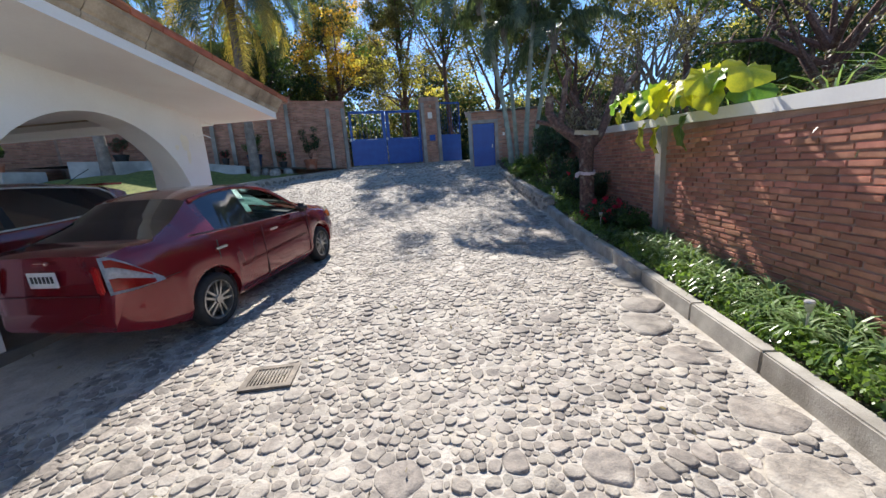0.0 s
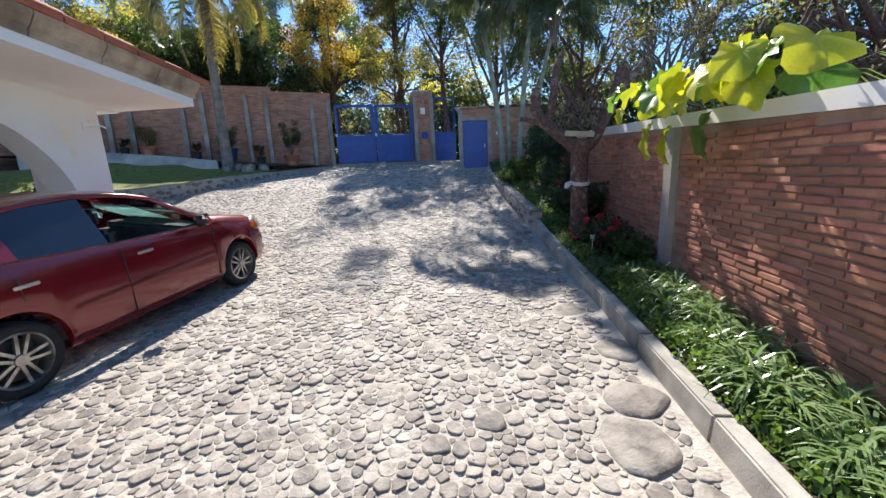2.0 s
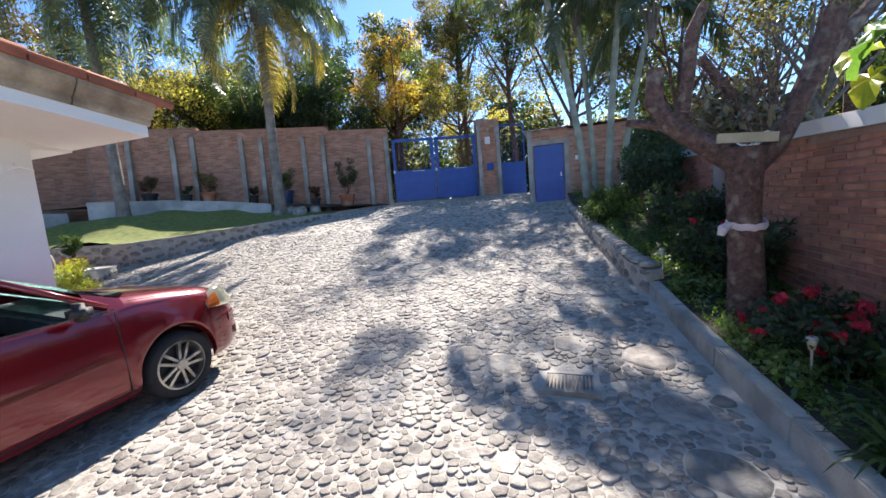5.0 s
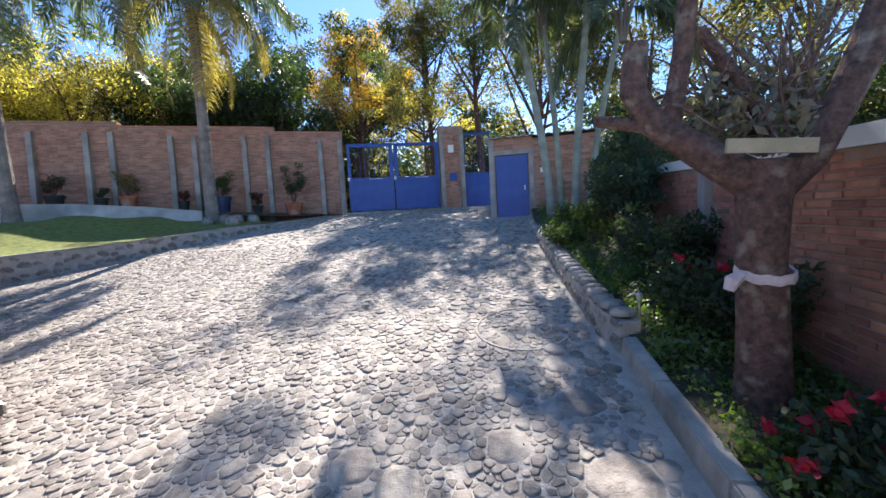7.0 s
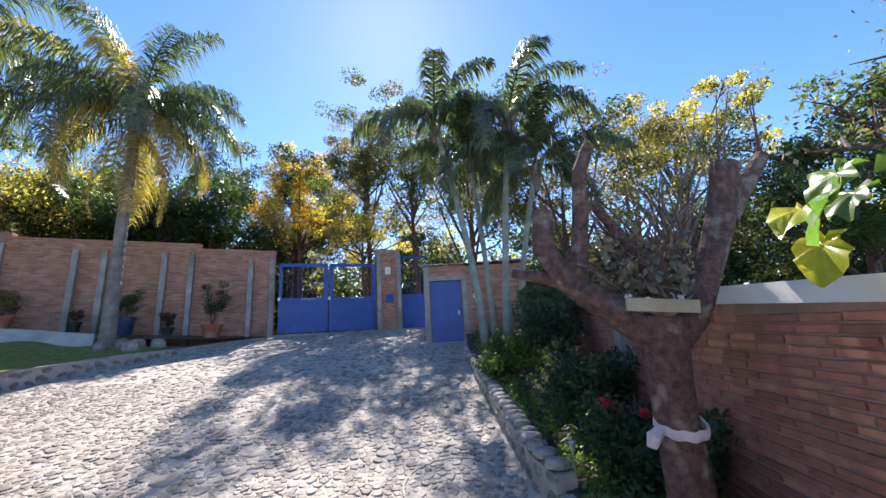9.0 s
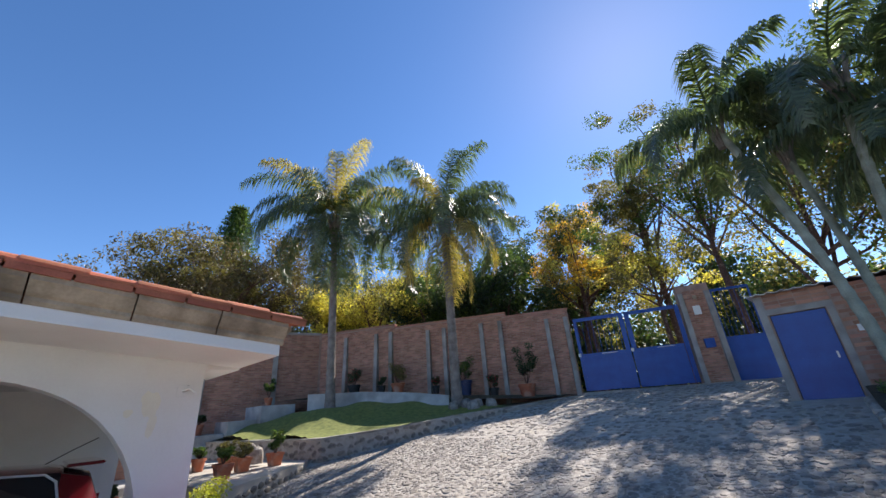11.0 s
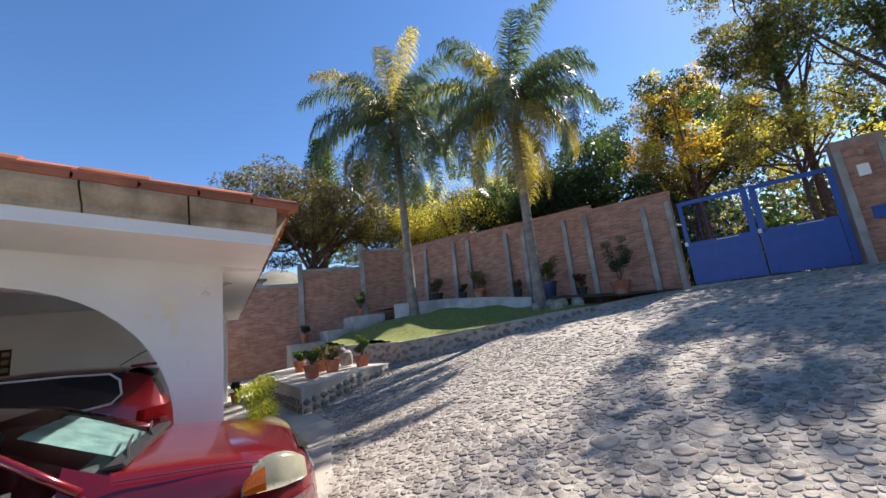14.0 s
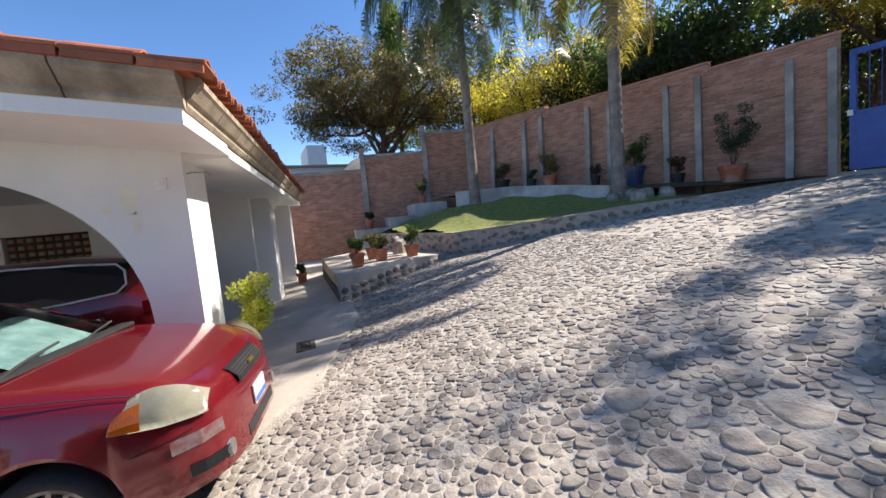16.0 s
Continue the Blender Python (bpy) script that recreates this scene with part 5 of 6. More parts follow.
def palm(name, label, base, h, r0, r1, fl, count, mats, seed, lean=(0, 0), skirt=4, rings=True, width=0.42, droop=1.0, trunkmat="palmbark"):
    p = thing(name, label, "palm tree", base)
    r = random.Random(seed)
    bm = bmesh.new()
    n = int(h / 0.12) if rings else 14
    pts = [(lean[0] * (k / n) ** 1.5, lean[1] * (k / n) ** 1.5, h * k / n) for k in range(n + 1)]
    rad = [r0 * (1.35 if k == 0 else 1 + 0.25 * math.exp(-k / 5)) * (1 - k / n) + r1 * k / n + (0.012 if k % 2 else 0) * (1 if rings else 0) for k in range(n + 1)]
    tube(bm, pts, rad, 12)
    part("trunk", bm, M[trunkmat], p, smooth=False)
    top = Vector((lean[0], lean[1], h))
    bm = bmesh.new()
    for k in range(10):
        a = k * 2.4
        o = Vector((math.cos(a), math.sin(a), 0))
        tube(bm, [top + o * r1 * 0.8 - Vector((0, 0, 0.5)), top + o * (r1 + 0.12 * fl / 4) + Vector((0, 0, 0.0)), top + o * 0.25 + Vector((0, 0, 0.35))], [0.015 * fl, 0.012 * fl, 0.02], 6)
    part("crown_base", bm, M["palmbark"], p)
    for k in range(count):
        a = k * 2.39996 + r.uniform(-0.2, 0.2)
        q = k / count
        rise = 1.35 - 1.5 * q + r.uniform(-0.1, 0.1)
        m_ = mats[0] if r.random() < 0.72 else mats[-1]
        # topmost fronds take the second tone; yellow there stands for sun shining through
        if q < 0.18 and len(mats) > 2:
            m_ = mats[1]
        f = frond(fl * r.uniform(0.85, 1.08), m_, droop=droop * (0.75 + 0.35 * q), rise=rise, seed=seed * 100 + k, parent=p, width=width)
        f.matrix_basis = Matrix.Translation(top + Vector((0, 0, 0.15))) @ Matrix.Rotation(a, 4, "Z")
    for k in range(skirt):
        f = frond(fl * 0.8, mats[-1], droop=0.5, rise=-0.9, seed=seed * 100 + 60 + k, parent=p, width=width * 0.8, n=30)
        f.matrix_basis = Matrix.Translation(top + Vector((0, 0, -0.05))) @ Matrix.Rotation(k * 1.7 + 0.4, 4, "Z")
    return p


palm("queen_palm", "tall queen palm with drooping fronds and a smooth grey trunk", (-13.1, 12.7, 2.2), 7.9, 0.17, 0.12, 4.5, 32, (M["palm"], M["palmyel"], M["palm"]), 3, lean=(-0.35, 0.1), skirt=9, width=0.82, droop=1.15)
palm("queen_palm", "queen palm with yellowing lower fronds growing at the lawn's edge", (-9.2, 15.45, 1.95), 7.0, 0.18, 0.13, 4.1, 30, (M["palm"], M["palm"], M["palmyel"]), 8, lean=(0.0, 0.1), skirt=5, width=0.82, droop=1.15)
palmtrunk2 = mat("ringed_palm_trunk", (0.36, 0.38, 0.30), (0.20, 0.21, 0.16), 0.8, scale=4, bump=0.3)
M["ringpalm"] = palmtrunk2
palm("slender_palm", "slender leaning palm with pale ringed trunk beside the shed", (1.25, 13.9, 1.5), 5.7, 0.085, 0.06, 2.5, 9, (M["palm"], M["palm"]), 21, lean=(-0.9, 0.3), skirt=0, width=0.6, droop=1.05, trunkmat="ringpalm")
palm("slender_palm", "slender palm with pale ringed trunk beside the shed", (1.75, 14.0, 1.5), 5.5, 0.085, 0.06, 2.8, 9, (M["palm"], M["palm"]), 22, lean=(0.45, 0.1), skirt=0, width=0.6, droop=1.05, trunkmat="ringpalm")
palm("slender_palm", "short slender palm with dense dark fronds beside the shed", (2.05, 14.2, 1.5), 4.2, 0.07, 0.05, 2.5, 10, (M["palm"], M["palm"]), 23, lean=(0.7, -0.2), skirt=0, width=0.5, droop=0.9, trunkmat="ringpalm")
palm("slender_palm", "slender palm leaning over the shed's corrugated roof", (1.5, 14.35, 1.5), 4.9, 0.07, 0.05, 2.2, 8, (M["palm"], M["palm"]), 24, lean=(-0.3, 0.5), skirt=0, width=0.5, droop=0.9, trunkmat="ringpalm")

# the pruned tree in the bed
pt = thing("pruned_tree", "heavily pruned tree with cut limbs and a pale ribbon", "tree", (2.17, 7.85, 0.5))
bm = bmesh.new()
O = Vector((2.1, 7.85, 0.5))
tube(bm, [(0, 0, -0.2), (0.01, 0, 0.1), (0.0, 0, 0.5), (-0.02, 0.0, 1.0), (-0.02, 0, 1.35), (0.0, 0.0, 1.6)], [0.20, 0.155, 0.138, 0.128, 0.14, 0.155], 14)
part("trunk", bm, M["bark"], pt)
for pts, rad in (
        ([(-0.02, 0, 1.45), (-0.32, 0.06, 1.68), (-0.58, 0.12, 1.9), (-0.70, 0.14, 2.12), (-0.68, 0.14, 2.42)], [0.15, 0.12, 0.105, 0.10, 0.09]),
        ([(-0.58, 0.12, 1.88), (-0.82, 0.2, 1.95), (-0.92, 0.25, 1.98)], [0.06, 0.05, 0.045]),
        ([(-0.50, 0.1, 1.85), (-0.47, 0.1, 2.0), (-0.43, 0.08, 2.3), (-0.40, 0.05, 2.68), (-0.31, 0.05, 2.88)], [0.09, 0.075, 0.07, 0.065, 0.05]),
        ([(0.0, 0, 1.4), (0.2, -0.02, 1.6), (0.31, -0.03, 1.84), (0.44, -0.04, 2.17), (0.53, -0.05, 2.45), (0.55, -0.05, 2.62)], [0.13, 0.105, 0.095, 0.105, 0.11, 0.10]),
        ([(0.50, -0.04, 2.22), (0.62, 0.0, 2.38), (0.75, 0.03, 2.52), (0.90, 0.05, 2.70)], [0.085, 0.085, 0.07, 0.055]),
        ([(0.05, 0.05, 1.7), (0.0, 0.12, 1.95), (-0.09, 0.15, 2.13), (-0.29, 0.2, 2.48)], [0.05, 0.05, 0.05, 0.045])):
    bm = bmesh.new()
    tube(bm, pts, [q * 0.84 for q in rad], 12)
    part("limb", bm, M["bark"], pt)
bm = bmesh.new()
for _ in range(60):
    p = Vector((rng.uniform(-0.45, 0.35), rng.uniform(-0.1, 0.5), rng.uniform(1.7, 2.2)))
    q = p + Vector((rng.uniform(-.4, .4), rng.uniform(-.3, .3), rng.uniform(0.0, 0.6)))
    tube(bm, [p, p.lerp(q, 0.5) + Vector((rng.uniform(-.06, .06), 0, 0.04)), q], [0.009, 0.006, 0.003], 4, cap=False)
for x, y, z in ((0.55, -0.05, 2.6), (0.52, -0.05, 2.6), (0.60, 0.0, 2.4), (0.90, 0.05, 2.68), (-0.31, 0.05, 2.86), (0.88, 0.05, 2.66)):
    a = rng.uniform(-0.3, 0.3)
    tube(bm, [(x, y, z), (x + a * 0.3, y, z + 0.25), (x + a * 0.8, y, z + 0.55)], [0.010, 0.007, 0.003], 5, cap=False)
part("twig", bm, M["bark"], pt, kind="stuff")
drift = leafmat("dry_leaves", (0.30, 0.26, 0.19), (0.18, 0.15, 0.10), 0.2)
fast("dead_leaves", leaves(clumps(np.array([(-0.1, 0.15, 1.85), (0.1, 0.1, 1.8), (-0.25, 0.2, 2.0), (0.15, 0.2, 2.0), (-0.05, 0.25, 2.1)]), 0.24, 150), 0.09), drift, pt)
boxed("nailed_board", (-0.42, 0.02, -0.17, -0.145, 1.62, 1.70), mat("pale_board", (0.55, 0.45, 0.30), (0.4, 0.32, 0.2), 0.8, scale=5, bump=0.3), pt, "pale plank nailed across the limbs", m=Matrix.Rotation(0.08, 4, "Y"))
bm = bmesh.new()
rg = [[bm.verts.new((q * math.cos(a), q * math.sin(a), 0.93 + z + 0.03 * math.sin(a) + 0.006 * math.sin(9 * a))) for a in np.linspace(0, 2 * math.pi, 30)[:-1]] for q, z in ((0.148, -0.03), (0.155, -0.01), (0.149, 0.03), (0.135, 0.025), (0.135, -0.025))]
for u, v in zip(rg, rg[1:] + rg[:1]):
    for k in range(29):
        bm.faces.new((u[k], u[(k + 1) % 29], v[(k + 1) % 29], v[k]))
tube(bm, [(-0.17, -0.09, 0.93), (-0.22, -0.11, 0.90), (-0.24, -0.11, 0.84)], [0.03, 0.045, 0.03], 7)
part("ribbon", bm, mat("pink_cloth", (0.75, 0.62, 0.62), (0.6, 0.5, 0.5), 0.9, scale=20, bump=0.5), pt, "pale pink cloth tied round the trunk")

# big lobed leaves hanging over the wall
bigleaf = leafmat("big_leaf", (0.18, 0.28, 0.05), (0.07, 0.14, 0.03), 0.4, 0.35, 0.45)
bigyel = leafmat("big_leaf_yellow", (0.55, 0.48, 0.04), (0.28, 0.33, 0.04), 0.4, 0.35, 0.2)
gp = thing("large_leaved_plant", "broad lobed yellow-green leaves spilling over the brick wall", "plant", (2.9, 5.5, 0.2))


def broadleaf(c, L, az, dip, m_):
    """One wide lobed leaf with a folded midrib, rippled edge and thickness."""
    bm = bmesh.new()
    na, nr = 26, 4
    vs = [[None] * (nr + 1) for _ in range(na)]
    cen = bm.verts.new((0, 0, 0))
    ph = rng.uniform(0, 6)
    for i in range(na):
        a = 2 * math.pi * i / na
        rad = L * (0.50 + 0.20 * math.cos(a) + 0.07 * math.cos(5 * a + ph) + 0.03 * math.sin(9 * a)) * (0.55 if abs(a - math.pi) < 0.25 else 1)
        for k in range(1, nr + 1):
            q = k / nr
            x, y = rad * q * math.cos(a), rad * q * math.sin(a) * 0.95
            z = abs(y) * 0.22 - 0.55 * (x * x + 0.4 * y * y) / L + 0.022 * q * math.sin(7 * a + ph) + 0.010 * math.sin(12 * a)
            vs[i][k] = bm.verts.new((x + L * 0.25, y, z))
    cen.co = (L * 0.25, 0, 0)
    for i in range(na):
        j = (i + 1) % na
        bm.faces.new((cen, vs[i][1], vs[j][1]))
        for k in range(1, nr):
            bm.faces.new((vs[i][k], vs[i][k + 1], vs[j][k + 1], vs[j][k]))
    M4 = Matrix.Translation(c) @ Matrix.Rotation(az, 4, "Z") @ Matrix.Rotation(dip, 4, "Y") @ Matrix.Rotation(rng.uniform(-0.5, 0.5), 4, "X")
    ob = part("leaf", bm, m_, gp, smooth=True)
    ob.matrix_basis = M4
    return ob


for k in range(34):
    q = k / 33
    y = 4.3 + 2.75 * q + rng.uniform(-0.15, 0.15)
    x = 2.75 - 0.22 * q + rng.uniform(-0.25, 0.2)
    z = 2.43 + 0.08 * q + rng.uniform(-0.10, 0.2)
    L = rng.uniform(0.32, 0.46) * (1.05 - 0.45 * q)
    broadleaf((x - 2.9, y - 5.5, z - 0.2), L, math.pi + rng.uniform(-1.3, 1.3), rng.uniform(0.3, 1.2), bigyel if rng.random() < 0.5 or 0.15 < q < 0.35 else bigleaf)
for (x, y, z) in ((2.42, 5.5, 2.05), (2.5, 5.0, 2.1), (2.35, 5.75, 2.1)):
    broadleaf((x - 2.9, y - 5.5, z - 0.2), 0.4, math.pi, 1.35, bigyel if y > 5.2 else bigleaf)
for k in range(7):
    y = -0.9 + 0.4 * k
    bm = bmesh.new(); tube(bm, [(0.3, 0.2, 1.2), (0.15, y * 0.6, 2.1), (-0.15, y, 2.3)], [0.02, 0.014, 0.008], 6); part("stalk", bm, M["leaf"], gp)
bm = bmesh.new(); tube(bm, [(0.3, 0.2, -0.3), (0.32, 0.2, 1.2)], [0.05, 0.03], 8); part("stem", bm, M["bark"], gp)

# ground cover and strap-leaved clumps of the bed
pts = []
for _ in range(15000):
    y = -1.5 + 16.5 * rng.random() ** 1.2
    x0 = K(y) + (0.17 if y < 8.7 else 0.24)
    x = x0 + (XW - 0.02 - x0) * rng.random()
    d = noise.noise(Vector((x * 1.3, y * 1.3, 9)))
    if y > 5.6 and d < -0.05 and rng.random() < 0.7:
        continue
    pts.append((x, y, bedh(x, y) + rng.uniform(0.01, 0.10 + 0.07 * max(0, d + 0.3))))
pts = np.array(pts)
big = np.repeat(pts, 4, axis=0) + npr.normal(size=(len(pts) * 4, 3)) * np.array([0.04, 0.04, 0.02])
big[:, 0] = np.maximum(big[:, 0], np.interp(big[:, 1], [q[0] for q in KX], [q[1] for q in KX]) + 0.12)
fast("ground_cover", leaves(big, 0.05, 0.6, -0.4), M["ground"], label="dense bright green low ground cover", kind="stuff")


def strap(at, n, L, m_, label, w=0.012):
    p = thing("strap_leaf_plant", label, "plant", at, group="strap leaf plants")
    q = []
    for _ in range(n):
        a, rise = rng.uniform(0, 6.28), rng.uniform(0.7, 1.45)
        l = L * rng.uniform(0.6, 1.1)
        o = np.array([math.cos(a), math.sin(a), 0]); s = np.array([-math.sin(a), math.cos(a), 0]) * w
        P, th = np.array([0.0, 0, 0]), rise
        seg = []
        for i in range(6):
            seg.append((P.copy(), s * (1 - (i / 5) ** 2 * 0.9)))
            P = P + (o * math.cos(th) + np.array([0, 0, 1]) * math.sin(th)) * l / 5
            th -= 0.42
        for (a0, s0), (a1, s1) in zip(seg, seg[1:]):
            q.append([a0 - s0, a0 + s0, a1 + s1, a1 - s1])
    fast("leaf_tuft", np.array(q), m_, p)
    return p


striped = leafmat("striped_leaf", (0.30, 0.38, 0.20), (0.10, 0.18, 0.05), 0.3, 0.3, 0.4)
for i in range(46):
    y = 2.5 + i * 0.075 + rng.uniform(-0.1, 0.1)
    strap((rng.uniform(K(y) + 0.35, 2.65), y, bedh(0, y) + 0.04), 34, 0.36, striped, "arching pale striped strap leaf clump by the wall")
for (x, y) in ((2.15, 5.6), (2.2, 6.2), (2.0, 5.9), (2.4, 6.9), (1.95, 9.4), (2.3, 10.4), (2.4, 1.8), (2.5, 1.2)):
    strap((x, y, bedh(0, y) + 0.02), 34, 0.42, M["leaf"], "dark green strap leaf clump in the bed", 0.015)


def bush(name, label, at, r, h, m_, n=1500, leaf=0.06, flower=None, cat="shrub", nf=10):
    b = thing(name, label, cat, at)
    bm = bmesh.new()
    cs = []
    for k in range(9):
        a = k * 2.4
        e = Vector((math.cos(a) * r * 0.7, math.sin(a) * r * 0.7, h * rng.uniform(0.5, 0.95)))
        tube(bm, [(0, 0, -0.05), e * 0.5 + Vector((0, 0, 0.05)), e], [0.02, 0.012, 0.005], 5)
        cs.append(tuple(e)); cs.append(tuple(e * 0.7))
    part("branch", bm, M["bark"], b)
    cs = np.array(cs)
    fast("foliage", leaves(clumps(cs, r * 0.45, n // len(cs), 0.9), leaf), m_, b)
    if flower:
        c = cs[npr.integers(0, len(cs), nf)] + npr.normal(size=(nf, 3)) * r * 0.25
        c[:, 2] = np.abs(c[:, 2])
        fast("flower", leaves(clumps(c, 0.045, 16), 0.075, 0.5), flower, b, kind="stuff")
    return b


pinkred = leafmat("crimson_bract", (0.62, 0.03, 0.07), (0.45, 0.02, 0.05), 0.3, 0.5, 0.15)
bush("poinsettia", "low shrub with crimson flowers in the planted bed", (2.3, 7.05, bedh(0, 7)), 0.38, 0.4, M["leafdark"], 1500, 0.07, pinkred, "flowering shrub", 26)
bush("poinsettia", "dark shrub with scattered crimson flowers behind the pruned tree", (2.25, 9.0, bedh(0, 9)), 0.45, 0.6, M["leafdark"], 2000, 0.07, pinkred, "flowering shrub", 8)
for (x, y, r, h, n) in ((2.3, 10.0, 0.5, 0.8, 2600), (2.1, 11.2, 0.5, 1.5, 3600), (2.35, 12.0, 0.55, 1.9, 4000), (2.4, 8.5, 0.4, 0.7, 1800), (2.5, 6.4, 0.25, 0.4, 900), (1.6, 12.6, 0.4, 0.5, 1500), (1.3, 11.6, 0.35, 0.35, 1200), (2.55, 14.0, 0.5, 1.2, 2600)):
    bush("shrub", "tall dark glossy shrub near the brick shed" if h > 1 else "low green shrub in the planted bed", (x, y, bedh(0, y)), r, h, M["leafdark"] if h > 0.6 else M["leaf"], n, 0.075)
for (x, y) in ((2.32, 2.78), (1.72, 8.85), (1.05, 11.9), (2.1, 6.75)):
    s = thing("solar_stake_light", "small solar stake light stuck in the bed", "garden light", (x, y, bedh(0, y)), group="stake lights")
    bm = bmesh.new(); tube(bm, [(0, 0, -0.05), (0, 0, 0.24)], 0.008, 8); part("stake", bm, M["roofmetal"], s)
    bm = bmesh.new(); bmesh.ops.create_cone(bm, cap_ends=True, segments=14, radius1=0.018, radius2=0.034, depth=0.07, matrix=Matrix.Translation((0, 0, 0.27))); part("lamp_body", bm, lens, s)
    bm = bmesh.new(); bmesh.ops.create_cone(bm, cap_ends=True, segments=14, radius1=0.034, radius2=0.028, depth=0.014, matrix=Matrix.Translation((0, 0, 0.314))); part("cap", bm, M["roofmetal"], s)

# ---- pots ----
terra = mat("terracotta", (0.50, 0.17, 0.08), (0.38, 0.12, 0.06), 0.85, scale=7, bump=0.3, fine=60, per=0.12, stain=(0.5, 0.34, 0.25))
bluepot = mat("blue_glaze", (0.03, 0.06, 0.16), (0.02, 0.04, 0.10), 0.3, scale=6, bump=0.1)


def pot(at, label, w=0.3, h=0.28, square=True, m_=None, plant=("leaf", 0.3), flower=None):
    p = thing("plant_pot", label, "potted plant", at)
    bm = bmesh.new()
    n = 4 if square else 20
    rot = math.pi / 4 if square else 0
    k_ = math.sqrt(2) / 2 if square else 0.5
    pr = [(w * 0.72 * k_, 0), (w * 0.95 * k_, h * 0.8), (w * 1.06 * k_, h * 0.8), (w * 1.08 * k_, h), (w * 0.95 * k_, h), (w * 0.9 * k_, h * 0.88)]
    rg = [[bm.verts.new((q * math.cos(2 * math.pi * i / n + rot), q * math.sin(2 * math.pi * i / n + rot), z)) for i in range(n)] for q, z in pr]
    for u, v in zip(rg, rg[1:]):
        for i in range(n):
            bm.faces.new((u[i], u[(i + 1) % n], v[(i + 1) % n], v[i]))
    bm.faces.new(rg[0][::-1])
    part("pot", bm, m_ or terra, p)
    bm = bmesh.new(); bm.faces.new([bm.verts.new((w * 0.9 * k_ * math.cos(2 * math.pi * i / n + rot), w * 0.9 * k_ * math.sin(2 * math.pi * i / n + rot), h * 0.86)) for i in range(n)]); part("soil", bm, M["soil"], p)
    kind, ph = plant
    bm = bmesh.new(); cs = []
    for k in range(7):
        a = k * 2.4
        sp = w * 0.3 + ph * 0.28
        e = Vector((math.cos(a) * sp * rng.uniform(0.4, 1), math.sin(a) * sp * rng.uniform(0.4, 1), h + ph * rng.uniform(0.3, 1)))
        tube(bm, [(0, 0, h * 0.85), e], [0.012, 0.004], 5); cs += [tuple(e), tuple(e * 0.75 + Vector((0, 0, h * 0.25)))]
    part("stem", bm, M["bark"], p)
    fast("foliage", leaves(clumps(np.array(cs), w * 0.2 + 0.05 * ph, int(30 + 90 * ph)), 0.065), M[kind], p)
    if flower:
        fast("flower", leaves(clumps(np.array(cs), w * 0.3, 12), 0.05, 0.7), flower, p, kind="stuff")
    return p


LZ = 0.985
for (x, y, lab, k, ph) in ((-10.4, 9.7, "square terracotta pot with a leafy stem on the ledge", "leaf", 0.5), (-10.25, 8.85, "square terracotta pot with a small bush on the ledge", "leafolive", 0.3),
                           (-9.5, 8.2, "pale square terracotta pot with a flowering bush on the ledge", "leaf", 0.35), (-10.9, 8.7, "square terracotta pot with sparse twigs on the ledge", "leafolive", 0.35), (-11.8, 8.3, "round terracotta pot with small leaves on the ledge", "leaf", 0.25)):
    pot((x, y, LZ), lab, 0.33, 0.30, "round" not in lab, None, (k, ph))
for (x, y, z) in ((-11.0, 9.45, LZ), (-11.6, 9.6, LZ)):
    b = thing("stone_head", "carved dark stone ornament on the ledge", "ornament", (x, y, z))
    bm = bmesh.new(); rock(bm, (0, 0, 0.2), 0.2, 0.16, 0.24, 0.4, 12, 0.1); rock(bm, (-0.05, -0.1, 0.42), 0.09, 0.09, 0.1, 0, 9, 0.1); part("carving", bm, M["stone"], b)
pot((-7.75, 17.72, 2.08), "large terracotta pot with a spreading cactus-like shrub by the wall", 0.6, 0.5, False, None, ("leafdark", 1.5))
pot((-9.8, 16.55, 2.3), "big blue glazed pot with a leafy shrub by the wall", 0.6, 0.6, False, bluepot, ("leaf", 0.9))
pot((-13.95, 14.25, 2.72), "dark pot with a red leaved plant by the wall", 0.5, 0.4, False, black, ("leafdark", 0.6), pinkred)
pot((-12.2, 15.2, 2.68), "wide terracotta pot with a sparse shrub by the wall", 0.55, 0.35, False, None, ("leafolive", 0.7))
pot((-10.8, 15.98, 2.5), "small dark pot with a red plant by the wall", 0.3, 0.3, False, black, ("leafdark", 0.3), pinkred)
pot((-8.8, 17.1, 2.24), "small dark pot with a reddish plant by the wall", 0.35, 0.3, False, black, ("leafdark", 0.45), pinkred)
pot((-12.9, 14.9, 2.7), "small dark pot between two buttresses", 0.3, 0.3, False, black, ("leafdark", 0.3))
pot((-15.6, 11.4, 2.55), "terracotta pot with a tall cactus on the garden step", 0.3, 0.3, False, None, ("leaf", 0.7))
pot((-16.0, 9.2, 1.72), "terracotta pot with a dark plant on the garden step", 0.32, 0.36, False, None, ("leafdark", 0.35))
pot((-12.4, 6.7, 0.36), "terracotta pot standing by the porch column", 0.3, 0.3, False, None, ("leafdark", 0.25))
goldleaf = leafmat("golden_leaf", (0.44, 0.42, 0.06), (0.18, 0.24, 0.04), 0.4)
st = thing("standard_shrub", "small round-headed yellow-green shrub on a slim stem", "shrub", (-5.05, 6.78, 0.33))
bm = bmesh.new(); tube(bm, [(0, 0, -0.05), (0.02, 0, 0.35), (0, 0.01, 0.6)], [0.025, 0.02, 0.018], 8); part("stem", bm, M["bark"], st)
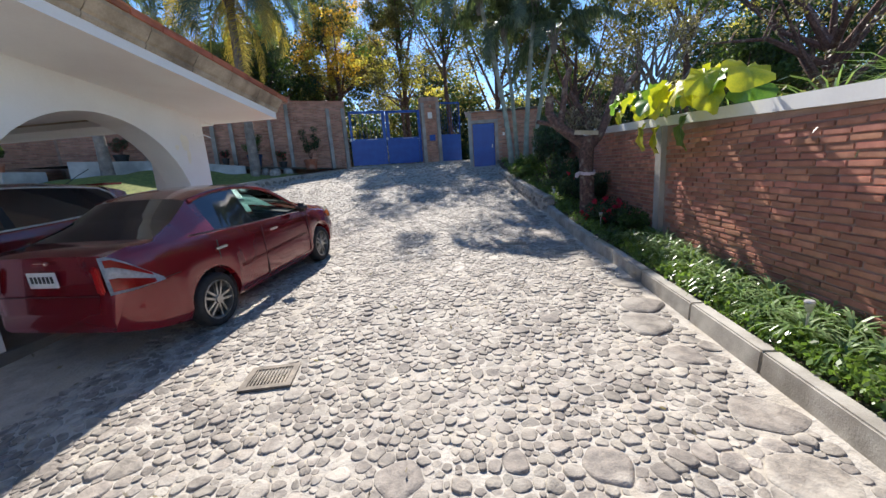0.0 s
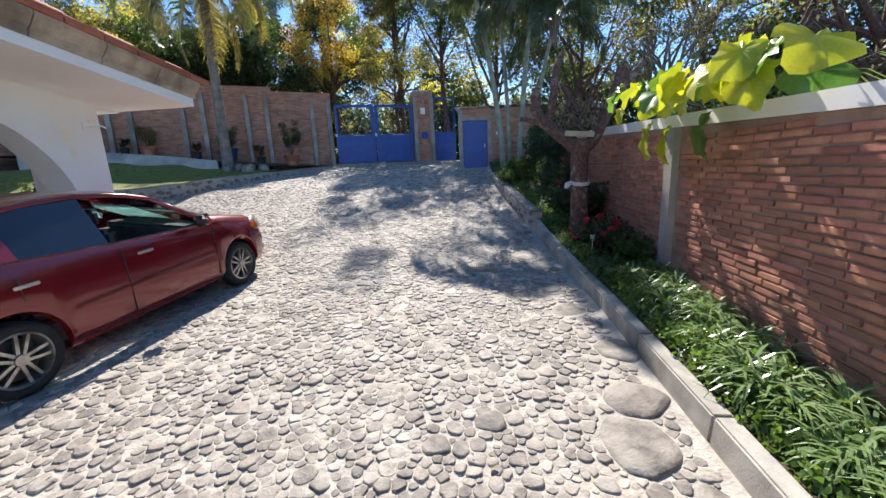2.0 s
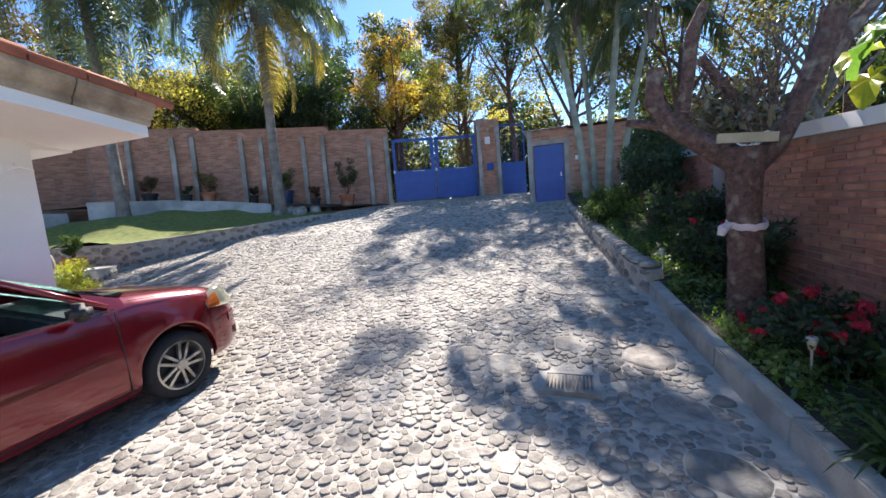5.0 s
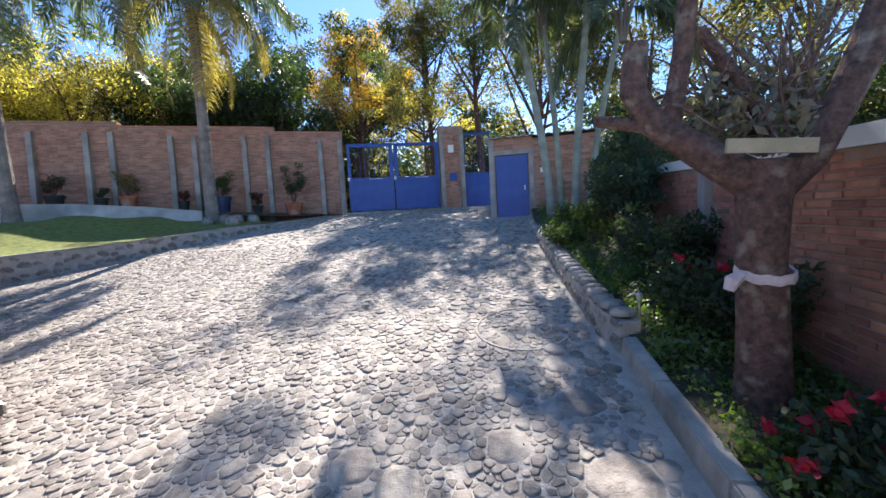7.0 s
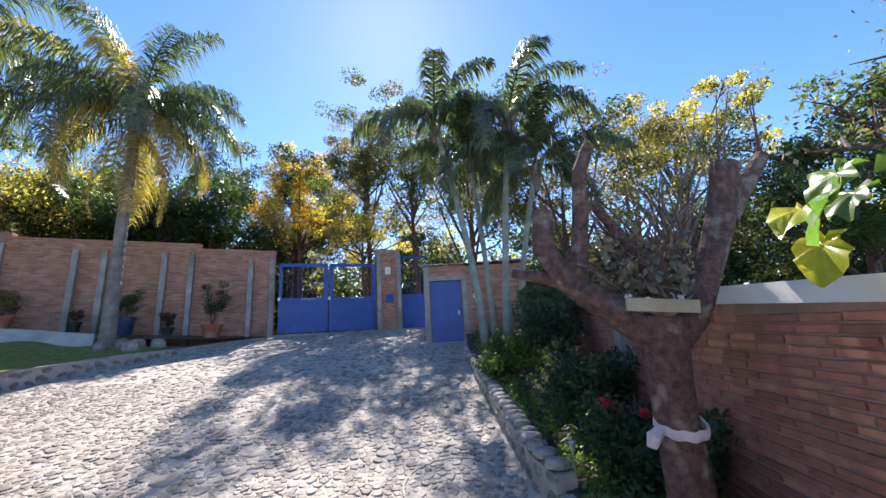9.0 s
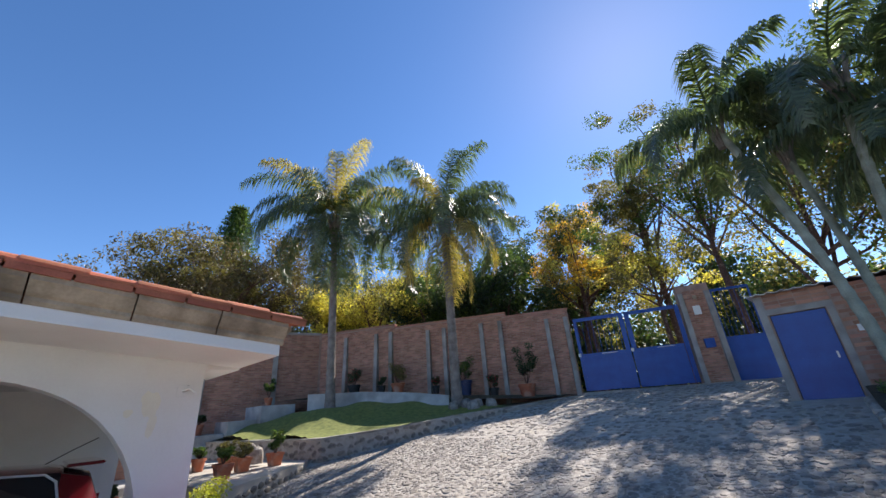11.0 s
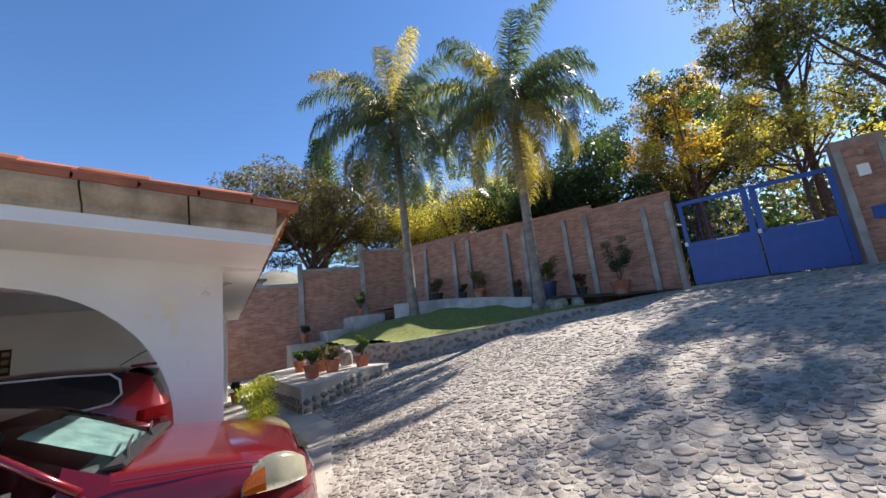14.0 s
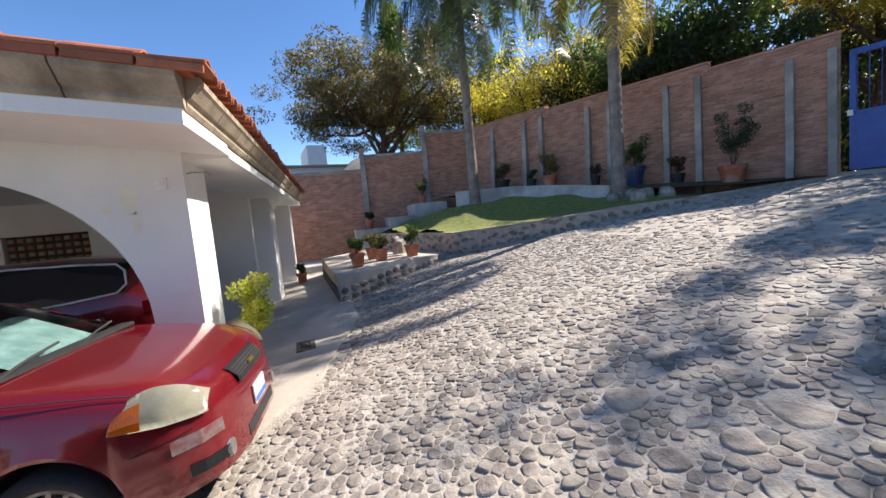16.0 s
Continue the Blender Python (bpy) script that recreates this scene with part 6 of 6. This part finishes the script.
fast("head", leaves(clumps(np.array([(0, 0, 0.9), (0.1, 0.05, 0.8), (-0.12, 0.02, 0.78), (0.02, -0.1, 1.02), (-0.05, 0.05, 1.08), (0.14, 0, 0.68), (-0.05, 0, 0.67)]), 0.17, 420), 0.042), goldleaf, st)

# ---- trees beyond the walls ----
G, D, Y, Ov = M["leaf"], M["leafdark"], M["leafyel"], M["leafolive"]
orange = leafmat("leaf_orange", (0.68, 0.38, 0.06), (0.48, 0.28, 0.05), 0.6)
brownleaf = leafmat("leaf_brown_olive", (0.17, 0.13, 0.075), (0.09, 0.075, 0.045), 0.35)
twig = mat("pale_twig", (0.28, 0.24, 0.20), (0.16, 0.13, 0.10), 0.9, scale=8, bump=0.3)
tree("acacia", "broad flat-topped acacia with fine olive foliage", (-24.0, 11.4, 2.0), 9.8, 4.9, (brownleaf, Ov, brownleaf), 0.28, 260, 230, 0.17, low=0.3, clump=0.95, flat=0.5, limbs=16)
tree("yellow_tree", "leafy tree with bright yellow-green foliage behind the wall", (-20.0, 19.6, 2.0), 10.0, 3.6, (Y, Y, Y, Ov), 0.2, 150, 150, 0.16, low=0.2, clump=0.85, limbs=10)
tree("broadleaf_tree", "dark green tree behind the brick wall", (-16.4, 22.3, 2.0), 8.2, 3.2, (D, D, G), 0.2, 128, 195, 0.196, low=0.25, clump=0.9)
tree("broadleaf_tree", "dense dark green tree behind the brick wall", (-13.9, 24.5, 2.0), 9.4, 3.6, (D, D, G), 0.25, 144, 195, 0.207, low=0.2, clump=1.0)
tree("broadleaf_tree", "tall olive green tree behind the gate", (-11.6, 32.0, 2.0), 13.8, 4.4, (D, Ov), 0.28, 160, 195, 0.230, low=0.2, clump=1.1)
tree("orange_tree", "tree with orange and yellow autumn leaves above the gate", (-9.5, 28.5, 2.0), 11.0, 3.2, (orange, Y, orange), 0.18, 90, 130, 0.16, low=0.35, clump=0.8, limbs=8)
tree("open_tree", "tall open-crowned tree with slim forking limbs", (-4.3, 25.7, 2.0), 13.4, 3.0, (Ov, Ov, G), 0.16, 84, 250, 0.15, low=0.35, clump=0.75, flat=0.5, limbs=12)
tree("open_tree", "slim open-crowned tree above the gate pier", (-1.4, 23.6, 2.0), 11.8, 3.3, (Ov, G), 0.14, 52, 140, 0.14, low=0.35, clump=0.7, flat=0.6, limbs=10)
tree("yellow_tree", "pale yellow leaved tree behind the side gate", (-4.5, 24.8, 2.0), 7.5, 2.6, (Y, Ov), 0.14, 70, 110, 0.161, low=0.25, clump=0.7)
tree("broadleaf_tree", "shady green tree behind the brick shed", (1.5, 22.0, 2.0), 9.0, 3.4, (G, Ov), 0.18, 96, 160, 0.172, low=0.15, clump=0.9)
tree("broadleaf_tree", "dark tree behind the brick shed", (5.2, 20.5, 1.8), 8.0, 3.2, (D, Ov), 0.18, 84, 150, 0.172, low=0.2, clump=0.9)
tree("bare_tree", "thin-leaved greyish tree beyond the east wall", (8.5, 22.0, 1.8), 9.5, 3.6, (drift, Ov), 0.15, 45, 60, 0.12, twig, low=0.2, clump=0.9, limbs=14)
tree("yellow_tree", "olive-yellow tree top beyond the east wall", (11.5, 23.0, 1.8), 10.8, 3.2, (Ov, Y), 0.2, 96, 172, 0.161, low=0.4, clump=0.8, flat=0.5)
tree("broadleaf_tree", "dark rounded tree beyond the east wall", (12.8, 17.0, 1.5), 7.0, 2.8, (D, G), 0.2, 112, 172, 0.172, low=0.15, clump=0.9)
tree("bare_tree", "half-bare tree with twisting branches over the east wall", (7.7, 9.6, 0.6), 5.2, 2.3, (drift, Ov), 0.2, 34, 40, 0.10, low=0.35, clump=0.5, limbs=12)
tree("bare_tree", "half-bare grey tree close behind the east wall", (7.2, 16.8, 1.0), 6.8, 2.6, (drift, Ov), 0.14, 40, 60, 0.11, twig, low=0.3, clump=0.6, limbs=14)
tree("yellow_tree", "yellow leaved tree behind the wall's west corner", (-24.5, 17.5, 2.0), 9.2, 3.2, (Y, Y, Ov), 0.2, 100, 140, 0.172, low=0.2, clump=0.85)
tree("broadleaf_tree", "dark tree far behind the wall's west corner", (-27.5, 22.0, 2.0), 10.5, 4.0, (D, G), 0.2, 144, 172, 0.207, low=0.2, clump=1.0)
tree("broadleaf_tree", "tall dark tree among the woods behind the gate", (-21.5, 28.5, 2.0), 11.0, 4.0, (D, D, Ov), 0.25, 144, 172, 0.207, low=0.2, clump=1.0)
# conifer
cf = thing("norfolk_pine", "tall tiered conifer standing beyond the west wall", "conifer tree", (-37.5, 15.2, 3.0))
bm = bmesh.new(); tube(bm, [(0, 0, -1), (0, 0, 19)], [0.35, 0.04], 8); part("trunk", bm, M["bark"], cf)
pc = []
for k in range(24):
    z = 6 + k * 0.56
    R = 4.0 * (1 - k / 25) + 0.3
    for j in range(9):
        a = j * 0.7 + k
        for q in np.linspace(0.15, 1, 7):
            pc.append((R * q * math.cos(a), R * q * math.sin(a), z + 0.5 * q * q * R * 0.5))
fast("foliage", leaves(clumps(np.array(pc), 0.42, 12, 0.3), 0.3), G, cf)
# banana-like clump and palm behind the wall
for (x, y) in ((-20.5, 15.5), (-21.0, 13.5), (-12.5, 22.5)):
    p = thing("fan_plant", "broad green palm-like plant behind the wall", "plant", (x, y, 2.0))
    for k in range(12):
        f = frond(2.6, G, droop=0.8, rise=1.2 - 0.08 * k, seed=900 + k, parent=p, width=0.5, n=26)
        f.matrix_basis = Matrix.Translation((0, 0, 2.6 if y < 20 else 1.5)) @ Matrix.Rotation(k * 2.4, 4, "Z")
    bm = bmesh.new(); tube(bm, [(0, 0, -0.5), (0, 0, 2.7 if y < 20 else 1.6)], [0.14, 0.1], 8); part("stem", bm, M["palmbark"], p)
# ragged hedge and grasses over the east wall
hp, hq = [], []
for y in np.linspace(-3, 16, 60):
    (hp if y < 7.5 else hq).append((3.7 + rng.uniform(-0.3, 0.5), y, (1.5 if y < 7.5 else 1.25) + 0.045 * y + rng.uniform(-0.2, 0.3)))
fast("hedge", leaves(clumps(np.array(hp), 0.55, 190), 0.09), Ov, label="dark tangled hedge behind the east wall", kind="stuff")
fast("dry_brush", leaves(clumps(np.array(hq), 0.55, 160), 0.09), Ov, label="thin olive brush behind the east wall", kind="stuff")
for (x, y) in ((3.7, 3.6), (3.8, 4.6), (4.2, 5.3), (4.0, 2.4), (3.9, 6.4)):
    g_ = strap((x, y, 1.7), 130, 1.3, striped, "tall fountain of pale grass behind the east wall", 0.012)
# the woods that close the view
wp = []
for a in np.linspace(-75, 82, 150):
    for d in (33, 38, 44):
        h = (9.0 + 2.0 * math.sin(a * 0.31) + 1.5 * math.sin(a * 0.83 + d)) * (0.62 if a > 66 else 1)
        x, y = -math.sin(radians(a)) * d, 6 + math.cos(radians(a)) * d
        for z in np.arange(1.5, h, 1.4):
            wp.append((x + rng.uniform(-1.2, 1.2), y + rng.uniform(-1.2, 1.2), z + rng.uniform(-0.5, 0.8)))
wp = np.array(wp)
sel = npr.random(len(wp))
fast("woods", leaves(clumps(wp[sel < 0.6], 1.35, 130), 0.42), D, label="dense dark woodland behind the garden walls", kind="stuff")
fast("woods", leaves(clumps(wp[(sel >= 0.6) & (sel < 0.85)], 1.25, 110), 0.38), Ov, label="olive coloured woodland behind the garden walls", kind="stuff")
fast("woods", leaves(clumps(wp[sel >= 0.85], 1.1, 90), 0.32), Y, label="yellow leaved woodland behind the garden walls", kind="stuff")
# dry hillside and a white neighbour house
hill_m = mat("dry_hill", (0.22, 0.20, 0.15), (0.12, 0.12, 0.08), 1.0, scale=0.03, bump=0.0, fine=0.3)
hv, hn = [], 40
for j in range(9):
    for i in range(hn):
        a = radians(60 + 60 * i / (hn - 1))
        d = 200 + 25 * j
        z = 70 * math.sin(min(1, j / 7) * math.pi / 2) * (0.75 + 0.25 * math.sin(i * 0.5) * math.sin(i * 0.13)) + 4 * noise.noise(Vector((i * 0.6, j * 0.7, 0)))
        hv.append((-math.sin(a) * d, 8 + math.cos(a) * d, z - 4))
mesh("hillside", hv, [(j * hn + i, j * hn + i + 1, (j + 1) * hn + i + 1, (j + 1) * hn + i) for j in range(8) for i in range(hn - 1)], hill_m, label="dry brown hillside in the distance", kind="structure", smooth=True)
nb = thing("neighbour_house", "white neighbouring house with chimney and dark windows", "house", (-40, 6.5, 0), 10)
boxed("wall", (-3, 3, -4.5, 2.5, 0, 7.4), M["white"], nb)
boxed("upper_wall", (-3, 2, -0.5, 1.2, 7.4, 9.6), M["white"], nb)
boxed("roof", (-3.3, 3.3, -4.8, 2.8, 7.405, 7.6), M["cantera"], nb)
for y in (-3.2, -1.2, 1.4):
    boxed("window", (3.0, 3.04, y - 0.5, y + 0.5, 5.2, 6.6), tint, nb)
# overhead wires
for (p, q) in (((-26, 20, 8.6), (14, 21, 7.4)), ((-26, 20.2, 8.9), (14, 21, 7.7))):
    w = thing("overhead_wire", "thin black overhead wire sagging across the sky", "cable")
    bm = bmesh.new()
    P = [Vector(p).lerp(Vector(q), t) - Vector((0, 0, 1.2 * 4 * t * (1 - t))) for t in np.linspace(0, 1, 14)]
    tube(bm, P, 0.007, 4); part("wire", bm, black, w)

# ---- brick courses ----
me_ = Matrix.Translation((XW + 0.02, 16, 0)) @ Matrix.Rotation(radians(-90), 4, "Z")
bl_mesh = None


def brickmesh(L, Hh, D_):
    bm = bmesh.new()
    box(bm, 0, L, -D_, 0.0, 0, Hh, bevel=0.006)
    me = bpy.data.meshes.new("brick")
    bm.to_mesh(me); bm.free()
    me.materials.append(M["brick"])
    return me


bvar = [brickmesh(0.235 + 0.012 * k, 0.048 + 0.003 * (k % 2), 0.012 + 0.003 * k) for k in range(3)]
wallp = thing("brick_wall_east", "rough red brick courses of the east garden wall", "wall", kind="structure")
bs = bmesh.new()
placed, z, j = 0, -0.1, 0
while z < 2.6:
    s = 0.0 if j % 2 else 0.15
    while s < 19:
        k = rng.randrange(3)
        L = 0.235 + 0.012 * k
        y = 16 - s
        if z + 0.07 < walltop(y - L) and z > bedh(0, y) - 0.12 and not any(abs(y - L / 2 - q) < 0.1 + L / 2 - 0.03 for q in (-2.0, 2.05, 6.05, 10.1)):
            jz, jd = rng.uniform(-0.004, 0.004), rng.uniform(-0.004, 0.004)
            if 2.2 < y < 5.9 and placed < 300 and z > 0.55:
                ob = new("brick", bvar[k]); ob.parent = wallp
                ob.matrix_basis = me_ @ Matrix.Translation((s, jd, z + jz)) @ Matrix.Rotation(rng.uniform(-0.012, 0.012), 4, "Y")
                placed += 1
            else:
                d = 0.013 + jd * 0.6
                vs = [bs.verts.new(me_ @ Vector(p)) for p in ((s, 0.0, z), (s + L, 0.0, z), (s + L, 0.0, z + 0.048), (s, 0.0, z + 0.048), (s + 0.004, -d, z + 0.005 + jz), (s + L - 0.004, -d, z + 0.005), (s + L - 0.004, -d, z + 0.045 + jz), (s + 0.004, -d, z + 0.044))]
                for f in ((4, 5, 6, 7), (0, 1, 5, 4), (1, 2, 6, 5), (2, 3, 7, 6), (3, 0, 4, 7)):
                    bs.faces.new([vs[q] for q in f])
        s += L + 0.013
    z += 0.061
    j += 1
part("bricks", bs, M["brick"], wallp, kind="stuff")
bs = bmesh.new()
brickface(bs, mw, 0.0, LW - 0.02, lambda x: nfoot(x) - 0.1, lambda x: ntop(x) - 0.01, zbot=2.0, ztop=5.6)
part("north_bricks", bs, M["brickdark"], label="thin rough bricks of the north wall", kind="stuff")
bs = bmesh.new()
for (x0, y0, _), (x1, y1, _), z in zip(WP, WP[1:], (5.5, 4.7, 4.12)):
    m, ln = along((x1, y1), (x0, y0))
    m = m @ Matrix.Translation((0, 0, 0))
    brickface(bs, m, 0.1, ln - 0.1, lambda x: 0.3, lambda x: z, zbot=0.3, ztop=5.6)
part("west_bricks", bs, M["brickdark"], label="thin rough bricks of the west wall", kind="stuff")

# ---- cobbles ----
def onroad(x, y):
    if y < -1.0 or y > 20.0:
        return False
    if x > K(y) - 0.10 or x < -13:
        return False
    if y > 15.1 and x > -0.3:
        return False
    if x < -3.45 and y < walkline(x) + 0.05:
        return False
    if y < 6.0 and x < -4.55:
        return False
    # beyond the north kerb
    for (ax, ay), (bx, by) in zip([(-15.6, 9.3)] + KN[1:], KN[1:] + [(-6.2, 21)]):
        if ay <= y < by and x < ax + (bx - ax) * (y - ay) / (by - ay) + 0.1:
            return False
    if 7.7 < y < 10.9 and x < -8.0 - (min(y, 10.31) - 7.7) * 0.747:
        return False
    for gx, gy, rr_ in ((-1.76, 2.68, 0.26), (0.58, 6.82, 0.30)):
        if math.hypot(x - gx, y - gy) < rr_:
            return False
    return True


cell = 0.2
taken = {}
stones = []


def place(x, y, r):
    ci, cj = int(x // cell), int(y // cell)
    for i in range(ci - 3, ci + 4):
        for j in range(cj - 3, cj + 4):
            for (a, b, q) in taken.get((i, j), ()):
                if (a - x) ** 2 + (b - y) ** 2 < (q + r) ** 2 * 0.66:
                    return False
    taken.setdefault((ci, cj), []).append((x, y, r))
    stones.append((x, y, r))
    return True


rc = random.Random(11)
for (x, y, r) in ((1.6, 3.85, 0.22), (1.5, 3.45, 0.26), (1.7, 4.5, 0.2), (1.55, 2.9, 0.17), (1.65, 2.2, 0.2), (1.55, 1.7, 0.22), (0.62, 1.8, 0.15), (-0.5, 1.7, 0.14), (1.5, 5.3, 0.2), (1.35, 6.0, 0.22), (1.3, 6.6, 0.2), (1.25, 7.3, 0.24), (0.6, 7.5, 0.17), (-0.35, 7.2, 0.18), (0.0, 7.1, 0.16), (1.1, 8.0, 0.2), (1.0, 8.5, 0.17), (-2.4, 9.4, 0.15), (-1.8, 10.0, 0.17)):
    place(x, y, r)
for rad, tries in (((0.07, 0.10), 500), ((0.044, 0.06), 16000), ((0.028, 0.042), 110000), ((0.017, 0.027), 110000)):
    for _ in range(tries):
        x, y = rc.uniform(-13, 1.8), -1 + 21 * rc.random()
        if (y > 13 and rad[0] < 0.04) or (y > 9.5 and rad[0] < 0.025):
            continue
        if onroad(x, y):
            r = rc.uniform(*rad)
            if x > 0.9 and rc.random() < 0.3:
                r *= 1.35
            place(x, y, r)
near = sorted(range(len(stones)), key=lambda i: math.hypot(stones[i][0] - 0.9, (stones[i][1] - 5.6) * 0.45))
nearset = set(near[:300])
cob = thing("cobbles", "grey and brown rounded river cobbles set in pale mortar", "paving", kind="structure")


def outline(x, y, r):
    """The stone's rounded outline: its share of the ground between its neighbours, less the joint."""
    R = r * 1.42
    a0, e = rc.uniform(0, 6.28), rc.uniform(0.58, 1.0)
    ph = rc.uniform(0, 3.14)
    P = []
    for k in range(9):
        q = a0 + k * 0.698
        rad = R * rc.uniform(0.80, 1.08) * (1 - (1 - e) * math.cos(q - ph) ** 2)
        P.append((rad * math.cos(q), rad * math.sin(q)))
    ci, cj = int(x // cell), int(y // cell)
    gap = 0.0015 + 0.02 * r
    reach = 1 if r < 0.12 else 3
    for i in range(ci - reach - 1, ci + reach + 2):
        for j in range(cj - reach - 1, cj + reach + 2):
            for (u, v, q) in taken.get((i, j), ()):
                dx, dy = u - x, v - y
                dd = math.hypot(dx, dy)
                if dd < 1e-6 or dd > (R + q * 1.4):
                    continue
                nx, ny = dx / dd, dy / dd
                lim = dd * r / (r + q) - gap
                out = []
                for m_ in range(len(P)):
                    A, B = P[m_], P[(m_ + 1) % len(P)]
                    da, db = A[0] * nx + A[1] * ny - lim, B[0] * nx + B[1] * ny - lim
                    if da <= 0:
                        out.append(A)
                    if da * db < 0:
                        w = da / (da - db)
                        out.append((A[0] + (B[0] - A[0]) * w, A[1] + (B[1] - A[1]) * w))
                P = out
                if len(P) < 3:
                    return None
    Q = []
    for m_ in range(len(P)):
        A, B = P[m_], P[(m_ + 1) % len(P)]
        if math.hypot(B[0] - A[0], B[1] - A[1]) < r * 0.18:
            Q.append(((A[0] + B[0]) / 2, (A[1] + B[1]) / 2))
        else:
            Q += [(A[0] * 0.82 + B[0] * 0.18, A[1] * 0.82 + B[1] * 0.18), (A[0] * 0.18 + B[0] * 0.82, A[1] * 0.18 + B[1] * 0.82)]
    return Q


VV, FF, base_i = [], [], 0
for i, (x, y, r) in enumerate(stones):
    Q = outline(x, y, r)
    if not Q or len(Q) < 4:
        continue
    n = len(Q)
    h_ = min(0.011, r * 0.17) * rc.uniform(0.15, 1.35)
    cx, cy = sum(q[0] for q in Q) / n, sum(q[1] for q in Q) / n
    tx, ty = (rc.uniform(-0.13, 0.13) * min(1, 0.06 / r) for _ in range(2))
    slope = (H(x, y + 0.1) - H(x, y - 0.1)) / 0.2
    zz = H(x, y) + 0.003 + 0.012 * noise.noise(Vector((x * 3, y * 3, 0))) + 0.02 * noise.noise(Vector((x * 0.5, y * 0.5, 3)))
    V, F = [], []
    for s, hh in ((1.0, -0.6), (0.94, 0.72), (0.72, 0.92)):
        for (u, v) in Q:
            px, py = cx + (u - cx) * s, cy + (v - cy) * s
            V.append((px, py, h_ * hh + slope * py + (tx * px + ty * py if hh > 0 else 0)))
    for k in range(2):
        for m_ in range(n):
            p_ = (m_ + 1) % n
            F.append([k * n + m_, k * n + p_, (k + 1) * n + p_, (k + 1) * n + m_])
    V.append((cx, cy, h_ + slope * cy + tx * cx + ty * cy))
    for m_ in range(n):
        F.append([2 * n + m_, 2 * n + (m_ + 1) % n, 3 * n])
    if i in nearset:
        me = bpy.data.meshes.new("cobble")
        me.from_pydata(V, [], F)
        me.polygons.foreach_set("use_smooth", [True] * len(me.polygons))
        me.materials.append(M["stone"])
        ob = new("cobble", me)
        ob.parent = cob
        ob.matrix_basis = Matrix.Translation((x, y, zz))
        continue
    VV += [(p_[0] + x, p_[1] + y, p_[2] + zz) for p_ in V]
    FF += [[q + base_i for q in f] for f in F]
    base_i += len(V)
me = bpy.data.meshes.new("cobble_field")
me.from_pydata(VV, [], FF)
me.polygons.foreach_set("use_smooth", [True] * len(me.polygons))
me.materials.append(M["stone"])
ob = new("cobble_field", me); ob.parent = cob; tagged(ob, kind="stuff")
# fallen leaves
lp = np.array([(rng.uniform(-6, 1.7), rng.uniform(1, 16), 0) for _ in range(420)])
lp[:, 2] = [H(x, y) + 0.035 for x, y, _ in lp]
fast("fallen_leaves", leaves(lp, 0.04), drift, label="a few dry fallen leaves on the cobbles", kind="stuff")
